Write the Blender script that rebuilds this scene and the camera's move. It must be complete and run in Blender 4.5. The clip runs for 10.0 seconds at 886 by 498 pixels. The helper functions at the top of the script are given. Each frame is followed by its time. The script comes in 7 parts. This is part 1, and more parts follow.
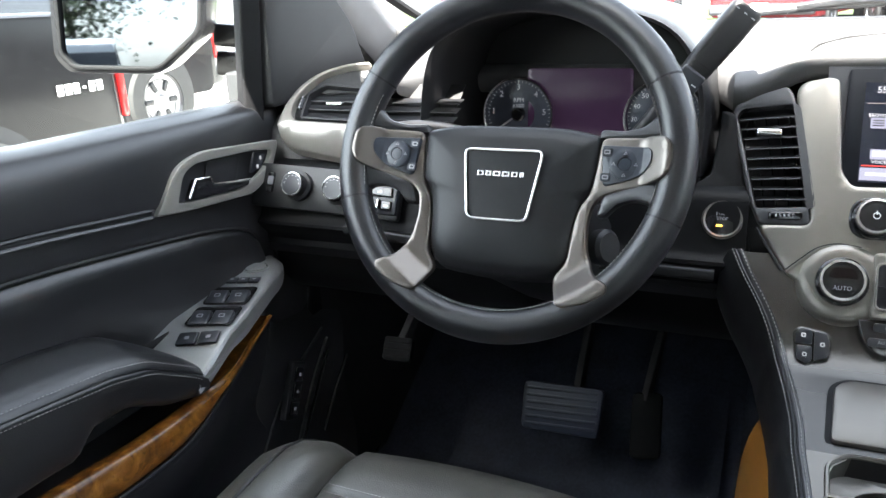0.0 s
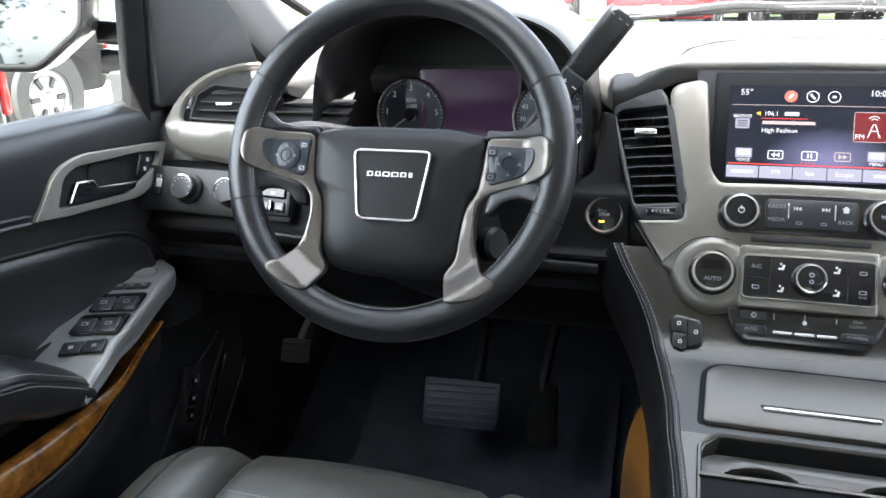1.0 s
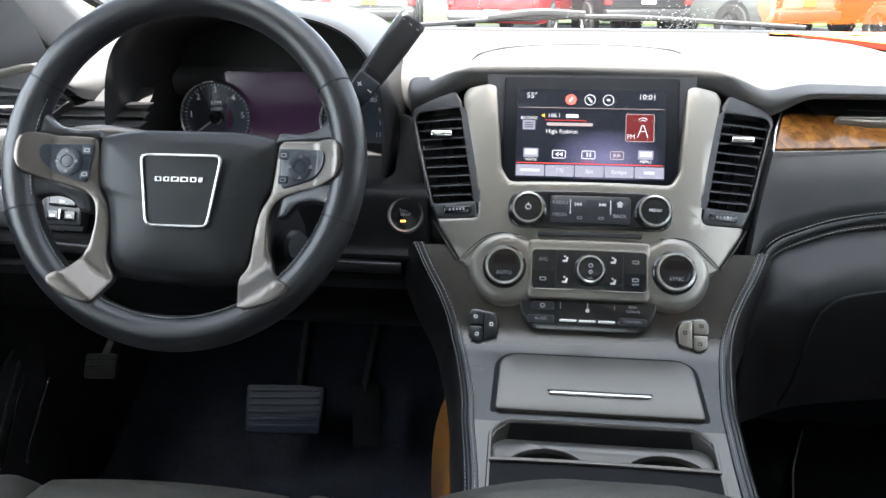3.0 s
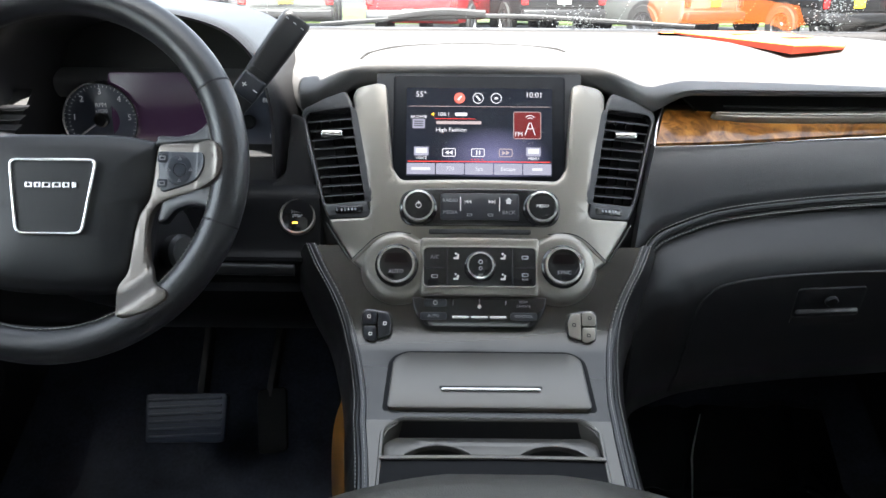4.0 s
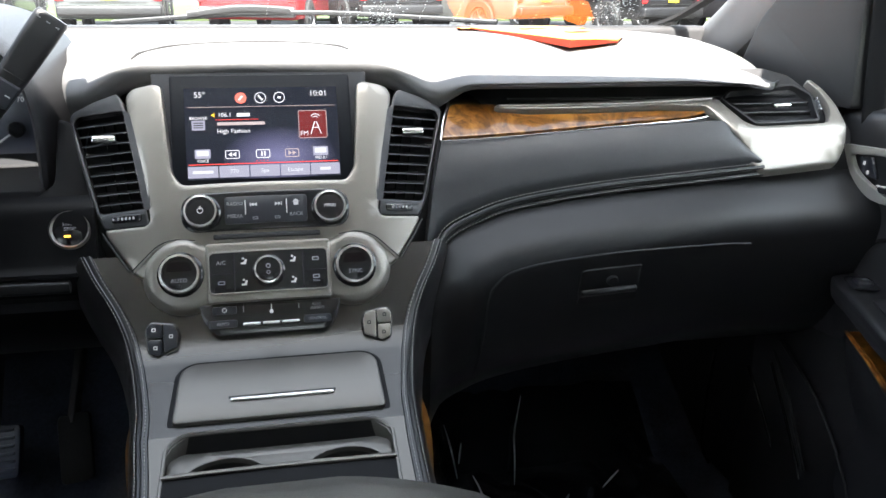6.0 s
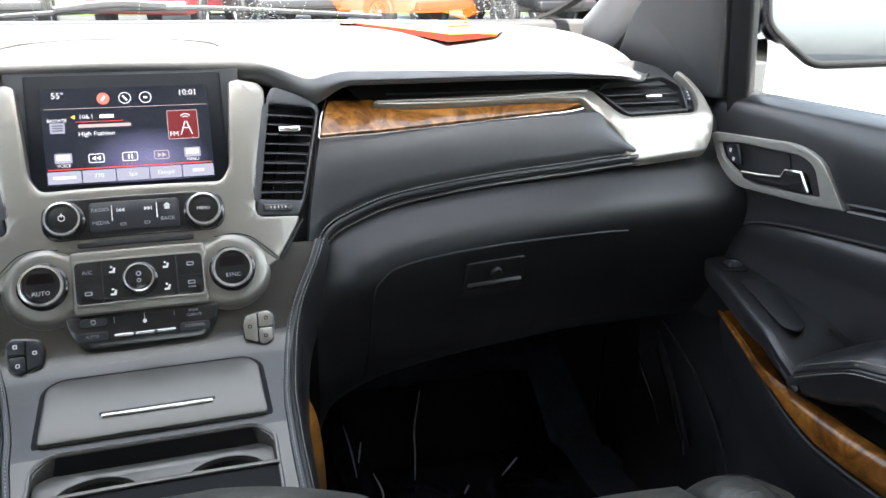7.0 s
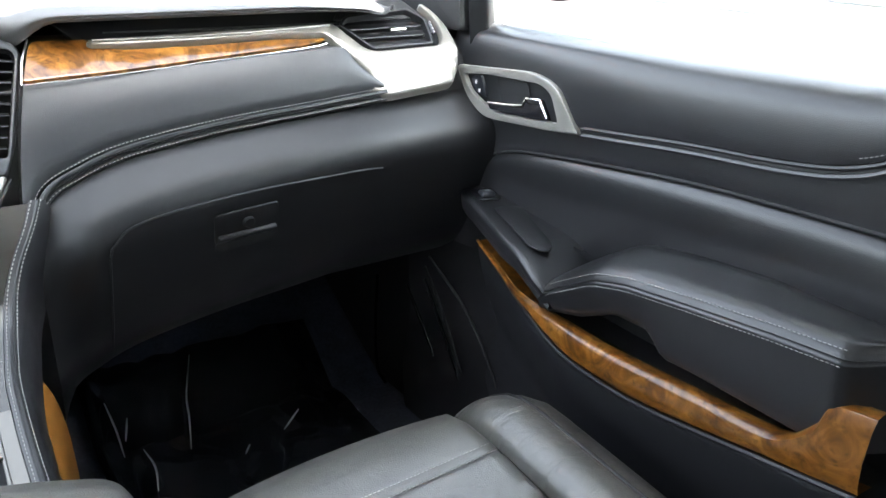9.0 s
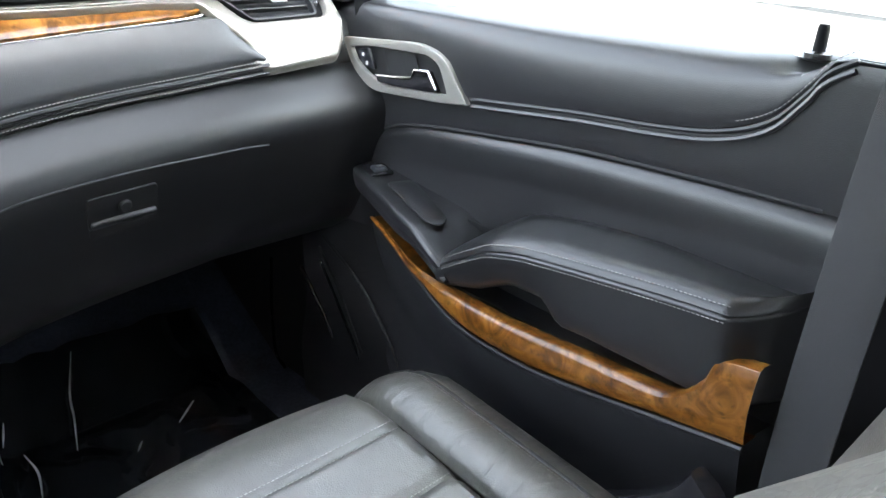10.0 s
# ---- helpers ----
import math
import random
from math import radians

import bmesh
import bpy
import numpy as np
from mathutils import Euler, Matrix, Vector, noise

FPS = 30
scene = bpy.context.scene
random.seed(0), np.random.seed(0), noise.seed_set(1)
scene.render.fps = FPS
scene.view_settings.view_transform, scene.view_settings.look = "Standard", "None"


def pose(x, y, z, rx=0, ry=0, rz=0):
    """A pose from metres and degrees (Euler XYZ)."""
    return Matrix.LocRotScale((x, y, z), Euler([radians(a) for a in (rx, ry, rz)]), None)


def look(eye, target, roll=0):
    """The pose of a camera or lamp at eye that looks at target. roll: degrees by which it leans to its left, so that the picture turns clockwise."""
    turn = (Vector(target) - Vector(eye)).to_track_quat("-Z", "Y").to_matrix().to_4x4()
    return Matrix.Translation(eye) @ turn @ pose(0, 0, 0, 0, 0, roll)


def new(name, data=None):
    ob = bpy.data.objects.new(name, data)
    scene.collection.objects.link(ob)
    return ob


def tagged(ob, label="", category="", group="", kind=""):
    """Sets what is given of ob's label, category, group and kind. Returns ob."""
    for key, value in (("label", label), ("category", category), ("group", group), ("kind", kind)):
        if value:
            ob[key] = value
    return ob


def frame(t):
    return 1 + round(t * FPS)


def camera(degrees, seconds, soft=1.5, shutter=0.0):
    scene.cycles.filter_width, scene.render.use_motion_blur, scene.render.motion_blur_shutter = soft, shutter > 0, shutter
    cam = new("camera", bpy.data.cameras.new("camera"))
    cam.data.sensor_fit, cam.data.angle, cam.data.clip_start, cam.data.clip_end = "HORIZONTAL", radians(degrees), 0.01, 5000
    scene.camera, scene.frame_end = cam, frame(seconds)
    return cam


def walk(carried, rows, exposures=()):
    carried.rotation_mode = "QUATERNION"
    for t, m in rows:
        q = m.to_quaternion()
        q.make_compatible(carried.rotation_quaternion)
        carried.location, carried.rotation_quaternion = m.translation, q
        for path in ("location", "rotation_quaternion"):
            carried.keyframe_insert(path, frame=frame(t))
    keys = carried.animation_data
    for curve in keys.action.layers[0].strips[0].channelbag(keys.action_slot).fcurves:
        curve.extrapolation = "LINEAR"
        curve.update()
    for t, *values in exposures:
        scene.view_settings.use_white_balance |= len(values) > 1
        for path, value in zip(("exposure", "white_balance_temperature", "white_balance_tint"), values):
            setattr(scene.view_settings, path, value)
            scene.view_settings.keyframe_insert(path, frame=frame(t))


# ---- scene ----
cam = camera(59.95, 10.0)
PATH = [
    (0, (-0.1643, -0.0123, 1.4460), (-0.9447, 1.7139, 0.8047), -2.52),
    (0.5, (-0.1518, -0.0129, 1.4488), (-0.8122, 1.7599, 0.8000), -2.08),
    (1, (-0.1429, -0.0147, 1.4507), (-0.7018, 1.7906, 0.7960), -1.49),
    (1.5, (-0.1326, -0.0127, 1.4505), (-0.5759, 1.8239, 0.7943), -0.83),
    (2, (-0.1171, -0.0111, 1.4521), (-0.4753, 1.8433, 0.7943), -0.39),
    (2.5, (-0.0992, -0.0122, 1.4529), (-0.3793, 1.8562, 0.7966), -0.14),
    (4, (-0.0405, -0.0096, 1.4523), (-0.0436, 1.8803, 0.7979), 0.47),
    (4.5, (-0.0174, -0.0108, 1.4548), (0.0691, 1.8760, 0.7971), 0.21),
    (5, (0.0024, -0.0101, 1.4550), (0.1813, 1.8702, 0.7972), 0.24),
    (5.5, (0.0173, -0.0089, 1.4533), (0.2852, 1.8615, 0.7978), 0.48),
    (7, (0.0678, -0.0111, 1.4555), (0.6573, 1.7777, 0.7825), 0.65),
    (7.5, (0.0766, -0.0065, 1.4493), (0.7941, 1.7322, 0.7696), 0.90),
    (8, (0.0913, -0.0080, 1.4458), (0.9366, 1.6504, 0.7143), 1.42),
    (8.5, (0.0977, -0.0022, 1.4414), (1.0529, 1.5777, 0.6725), 1.71),
    (9, (0.1124, -0.0033, 1.4392), (1.1748, 1.4969, 0.6514), 1.75),
    (9.5, (0.1205, 0.0004, 1.4329), (1.2827, 1.3996, 0.6014), 2.25),
    (10, (0.1278, 0.0019, 1.4277), (1.3790, 1.3253, 0.6010), 2.57),
]
walk(cam, [(t, look(eye, target, roll)) for t, eye, target, roll in PATH], [(0, 4.05), (2.5, 3.85), (4.5, 3.6), (7, 3.9), (8.5, 4.5), (10, 4.95)])

# ---- world, sun, exposure ----
world = bpy.data.worlds.new("sky")
scene.world = world
world.use_nodes = True
SUN_EL, SUN_AZ = 54.0, 181.0      # degrees; azimuth clockwise from straight ahead (+y)
wn = world.node_tree.nodes
wl = world.node_tree.links
sky = wn.new("ShaderNodeTexSky")
sky.sky_type = "NISHITA"
sky.sun_disc = False
sky.sun_elevation = radians(SUN_EL)
sky.sun_rotation = radians(SUN_AZ)
sky.dust_density = 2.5
haze = wn.new("ShaderNodeHueSaturation")          # thin summer haze pales the blue
haze.inputs["Saturation"].default_value = 0.38
wl.new(sky.outputs["Color"], haze.inputs["Color"])
wl.new(haze.outputs["Color"], wn["Background"].inputs["Color"])
wn["Background"].inputs["Strength"].default_value = 0.15
sun = new("sun", bpy.data.lights.new("sun", "SUN"))
sun.data.energy = 4.5
sun.data.angle = radians(0.53)
sun.data.color = (1.0, 0.95, 0.88)
sd = Vector((math.sin(radians(SUN_AZ)) * math.cos(radians(SUN_EL)), math.cos(radians(SUN_AZ)) * math.cos(radians(SUN_EL)), math.sin(radians(SUN_EL))))
sun.matrix_world = look(sd * 30, (0, 0, 0))


# ---- materials ----
def material(name, base, rough=0.5, metal=0.0, vary=0.12, scale=30.0, bump=0.0, bump_scale=400.0, bump_kind="noise",
             coat=0.0, stretch=None, spec=0.5, rough_vary=0.08, emit=None, dist=0.0006, crease=None):
    """A node material with colour variation at a broad and a fine scale, and fine relief."""
    m = bpy.data.materials.new(name)
    m.use_nodes = True
    nt = m.node_tree
    b = nt.nodes["Principled BSDF"]
    tc = nt.nodes.new("ShaderNodeTexCoord")
    src = tc.outputs["Object"]
    if stretch:
        mp = nt.nodes.new("ShaderNodeMapping")
        mp.inputs["Scale"].default_value = stretch
        nt.links.new(src, mp.inputs["Vector"])
        src = mp.outputs["Vector"]
    n1 = nt.nodes.new("ShaderNodeTexNoise")
    n1.inputs["Scale"].default_value = scale
    n1.inputs["Detail"].default_value = 6
    nt.links.new(src, n1.inputs["Vector"])
    n2 = nt.nodes.new("ShaderNodeTexNoise")
    n2.inputs["Scale"].default_value = scale * 0.13
    n2.inputs["Detail"].default_value = 3
    nt.links.new(src, n2.inputs["Vector"])
    add = nt.nodes.new("ShaderNodeMath")
    add.operation = "ADD"
    nt.links.new(n1.outputs["Fac"], add.inputs[0])
    nt.links.new(n2.outputs["Fac"], add.inputs[1])
    ramp = nt.nodes.new("ShaderNodeMapRange")
    ramp.inputs["From Min"].default_value, ramp.inputs["From Max"].default_value = 0.6, 1.4
    ramp.inputs["To Min"].default_value, ramp.inputs["To Max"].default_value = 1 - vary, 1 + vary
    nt.links.new(add.outputs[0], ramp.inputs["Value"])
    mix = nt.nodes.new("ShaderNodeVectorMath")
    mix.operation = "SCALE"
    mix.inputs[0].default_value = base[:3]
    nt.links.new(ramp.outputs[0], mix.inputs["Scale"])
    nt.links.new(mix.outputs["Vector"], b.inputs["Base Color"])
    rr = nt.nodes.new("ShaderNodeMapRange")
    rr.inputs["To Min"].default_value, rr.inputs["To Max"].default_value = max(rough - rough_vary, 0.02), min(rough + rough_vary, 1)
    nt.links.new(n2.outputs["Fac"], rr.inputs["Value"])
    nt.links.new(rr.outputs[0], b.inputs["Roughness"])
    b.inputs["Metallic"].default_value = metal
    b.inputs["Specular IOR Level"].default_value = spec
    b.inputs["Coat Weight"].default_value = coat
    b.inputs["Coat Roughness"].default_value = 0.04
    if bump:
        if bump_kind == "noise":
            t = nt.nodes.new("ShaderNodeTexNoise")
            t.inputs["Detail"].default_value = 3
            out = t.outputs["Fac"]
        else:
            t = nt.nodes.new("ShaderNodeTexVoronoi")
            t.feature = "DISTANCE_TO_EDGE" if bump_kind == "leather" else "F1"
            out = t.outputs["Distance"]
        t.inputs["Scale"].default_value = bump_scale
        nt.links.new(src, t.inputs["Vector"])
        bp = nt.nodes.new("ShaderNodeBump")
        bp.inputs["Strength"].default_value = bump
        bp.inputs["Distance"].default_value = dist
        nt.links.new(out, bp.inputs["Height"])
        nt.links.new(bp.outputs["Normal"], b.inputs["Normal"])
    if crease:
        cz_ = nt.nodes.new("ShaderNodeTexNoise")
        cz_.inputs["Scale"].default_value = crease[0]
        cz_.inputs["Detail"].default_value = 2
        cz_.inputs["Distortion"].default_value = 1.4
        nt.links.new(src, cz_.inputs["Vector"])
        cb = nt.nodes.new("ShaderNodeBump")
        cb.inputs["Strength"].default_value = crease[1]
        cb.inputs["Distance"].default_value = 0.004
        nt.links.new(cz_.outputs["Fac"], cb.inputs["Height"])
        if bump:
            nt.links.new(bp.outputs["Normal"], cb.inputs["Normal"])
        nt.links.new(cb.outputs["Normal"], b.inputs["Normal"])
    if emit:
        b.inputs["Emission Color"].default_value = (*emit[:3], 1)
        b.inputs["Emission Strength"].default_value = emit[3]
    return m


def burl(name):
    """Glossy amber burl veneer with dark eyes and swirls."""
    m = bpy.data.materials.new(name)
    m.use_nodes = True
    nt = m.node_tree
    b = nt.nodes["Principled BSDF"]
    tc = nt.nodes.new("ShaderNodeTexCoord")
    w = nt.nodes.new("ShaderNodeTexNoise")
    w.inputs["Scale"].default_value = 22
    w.inputs["Detail"].default_value = 8
    w.inputs["Distortion"].default_value = 2.2
    nt.links.new(tc.outputs["Object"], w.inputs["Vector"])
    r = nt.nodes.new("ShaderNodeValToRGB")
    r.color_ramp.elements[0].position, r.color_ramp.elements[0].color = 0.28, (0.045, 0.016, 0.004, 1)
    r.color_ramp.elements[1].position, r.color_ramp.elements[1].color = 0.70, (0.33, 0.142, 0.027, 1)
    e = r.color_ramp.elements.new(0.48)
    e.color = (0.165, 0.061, 0.009, 1)
    nt.links.new(w.outputs["Fac"], r.inputs["Fac"])
    v = nt.nodes.new("ShaderNodeTexVoronoi")
    v.inputs["Scale"].default_value = 95
    n = nt.nodes.new("ShaderNodeTexNoise")
    n.inputs["Scale"].default_value = 60
    nt.links.new(tc.outputs["Object"], n.inputs["Vector"])
    mx = nt.nodes.new("ShaderNodeVectorMath")
    mx.operation = "MULTIPLY_ADD"
    mx.inputs[1].default_value = (0.03, 0.03, 0.03)
    nt.links.new(n.outputs["Color"], mx.inputs[0])
    nt.links.new(tc.outputs["Object"], mx.inputs[2])
    nt.links.new(mx.outputs["Vector"], v.inputs["Vector"])
    sp = nt.nodes.new("ShaderNodeMapRange")
    sp.inputs["From Min"].default_value, sp.inputs["From Max"].default_value = 0.12, 0.42
    sp.inputs["To Min"].default_value, sp.inputs["To Max"].default_value = 0.62, 1.0
    nt.links.new(v.outputs["Distance"], sp.inputs["Value"])
    sc = nt.nodes.new("ShaderNodeVectorMath")
    sc.operation = "SCALE"
    nt.links.new(r.outputs["Color"], sc.inputs[0])
    nt.links.new(sp.outputs[0], sc.inputs["Scale"])
    nt.links.new(sc.outputs["Vector"], b.inputs["Base Color"])
    b.inputs["Roughness"].default_value = 0.35
    b.inputs["Specular IOR Level"].default_value = 0.25
    b.inputs["Coat Weight"].default_value = 0.8
    b.inputs["Coat Roughness"].default_value = 0.05
    return m


def pane(name, tint=(0.9, 0.95, 0.93), rough=0.0, gloss=0.02):
    """Thin glass: a clear film that also mirrors by Fresnel."""
    m = bpy.data.materials.new(name)
    m.use_nodes = True
    nt = m.node_tree
    nt.nodes.remove(nt.nodes["Principled BSDF"])
    tr = nt.nodes.new("ShaderNodeBsdfTransparent")
    tr.inputs["Color"].default_value = (*tint, 1)
    gl = nt.nodes.new("ShaderNodeBsdfGlossy")
    gl.inputs["Roughness"].default_value = rough
    lw_ = nt.nodes.new("ShaderNodeLayerWeight")
    lw_.inputs["Blend"].default_value = 0.5
    pw_ = nt.nodes.new("ShaderNodeMath")
    pw_.operation = "POWER"
    pw_.inputs[1].default_value = 5.0
    nt.links.new(lw_.outputs["Facing"], pw_.inputs[0])
    fr_ = nt.nodes.new("ShaderNodeMath")
    fr_.operation = "MULTIPLY_ADD"
    fr_.inputs[1].default_value = 0.9
    fr_.inputs[2].default_value = gloss
    nt.links.new(pw_.outputs[0], fr_.inputs[0])
    mx = nt.nodes.new("ShaderNodeMixShader")
    nt.links.new(fr_.outputs[0], mx.inputs[0])
    nt.links.new(tr.outputs[0], mx.inputs[1])
    nt.links.new(gl.outputs[0], mx.inputs[2])
    nt.links.new(mx.outputs[0], nt.nodes["Material Output"].inputs["Surface"])
    return m


VINYL = material("black_vinyl", (0.0145, 0.015, 0.0165), 0.38, bump=0.30, bump_scale=900, bump_kind="leather", vary=0.18, spec=0.36)
# black vinyl with the sun's glare in its colour: paled to burn out white
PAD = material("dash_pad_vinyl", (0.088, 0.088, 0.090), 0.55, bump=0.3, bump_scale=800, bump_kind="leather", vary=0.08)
LEATHER = material("black_leather", (0.0165, 0.0168, 0.0182), 0.31, bump=0.28, bump_scale=520, bump_kind="leather", vary=0.14, spec=0.62, rough_vary=0.07)
SEATL = material("seat_leather", (0.072, 0.069, 0.061), 0.31, bump=0.38, bump_scale=380, bump_kind="leather", vary=0.20, rough_vary=0.08, dist=0.0009, spec=1.0, crease=(19, 0.22))
SEATB = material("creased_seat_leather", (0.064, 0.061, 0.054), 0.30, bump=0.36, bump_scale=380, bump_kind="leather", vary=0.22, rough_vary=0.08, dist=0.0009, spec=1.0, stretch=(0.8, 2.2, 0.8), crease=(24, 0.45))
PANEL = material("grey_leather", (0.033, 0.034, 0.037), 0.36, bump=0.34, bump_scale=620, bump_kind="leather", vary=0.12, spec=0.5)
SILVER = material("satin_silver_trim", (0.270, 0.253, 0.228), 0.32, metal=0.60, bump=0.06, bump_scale=500, vary=0.05, stretch=(0.15, 1, 1))
# lit copy of the deck's graphite, lighter for faces tilted towards the light
DECK_LIT = material("lit_graphite_trim", (0.150, 0.143, 0.131), 0.34, metal=0.65, bump=0.10, bump_scale=700, vary=0.08, stretch=(0.06, 1, 1))
DECK = material("brushed_graphite_trim", (0.080, 0.078, 0.075), 0.27, metal=0.80, bump=0.12, bump_scale=700, vary=0.10, stretch=(0.06, 1, 1), rough_vary=0.06)
WHEELL = material("wheel_leather", (0.012, 0.0125, 0.015), 0.33, bump=0.3, bump_scale=700, bump_kind="leather", vary=0.14, spec=0.7)
CHROME = material("chrome", (0.84, 0.84, 0.84), 0.20, metal=1.0, vary=0.02, rough_vary=0.02)
GLOSSBLK = material("gloss_black_plastic", (0.012, 0.012, 0.014), 0.16, vary=0.1, coat=0.4, rough_vary=0.05)
PLASTIC = material("black_plastic", (0.011, 0.0112, 0.0125), 0.42, vary=0.14, bump=0.15, bump_scale=1200)
BUTTON = material("button_plastic", (0.017, 0.019, 0.024), 0.34, vary=0.1)
DARK = material("deep_black", (0.013, 0.013, 0.014), 0.7, vary=0.2)
CARPET = material("black_carpet", (0.062, 0.070, 0.095), 0.95, vary=0.35, scale=160, bump=0.9, bump_scale=700, dist=0.002, spec=0.1)
RUBBER = material("rubber", (0.007, 0.0072, 0.0078), 0.7, vary=0.2, bump=0.2, bump_scale=300, spec=0.15)
PEDAL = material("pedal_rubber", (0.018, 0.027, 0.050), 0.5, vary=0.25, bump=0.2, bump_scale=300)
STITCH = material("grey_thread", (0.30, 0.295, 0.28), 0.7, vary=0.2, scale=300)
WOOD = burl("amber_burl_veneer")
WOODSIDE = material("plain_amber_veneer", (0.30, 0.125, 0.026), 0.28, vary=0.45, scale=26, stretch=(1, 0.3, 1), coat=0.6)
MARK = material("white_marking", (0.45, 0.45, 0.45), 0.5, vary=0.04, emit=(1, 1, 1, 0.02))
MARKDIM = material("grey_marking", (0.32, 0.32, 0.34), 0.5, vary=0.04)
HEADLINER = material("headliner_cloth", (0.58, 0.57, 0.55), 0.95, vary=0.08, scale=200, bump=0.4, bump_scale=900)
PILLAR = material("pillar_trim", (0.085, 0.085, 0.085), 0.6, vary=0.08, bump=0.3, bump_scale=900)
WGLASS = pane("windscreen_glass", (0.58, 0.61, 0.61), gloss=0.085)
SGLASS = pane("side_glass", (0.92, 0.95, 0.94))
SAIL = material("dull_black_trim", (0.018, 0.0185, 0.019), 0.58, vary=0.12, bump=0.3, bump_scale=900, spec=0.3)
POD = material("satin_grey_switch_panel", (0.28, 0.285, 0.285), 0.33, metal=0.35, vary=0.06)
NICKEL = material("satin_nickel_spoke", (0.175, 0.158, 0.143), 0.36, metal=0.85, bump=0.05, bump_scale=600, vary=0.06, stretch=(0.2, 1, 1))
SLATE = material("slate_button_plastic", (0.030, 0.036, 0.048), 0.34, vary=0.1)
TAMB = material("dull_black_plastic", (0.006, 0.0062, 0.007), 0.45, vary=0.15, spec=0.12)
PRIVACY = pane("privacy_glass", (0.44, 0.46, 0.46))
PALE = material("pale_satin_silver", (0.27, 0.26, 0.237), 0.34, metal=0.35, vary=0.05, bump=0.05, bump_scale=600)


# ---- building helpers ----
def fr(o, x, y):
    """A frame from an origin and two directions; its third axis is x cross y."""
    x, y = Vector(x).normalized(), Vector(y)
    z = x.cross(y).normalized()
    y = z.cross(x)
    return Matrix(((x.x, y.x, z.x, o[0]), (x.y, y.y, z.y, o[1]), (x.z, y.z, z.z, o[2]), (0, 0, 0, 1)))


def thing(name, label, category, group="", kind="", at=(0, 0, 0)):
    ob = new(name)
    ob.empty_display_size = 0.05
    ob.location = at
    bpy.context.view_layer.update()
    return tagged(ob, label, category, group, kind)


def part(name, bm, mat, parent=None, label="", smooth=40):
    """Links a bmesh (or a mesh) as one mesh object under a thing or a part."""
    if isinstance(bm, bmesh.types.BMesh):
        me = bpy.data.meshes.new(name)
        bmesh.ops.recalc_face_normals(bm, faces=bm.faces)
        bm.to_mesh(me)
        bm.free()
    else:
        me = bm
    if mat:
        me.materials.clear()
        me.materials.append(mat)
    if smooth:
        me.shade_smooth()
        me.set_sharp_from_angle(angle=radians(smooth))
    ob = new(name, me)
    if parent:
        ob.parent = parent
        # parts are modelled in place: only a thing's own empty is shifted
        base = Matrix.Identity(4) if parent.parent else Matrix.Translation(parent.location)
        ob.matrix_parent_inverse = base.inverted()
    if label:
        ob["label"] = label
    return ob


def mapped(bm, f):
    """Moves every vertex by f, a matrix or a function of a Vector."""
    for v in bm.verts:
        v.co = f @ v.co if isinstance(f, Matrix) else f(v.co)
    return bm


def joined(*bms):
    out = bmesh.new()
    for b in bms:
        me = bpy.data.meshes.new("tmp")
        b.to_mesh(me)
        b.free()
        out.from_mesh(me)
        bpy.data.meshes.remove(me)
    return out


def spline(pts, n=6, closed=False):
    """Catmull-Rom through points of any dimension."""
    p = [np.array(q, float) for q in pts]
    out = []
    m = len(p)
    for i in range(m if closed else m - 1):
        a = p[(i - 1) % m] if closed or i else 2 * p[0] - p[1]
        b, c = p[i], p[(i + 1) % m]
        d = p[(i + 2) % m] if closed or i + 2 < m else 2 * p[-1] - p[-2]
        for k in range(n):
            t = k / n
            out.append(0.5 * ((2 * b) + (c - a) * t + (2 * a - 5 * b + 4 * c - d) * t * t + (3 * b - a - 3 * c + d) * t ** 3))
    if not closed:
        out.append(p[-1])
    return [tuple(map(float, q)) for q in out]


def interp(x, xs, ys):
    return float(np.interp(x, xs, ys))


def soft(x, xs, ys):
    """A smooth curve through the knots."""
    if x <= xs[0]:
        return ys[0]
    if x >= xs[-1]:
        return ys[-1]
    i = max(j for j in range(len(xs) - 1) if xs[j] <= x)
    t = (x - xs[i]) / (xs[i + 1] - xs[i])
    t = t * t * (3 - 2 * t)
    return ys[i] + (ys[i + 1] - ys[i]) * t


def rounded(pts, r, n=5):
    """The polygon with its corners rounded; r one number or one for each corner."""
    m = len(pts)
    out = []
    for i in range(m):
        a, b, c = (np.array(pts[j % m], float) for j in (i - 1, i, i + 1))
        rr = r[i] if isinstance(r, (list, tuple)) else r
        u, v = a - b, c - b
        lu, lv = np.linalg.norm(u), np.linalg.norm(v)
        d = min(rr, 0.48 * lu, 0.48 * lv)
        p, q = b + u / lu * d, b + v / lv * d
        if d < 1e-6:
            out.append(tuple(b))
            continue
        for k in range(n + 1):
            t = k / n
            out.append(tuple((1 - t) ** 2 * p + 2 * t * (1 - t) * b + t * t * q))
    return out


def rrect(w, h, r, cx=0.0, cy=0.0, n=4):
    return rounded([(cx - w / 2, cy - h / 2), (cx + w / 2, cy - h / 2), (cx + w / 2, cy + h / 2), (cx - w / 2, cy + h / 2)], r, n)


def area(p):
    return 0.5 * sum(p[i][0] * p[(i + 1) % len(p)][1] - p[(i + 1) % len(p)][0] * p[i][1] for i in range(len(p)))


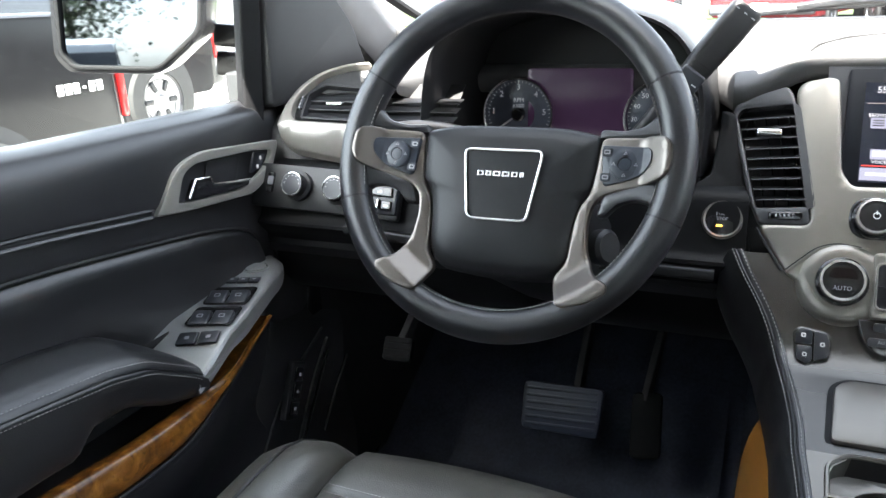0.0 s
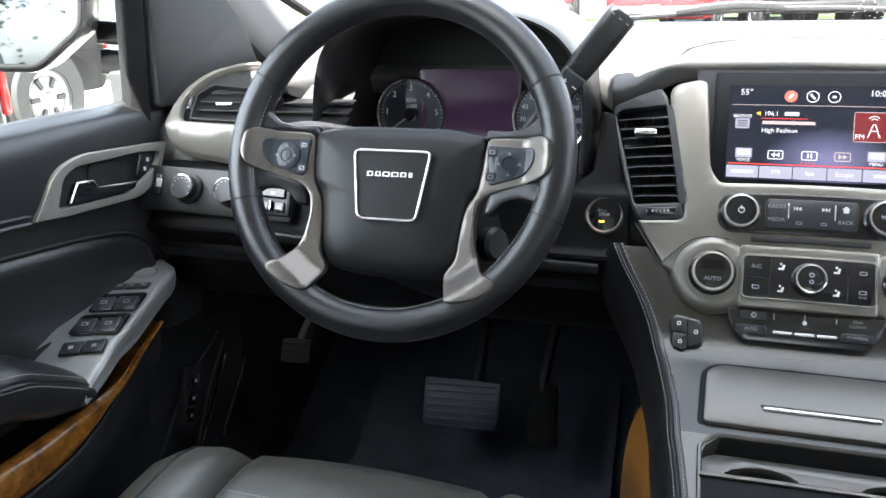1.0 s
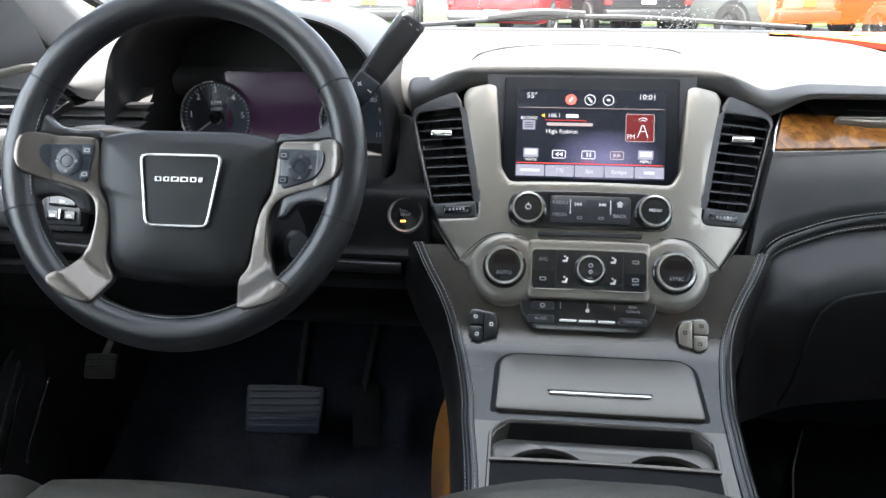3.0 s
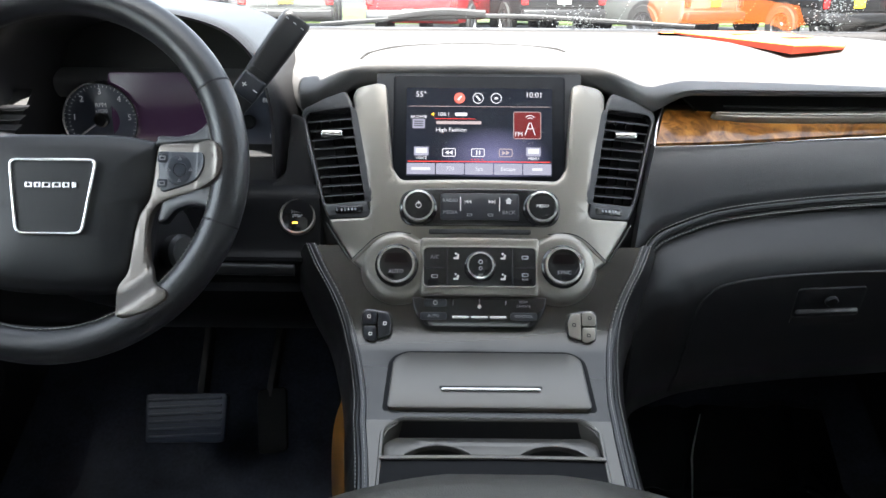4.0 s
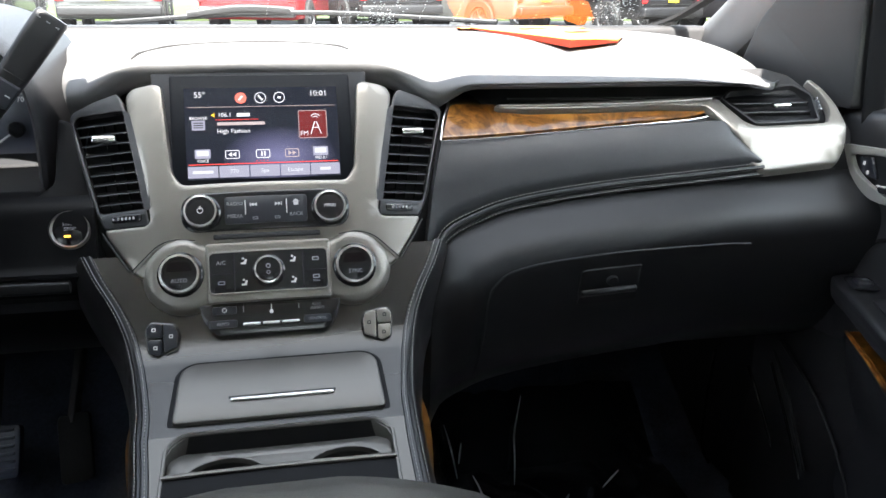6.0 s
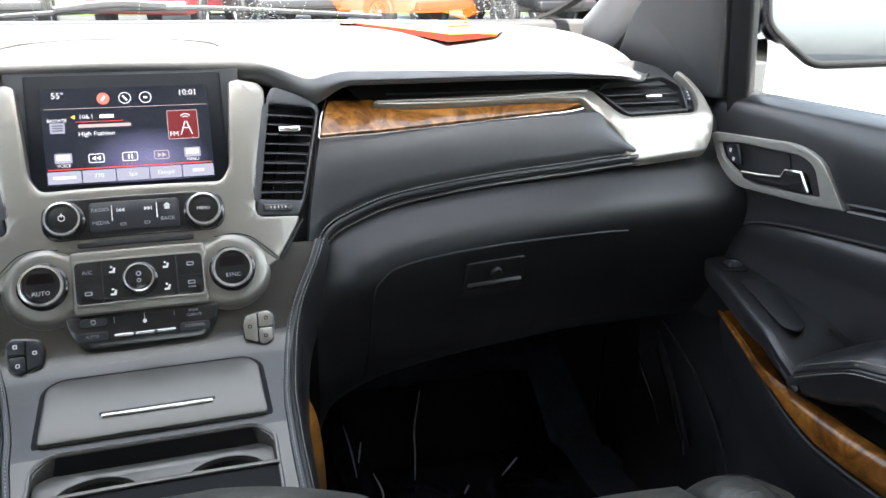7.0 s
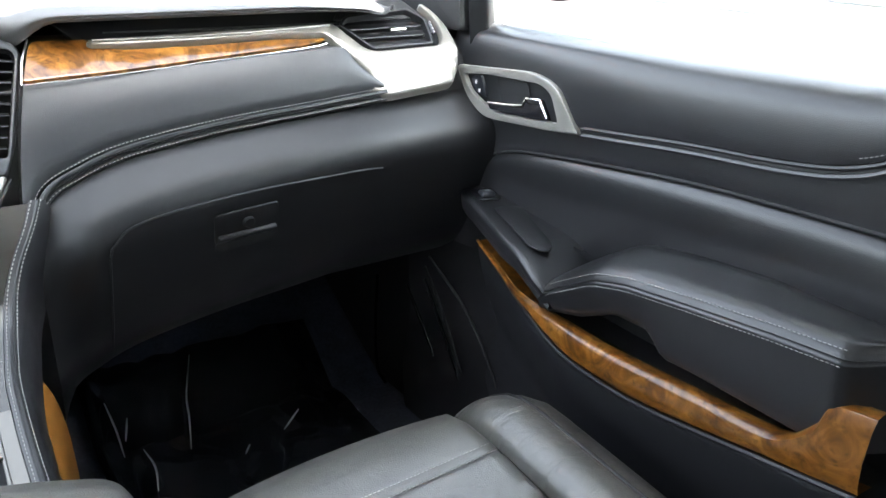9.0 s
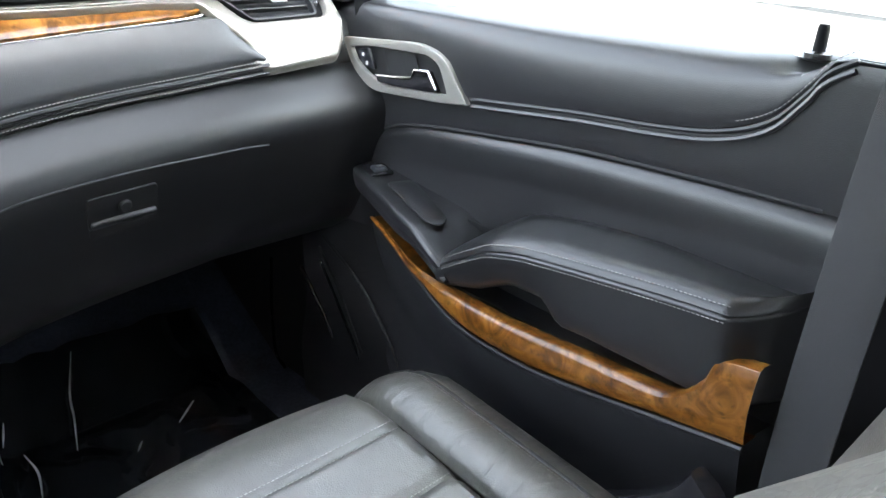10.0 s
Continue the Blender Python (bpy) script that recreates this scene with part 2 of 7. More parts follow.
def inset(p, d):
    """The closed outline (counter-clockwise) moved inwards by d."""
    out = []
    m = len(p)
    for i in range(m):
        a, b, c = (np.array(p[j % m], float) for j in (i - 1, i, i + 1))
        u, v = b - a, c - b
        lu, lv = np.linalg.norm(u), np.linalg.norm(v)
        if lu < 1e-9 or lv < 1e-9:
            out.append(tuple(b))
            continue
        n1, n2 = np.array((-u[1], u[0])) / lu, np.array((-v[1], v[0])) / lv
        k = n1 + n2
        k = k / max(1e-6, np.linalg.norm(k))
        out.append(tuple(b + k * d / max(0.5, float(k @ n1))))
    return out


def plate(outline, thick, bevel=0.0, holes=(), f=None, cut=0.0, base=0.0):
    """A flat piece with the outline and holes, from height base to base + thick, its upper edges bevelled; cut splits it in strips so that f can bend it."""
    bm = bmesh.new()
    loops = []
    for k, o in enumerate((outline, *holes)):
        o = list(o) if area(o) > 0 else list(reversed(o))
        levels = [(base, o)]
        if bevel:
            d = bevel if k == 0 else -bevel
            levels += [(base + thick - bevel, o), (base + thick - bevel * 0.3, inset(o, 0.3 * d)), (base + thick, inset(o, d))]
        else:
            levels += [(base + thick, o)]
        rings = [[bm.verts.new((*q, h)) for q in lo] for h, lo in levels]
        for a, b in zip(rings, rings[1:]):
            m = len(a)
            for i in range(m):
                bm.faces.new((a[i], a[(i + 1) % m], b[(i + 1) % m], b[i]))
        loops.append(rings)
    for side in (0, -1):
        edges = []
        for rings in loops:
            r = rings[side]
            for i in range(len(r)):
                e = bm.edges.get((r[i], r[(i + 1) % len(r)]))
                edges.append(e)
        bmesh.ops.triangle_fill(bm, use_beauty=True, use_dissolve=False, edges=edges)
    if cut:
        for axis in (0, 1):
            lo = min(v.co[axis] for v in bm.verts)
            hi = max(v.co[axis] for v in bm.verts)
            q = math.floor(lo / cut) * cut + cut
            while q < hi - 1e-5:
                no = [0, 0, 0]
                no[axis] = 1
                co = [0, 0, 0]
                co[axis] = q
                bmesh.ops.bisect_plane(bm, geom=bm.verts[:] + bm.edges[:] + bm.faces[:], plane_co=co, plane_no=no)
                q += cut
    if f:
        mapped(bm, f)
    return bm


def sheet(rows, thick=0.0, back=None, closed=False, cap=False):
    """A skin through rows of points. thick: a second skin that far behind (along back, or the skin's own normals)."""
    bm = bmesh.new()
    P = np.array([[tuple(p) for p in r] for r in rows], float)
    nu, nv = P.shape[:2]
    A = [[bm.verts.new(P[i, j]) for j in range(nv)] for i in range(nu)]
    lim = nv if closed else nv - 1
    for i in range(nu - 1):
        for j in range(lim):
            bm.faces.new((A[i][j], A[i + 1][j], A[i + 1][(j + 1) % nv], A[i][(j + 1) % nv]))
    if thick:
        if back is None:
            du, dv = np.gradient(P, axis=0), np.gradient(P, axis=1)
            N = np.cross(du, dv)
            N /= np.maximum(np.linalg.norm(N, axis=2, keepdims=True), 1e-9)
        else:
            N = np.zeros_like(P) + np.array(back, float)
        Q = P + N * thick
        B = [[bm.verts.new(Q[i, j]) for j in range(nv)] for i in range(nu)]
        for i in range(nu - 1):
            for j in range(lim):
                bm.faces.new((B[i][j], B[i][(j + 1) % nv], B[i + 1][(j + 1) % nv], B[i + 1][j]))
        for i in range(nu - 1):
            if not closed:
                bm.faces.new((A[i][0], B[i][0], B[i + 1][0], A[i + 1][0]))
                bm.faces.new((A[i][-1], A[i + 1][-1], B[i + 1][-1], B[i][-1]))
        for j in range(lim):
            k = (j + 1) % nv
            bm.faces.new((A[0][j], A[0][k], B[0][k], B[0][j]))
            bm.faces.new((A[-1][j], B[-1][j], B[-1][k], A[-1][k]))
    elif cap:
        bm.faces.new(A[0])
        bm.faces.new(list(reversed(A[-1])))
    return bm


def sweep(path, profile, closed=False, up=(0, 0, 1), scales=None, cap=True):
    """Carries a closed 2D profile along a path of points."""
    P = [Vector(p) for p in path]
    m = len(P)
    rows = []
    for i, p in enumerate(P):
        a = P[(i - 1) % m] if closed or i else p
        b = P[(i + 1) % m] if closed or i + 1 < m else p
        t = (b - a).normalized()
        s = t.cross(Vector(up))
        s = s.normalized() if s.length > 1e-6 else Vector((1, 0, 0))
        u = s.cross(t)
        k = scales[i] if scales else 1.0
        rows.append([p + s * (x * k) + u * (y * k) for x, y in profile])
    if closed:
        rows.append(rows[0])
    bm = sheet(rows, closed=True, cap=cap and not closed)
    if closed:
        bmesh.ops.remove_doubles(bm, verts=bm.verts, dist=1e-6)
    return bm


def ring(r, n=10, sy=1.0):
    return [(r * math.cos(2 * math.pi * i / n), sy * r * math.sin(2 * math.pi * i / n)) for i in range(n)]


def tube(path, r, closed=False, n=8, up=(0, 0, 1)):
    return sweep(path, ring(r, n), closed, up)


def turned(profile, f=None, n=32):
    """A turned piece about the third axis: profile of (radius, height)."""
    bm = bmesh.new()
    rings = []
    for r, h in profile:
        if r < 1e-6:
            rings.append([bm.verts.new((0, 0, h))])
        else:
            rings.append([bm.verts.new((r * math.cos(2 * math.pi * i / n), r * math.sin(2 * math.pi * i / n), h)) for i in range(n)])
    for a, b in zip(rings, rings[1:]):
        for i in range(n):
            k = (i + 1) % n
            if len(a) == 1:
                bm.faces.new((a[0], b[i], b[k]))
            elif len(b) == 1:
                bm.faces.new((a[i], a[k], b[0]))
            else:
                bm.faces.new((a[i], a[k], b[k], b[i]))
    return mapped(bm, f) if f else bm


def block(sx, sy, sz, r=0.003, f=None, seg=3):
    """A box centred on the origin with rounded edges."""
    bm = bmesh.new()
    bmesh.ops.create_cube(bm, size=1)
    for v in bm.verts:
        v.co = Vector((v.co.x * sx, v.co.y * sy, v.co.z * sz))
    if r:
        bmesh.ops.bevel(bm, geom=bm.edges[:] + bm.verts[:], offset=r, segments=seg, profile=0.5, affect="EDGES")
    return mapped(bm, f) if f else bm


def lettering(name, body, size, f, mat, parent, align="CENTER", depth=0.0002):
    """Raised writing in the built-in font, in the plane of frame f."""
    cu = bpy.data.curves.new(name, "FONT")
    cu.body, cu.size, cu.align_x, cu.align_y, cu.extrude = body, size, align, "CENTER", depth
    cu.resolution_u = 2
    ob = bpy.data.objects.new(name, cu)
    scene.collection.objects.link(ob)
    bpy.context.view_layer.update()
    me = bpy.data.meshes.new_from_object(ob.evaluated_get(bpy.context.evaluated_depsgraph_get()))
    bpy.data.objects.remove(ob)
    me.transform(f if isinstance(f, Matrix) else Matrix.Identity(4))
    if not isinstance(f, Matrix):
        for v in me.vertices:
            v.co = f(v.co)
    return part(name, me, mat, parent, smooth=0)


def seam(path, parent, name="stitching", gap=0.0038, length=0.0030, r=0.0006, off=(0, 0, 0)):
    """A row of short raised thread stitches along a path, joined in one mesh."""
    P = [np.array(p, float) + np.array(off, float) for p in path]
    d = [0.0]
    for a, b in zip(P, P[1:]):
        d.append(d[-1] + float(np.linalg.norm(b - a)))
    at = lambda s: np.array([np.interp(s, d, [p[k] for p in P]) for k in range(3)])
    vs, fs = [], []
    s = 0.0
    while s + length < d[-1]:
        a, b = at(s), at(s + length)
        t = (b - a) / max(1e-9, np.linalg.norm(b - a))
        u = np.cross(t, (0.3, 0.2, 0.93))
        u /= np.linalg.norm(u)
        w = np.cross(u, t)
        k = len(vs)
        for q, e in ((a, 0.6), ((a + b) / 2, 1.0), (b, 0.6)):
            for c, sn in ((1, 0), (0, 1), (-1, 0), (0, -1)):
                vs.append(tuple(q + u * c * r * e + w * sn * r * e))
        for q in (0, 4):
            for j in range(4):
                fs.append((k + q + j, k + q + (j + 1) % 4, k + q + 4 + (j + 1) % 4, k + q + 4 + j))
        s += gap + length * 0.25
    me = bpy.data.meshes.new(name)
    me.from_pydata(vs, [], fs)
    return part(name, me, STITCH, parent, smooth=60)


# ---- the car's own frames ----
SL = radians(28.67)
S0 = Vector((0, 0.8404, 1.1598))
SV, SW = Vector((0, math.sin(SL), math.cos(SL))), Vector((0, -math.cos(SL), math.sin(SL)))
WL_ = radians(24.5)
W0 = Vector((-0.4263, 0.7189, 1.2504))
WF = fr(W0, (1, 0, 0), (0, math.sin(WL_), math.cos(WL_)))
MX = -0.063                                      # left-hand parts mirror about half of this


def SP(co):
    """From the centre stack's (across, up, out) to the world; its face curves back towards the sides."""
    return S0 + Vector((co.x, 0, 0)) + SV * co.y + SW * (co.z + 0.021 - 0.85 * co.x * co.x)


def AF(x, z, off=0.0):
    """The upper dash face, sloped well back."""
    return Vector((x, 0.909 + 1.25 * (z - 1.267) - off * 0.62, z + off * 0.78))


def BF(x, z, off=0.0):
    """The leather dash face."""
    return Vector((x, 0.857 + 0.45 * (z - 1.15) - 0.012 * max(0, (x - 0.2) / 0.42) ** 2 - off * 0.91, z + off * 0.41))


def side(s):
    """Identity for the right, mirrored for the left."""
    return (lambda co: Vector(co)) if s > 0 else (lambda co: Vector((MX - co[0], co[1], co[2])))


def sidepts(s, pts):
    f = side(s)
    return [f(Vector(p)) for p in pts]


# ---- shell: floor, firewall, roof, pillars, glass ----
def shell():
    fl = part("floor", sheet([[(x, y, 0.60 + 0.10 * max(0, (abs(x) < 0.17)) + (0.0 if y < 1.12 else (y - 1.12) * 0.75)) for x in np.linspace(-0.86, 0.80, 40)]
                              for y in np.linspace(-2.6, 1.40, 60)], 0.02, (0, 0, -1)), CARPET)
    tagged(fl, "black carpeted car floor in deep shade", "floor", kind="structure")
    fw = part("firewall", block(1.72, 0.04, 0.75, 0.01, pose(-0.03, 1.42, 1.0)), DARK)
    tagged(fw, "dark bulkhead ahead of the footwells", "wall", kind="structure")
    rows = []
    for y in np.linspace(-2.6, 0.50, 14):
        rows.append([(-0.03 + 0.87 * math.sin(a), y, 1.80 + 0.13 * math.cos(a) - 0.02 * (y + 1.0) ** 2 * 0.2) for a in np.linspace(-math.pi / 2, math.pi / 2, 17)])
    rf = part("ceiling", sheet(rows, 0.008, (0, 0, 1)), HEADLINER)
    tagged(rf, "light grey cloth headliner under the roof", "ceiling", kind="structure")
    hd = [[(-0.03 + 0.87 * math.sin(a), 0.50, 1.80 + 0.13 * math.cos(a) - 0.009), (-0.03 + 0.72 * math.sin(a), 0.555 + 0.05 * math.cos(a) ** 2, 1.806)] for a in np.linspace(-math.pi / 2, math.pi / 2, 17)]
    o = part("ceiling_header", sheet(hd, 0.006, (0, 0.6, 0.6)), HEADLINER)
    tagged(o, "light grey header trim above the windscreen", "ceiling", kind="structure")
    # rear of the cabin, closed by low body sides with window openings above
    for s in (1, -1):
        f = side(s)
        body = block(0.06, 2.75, 0.72, 0.01, lambda c: f(Vector((c.x + 0.84, c.y - 1.24, c.z + 0.94))))
        o = part("wall_side", body, PLASTIC)
        tagged(o, "dark lower cabin side behind the front door", "wall", kind="structure")
        up = block(0.05, 0.24, 0.72, 0.015, lambda c: f(Vector((c.x + 0.83 - 0.06 * max(0, c.z), c.y + 0.06, c.z + 1.52))))
        o = part("wall_pillar", up, PILLAR)
        post = part("pillar_post", block(0.05, 0.26, 1.10, 0.015, lambda c: f(Vector((c.x + 0.815, c.y + 0.075, c.z + 1.15)))), PLASTIC, o)
        tagged(o, "grey trimmed door pillar beside the seat", "pillar", kind="structure")
        qp = block(0.05, 0.26, 0.55, 0.015, lambda c: f(Vector((c.x + 0.82, c.y - 2.45, c.z + 1.57))))
        o = part("wall_quarter", qp, PILLAR)
        tagged(o, "grey trimmed rear quarter of the cabin", "wall", kind="structure")
    o = part("wall_rear", block(1.7, 0.05, 0.9, 0.01, pose(-0.03, -2.6, 1.0)), PLASTIC)
    tagged(o, "dark tailgate trim", "wall", kind="structure")
    for s in (1, -1):
        f = side(s)
        # filler block added out of sight to stop daylight at the door gap
        o = part("wall_cowl", block(0.03, 0.60, 0.80, 0.005, lambda c: f(Vector((c.x + 0.868, c.y + 1.24, c.z + 0.94)))), DARK)
        tagged(o, "dark filler at the body side ahead of the door", "wall", kind="structure")
        # rear panes are out of view; their tint holds back light from behind
        g = part("window_rear_side", mapped(sheet([[(0.845, y, 1.28), (0.80, y, 1.84)] for y in (-0.04, -2.5)], 0.004, (1, 0, 0)), f), PRIVACY, smooth=0)
        g.visible_shadow = False
        tagged(g, "dark tinted rear door glass", "window", kind="structure")
    g = part("window_tailgate", sheet([[(x, -2.58, 1.42), (x, -2.50, 1.90)] for x in (-0.88, 0.82)], 0.004, (0, -1, 0)), PRIVACY, smooth=0)
    g.visible_shadow = False
    tagged(g, "dark tinted tailgate glass", "window", kind="structure")
    # windscreen pillars: from the dash corner up and back to the roof
    for s in (1, -1):
        f = side(s)
        prof = [(0.035, -0.05), (0.03, 0.04), (-0.015, 0.062), (-0.05, 0.03), (-0.045, -0.03), (0.0, -0.06)]
        path = spline([(0.86, 1.50, 1.28), (0.845, 1.32, 1.375), (0.82, 1.08, 1.52), (0.78, 0.80, 1.68), (0.71, 0.54, 1.80)], 5)
        prof2 = [p for p in spline(prof, 3, True)]
        # unseen upper end is widened to throw shade on the outer vents
        o = part("pillar", mapped(sweep(path, prof2, scales=[1 + 0.75 * max(0, (i / (len(path) - 1) - 0.35) / 0.65) for i in range(len(path))]), f), PILLAR)
        tagged(o, "grey windscreen pillar trim rising from the dash corner", "pillar", kind="structure")
        # triangular sail panel between pillar and door
        tri = rounded([(-0.915, 1.292), (-1.22, 1.292), (-1.16, 1.40), (-0.98, 1.56), (-0.93, 1.56)], [0.01, 0.02, 0.02, 0.02, 0.01])
        fm = fr((0.80, 0, 0), (0, -1, 0), (0.0, 0, 1))
        o = part("sail_panel", mapped(mapped(plate(tri, 0.02, 0.006), fm), f), SAIL)
        tagged(o, "black corner panel at the front of the door window", "trim", kind="structure")
        # window frame upright
        o = part("window_channel", mapped(sweep([(0.815, 0.905, 1.27), (0.80, 0.925, 1.60)], rrect(0.035, 0.03, 0.006)), f), RUBBER)
        tagged(o, "black rubber window channel", "trim", kind="structure")
        o = part("window_rail", mapped(sweep(spline([(0.80, 0.93, 1.58), (0.775, 0.6, 1.72), (0.76, 0.2, 1.76)], 4), rrect(0.05, 0.05, 0.01)), f), PILLAR)
        tagged(o, "grey upper door frame", "trim", kind="structure")
        g = part("window_side", mapped(sheet([[(0.835, y, 1.27), (0.80, y, 1.74)] for y in (0.92, 0.22)], 0.004, (1, 0, 0)), f), SGLASS, smooth=0)
        g.visible_shadow = False
        tagged(g, "clear front door window glass", "window", kind="structure")
    # windscreen
    rows = []
    for v in np.linspace(0, 1, 12):
        y, z = 1.50 - 0.95 * v, 1.335 + 0.47 * v + 0.05 * math.sin(math.pi * v)
        hw = 0.86 - 0.14 * v
        rows.append([(-0.03 + hw * u, y + 0.10 * (1 - v * 0.5) * (1 - u * u), z) for u in np.linspace(-1, 1, 25)])
    g = part("windscreen", sheet(rows), WGLASS, smooth=60)
    g.visible_shadow = False
    tagged(g, "raked windscreen with dried water spots", "window", kind="structure")
    # black border of the glass at its lower corners
    for s in (1, -1):
        f = side(s)
        path = spline([(0.52, 1.57, 1.360), (0.68, 1.50, 1.363), (0.755, 1.42, 1.385), (0.79, 1.30, 1.44)], 6)
        o = part("glass_border", mapped(sweep(path, [(-0.012, -0.003), (0.012, -0.003), (0.012, 0.003), (-0.012, 0.003)]), f), DARK)
        tagged(o, "black printed border of the windscreen", "trim", kind="structure")
    o = part("cowl_trim", sweep(spline([(-0.7, 1.47, 1.366), (-0.4, 1.52, 1.368), (0, 1.54, 1.368), (0.4, 1.52, 1.368), (0.68, 1.47, 1.366)], 6), rrect(0.03, 0.006, 0.002)), PLASTIC)
    tagged(o, "black cowl strip at the foot of the windscreen", "trim", kind="structure")
    return rows


WS_ROWS = shell()


# ---- dashboard ----
dash = thing("dashboard", "black leather dashboard with silver trim and amber burl inlay", "dashboard")


def dash_pad():
    us = np.concatenate([np.linspace(-1, -0.935, 9), np.linspace(-0.93, 0.93, 120), np.linspace(0.935, 1, 9)])
    cols = []
    for u in us:
        x0 = -0.03 + 0.70 * u
        c = 1 - min(1, max(0, (abs(x0) - 0.135) / 0.085))
        c = c * c * (3 - 2 * c)                     # 1 over the screen, 0 beyond the vents
        k = 0.0
        if -0.66 < x0 < -0.22:                      # set back behind the gauges
            k = min(1, (x0 + 0.66) / 0.05, (-0.22 - x0) / 0.03)
        ov = min(1, max(0, (x0 - 0.205) / 0.055))
        ov = max(ov, min(1, max(0, (-0.650 - x0) / 0.02)))
        ov = ov * ov * (3 - 2 * ov)                 # the lip stands out over the passenger inlay
        zb = 1.310 + 0.038 * c + 0.0155 * ov
        yb = 0.952 - 0.002 * c + 0.13 * k - 0.024 * ov
        pts = [(yb + 0.015, zb - 0.014 + 0.017 * ov), (yb - 0.002, zb - 0.009 + 0.013 * ov), (yb - 0.011, zb + 0.001 + 0.006 * ov), (yb - 0.013, zb + 0.013 - 0.003 * ov), (yb - 0.004, zb + 0.022 - 0.009 * ov),
               (yb + 0.015, zb + 0.030 - 0.002 * c - 0.012 * ov), (yb + 0.05, 1.348 + 0.032 * c), (max(1.10, yb + 0.08), 1.364 + 0.016 * c), (1.25, 1.372 + 0.004 * c), (1.56, 1.362)]
        e = max(0.0, (abs(u) - 0.93) / 0.07)
        tp = max(0.0, (u - 0.78) / 0.22) ** 2
        col = []
        for q, (y, z) in enumerate(pts):
            half = interp(y, [0.88, 1.0, 1.15, 1.56], [0.685 + 0.035 * tp, 0.70 + 0.035 * tp, 0.76 + 0.02 * tp, 0.86])
            z2 = z - (0.05 * (1 - math.sqrt(max(0, 1 - e * e)))) * (q >= 6) * (u < 0) - tp * (0.016 + 0.010 * e) * (0.3 if q < 3 else 1.0)
            if q < 6:                               # both ends draw in to a rounded tip
                y, z2 = y + (yb + 0.035 - y) * e ** 2.5, z2 + (zb + 0.012 - 0.010 * tp - z2) * e ** 2.5
            col.append((-0.03 + half * u, y, z2))
        cols.append(spline(col, 3))
    return sheet(cols, 0.004, (0, 0.6, -0.8))


part("top_pad", dash_pad(), PAD, dash, "grained black vinyl dash top, its colour paled for sun glare")
# seam of the speaker cover on the dash top
def pad_z(x, y):
    c = 1 - min(1, max(0, (abs(x) - 0.135) / 0.085))
    c = c * c * (3 - 2 * c)
    zb, yb = 1.310 + 0.038 * c, 0.952 - 0.002 * c
    return interp(y, [yb - 0.013, yb - 0.004, yb + 0.015, yb + 0.05, 1.10], [zb + 0.013, zb + 0.022, zb + 0.030 - 0.002 * c, 1.348 + 0.032 * c, 1.364 + 0.016 * c])


seamline = [(x, y, pad_z(x, y) + 0.0004) for x, y in spline([(-0.143, 0.941), (-0.128, 0.952), (-0.095, 0.972), (-0.05, 0.987), (0.0, 0.992), (0.05, 0.985), (0.09, 0.968), (0.105, 0.955)], 8)]
part("cover_seam", sweep(seamline, rrect(0.0028, 0.004, 0.001)), DARK, dash)

# hidden core that closes the dash behind the panels
core = []
for x in np.linspace(-0.92, 0.84, 72):
    k = min(1, max(0, (x + 0.66) / 0.03), max(0, (-0.21 - x) / 0.03)) if -0.66 < x < -0.21 else 0.0
    core.append([(x, 0.985 + 0.13 * k, 1.305), (x, 0.922 + 0.19 * k, 1.262), (x, 0.885 + 0.05 * k, 1.18), (x, 0.875, 1.10), (x, 0.93, 1.02), (x, 1.05, 0.97), (x, 1.40, 0.98)])
part("dash_core", sheet(core, 0.01, (0, 1, 0)), VINYL, dash)

# passenger face: leather panel
ST = [(0.187, 1.128), (0.196, 1.147), (0.210, 1.167), (0.239, 1.181), (0.298, 1.198), (0.412, 1.212), (0.534, 1.221), (0.632, 1.229)]
st = spline(ST, 6)
TOPB = [(0.150, 1.275), (0.212, 1.266), (0.308, 1.269), (0.423, 1.275), (0.548, 1.281), (0.585, 1.284), (0.632, 1.236)]
rows = []
for i, (x, z) in enumerate(st):
    xt = 0.2125 + (x - 0.187) * 0.4195 / 0.445
    zt = interp(xt, [p[0] for p in TOPB], [p[1] for p in TOPB])
    rows.append([BF(x + (xt - x) * q ** 1.5 - 0.004 * (1 - q), z + (zt - z) * q, 0.004 + 0.006 * math.sin(math.pi * min(1, q * 1.0)) - 0.006 * (q < 0.02)) for q in np.linspace(0, 1, 10)])
part("leather_panel", sheet(rows, 0.02, (0, 1, 0)), PANEL, dash, "soft grey-black leather panel with twin stitching")
edge3 = [BF(x, z, 0.006) for x, z in st]
part("piping", sweep([p + Vector((0.002, -0.0005, -0.0035)) for p in edge3[4:]], ring(0.0032, 8)), LEATHER, dash)
part("edge_groove", sweep([p + Vector((0.003, 0.002, -0.0085)) for p in edge3[4:]], ring(0.0024, 8)), DARK, dash)
part("piping", sweep([p + Vector((0.004, 0.003, -0.0135)) for p in edge3[4:]], ring(0.0034, 8)), LEATHER, dash)
seam([p + Vector((-0.003, -0.0045, 0.003)) for p in edge3[4:]], dash)
seam([p + Vector((0.003, -0.0010, -0.0128)) for p in edge3[4:]], dash)

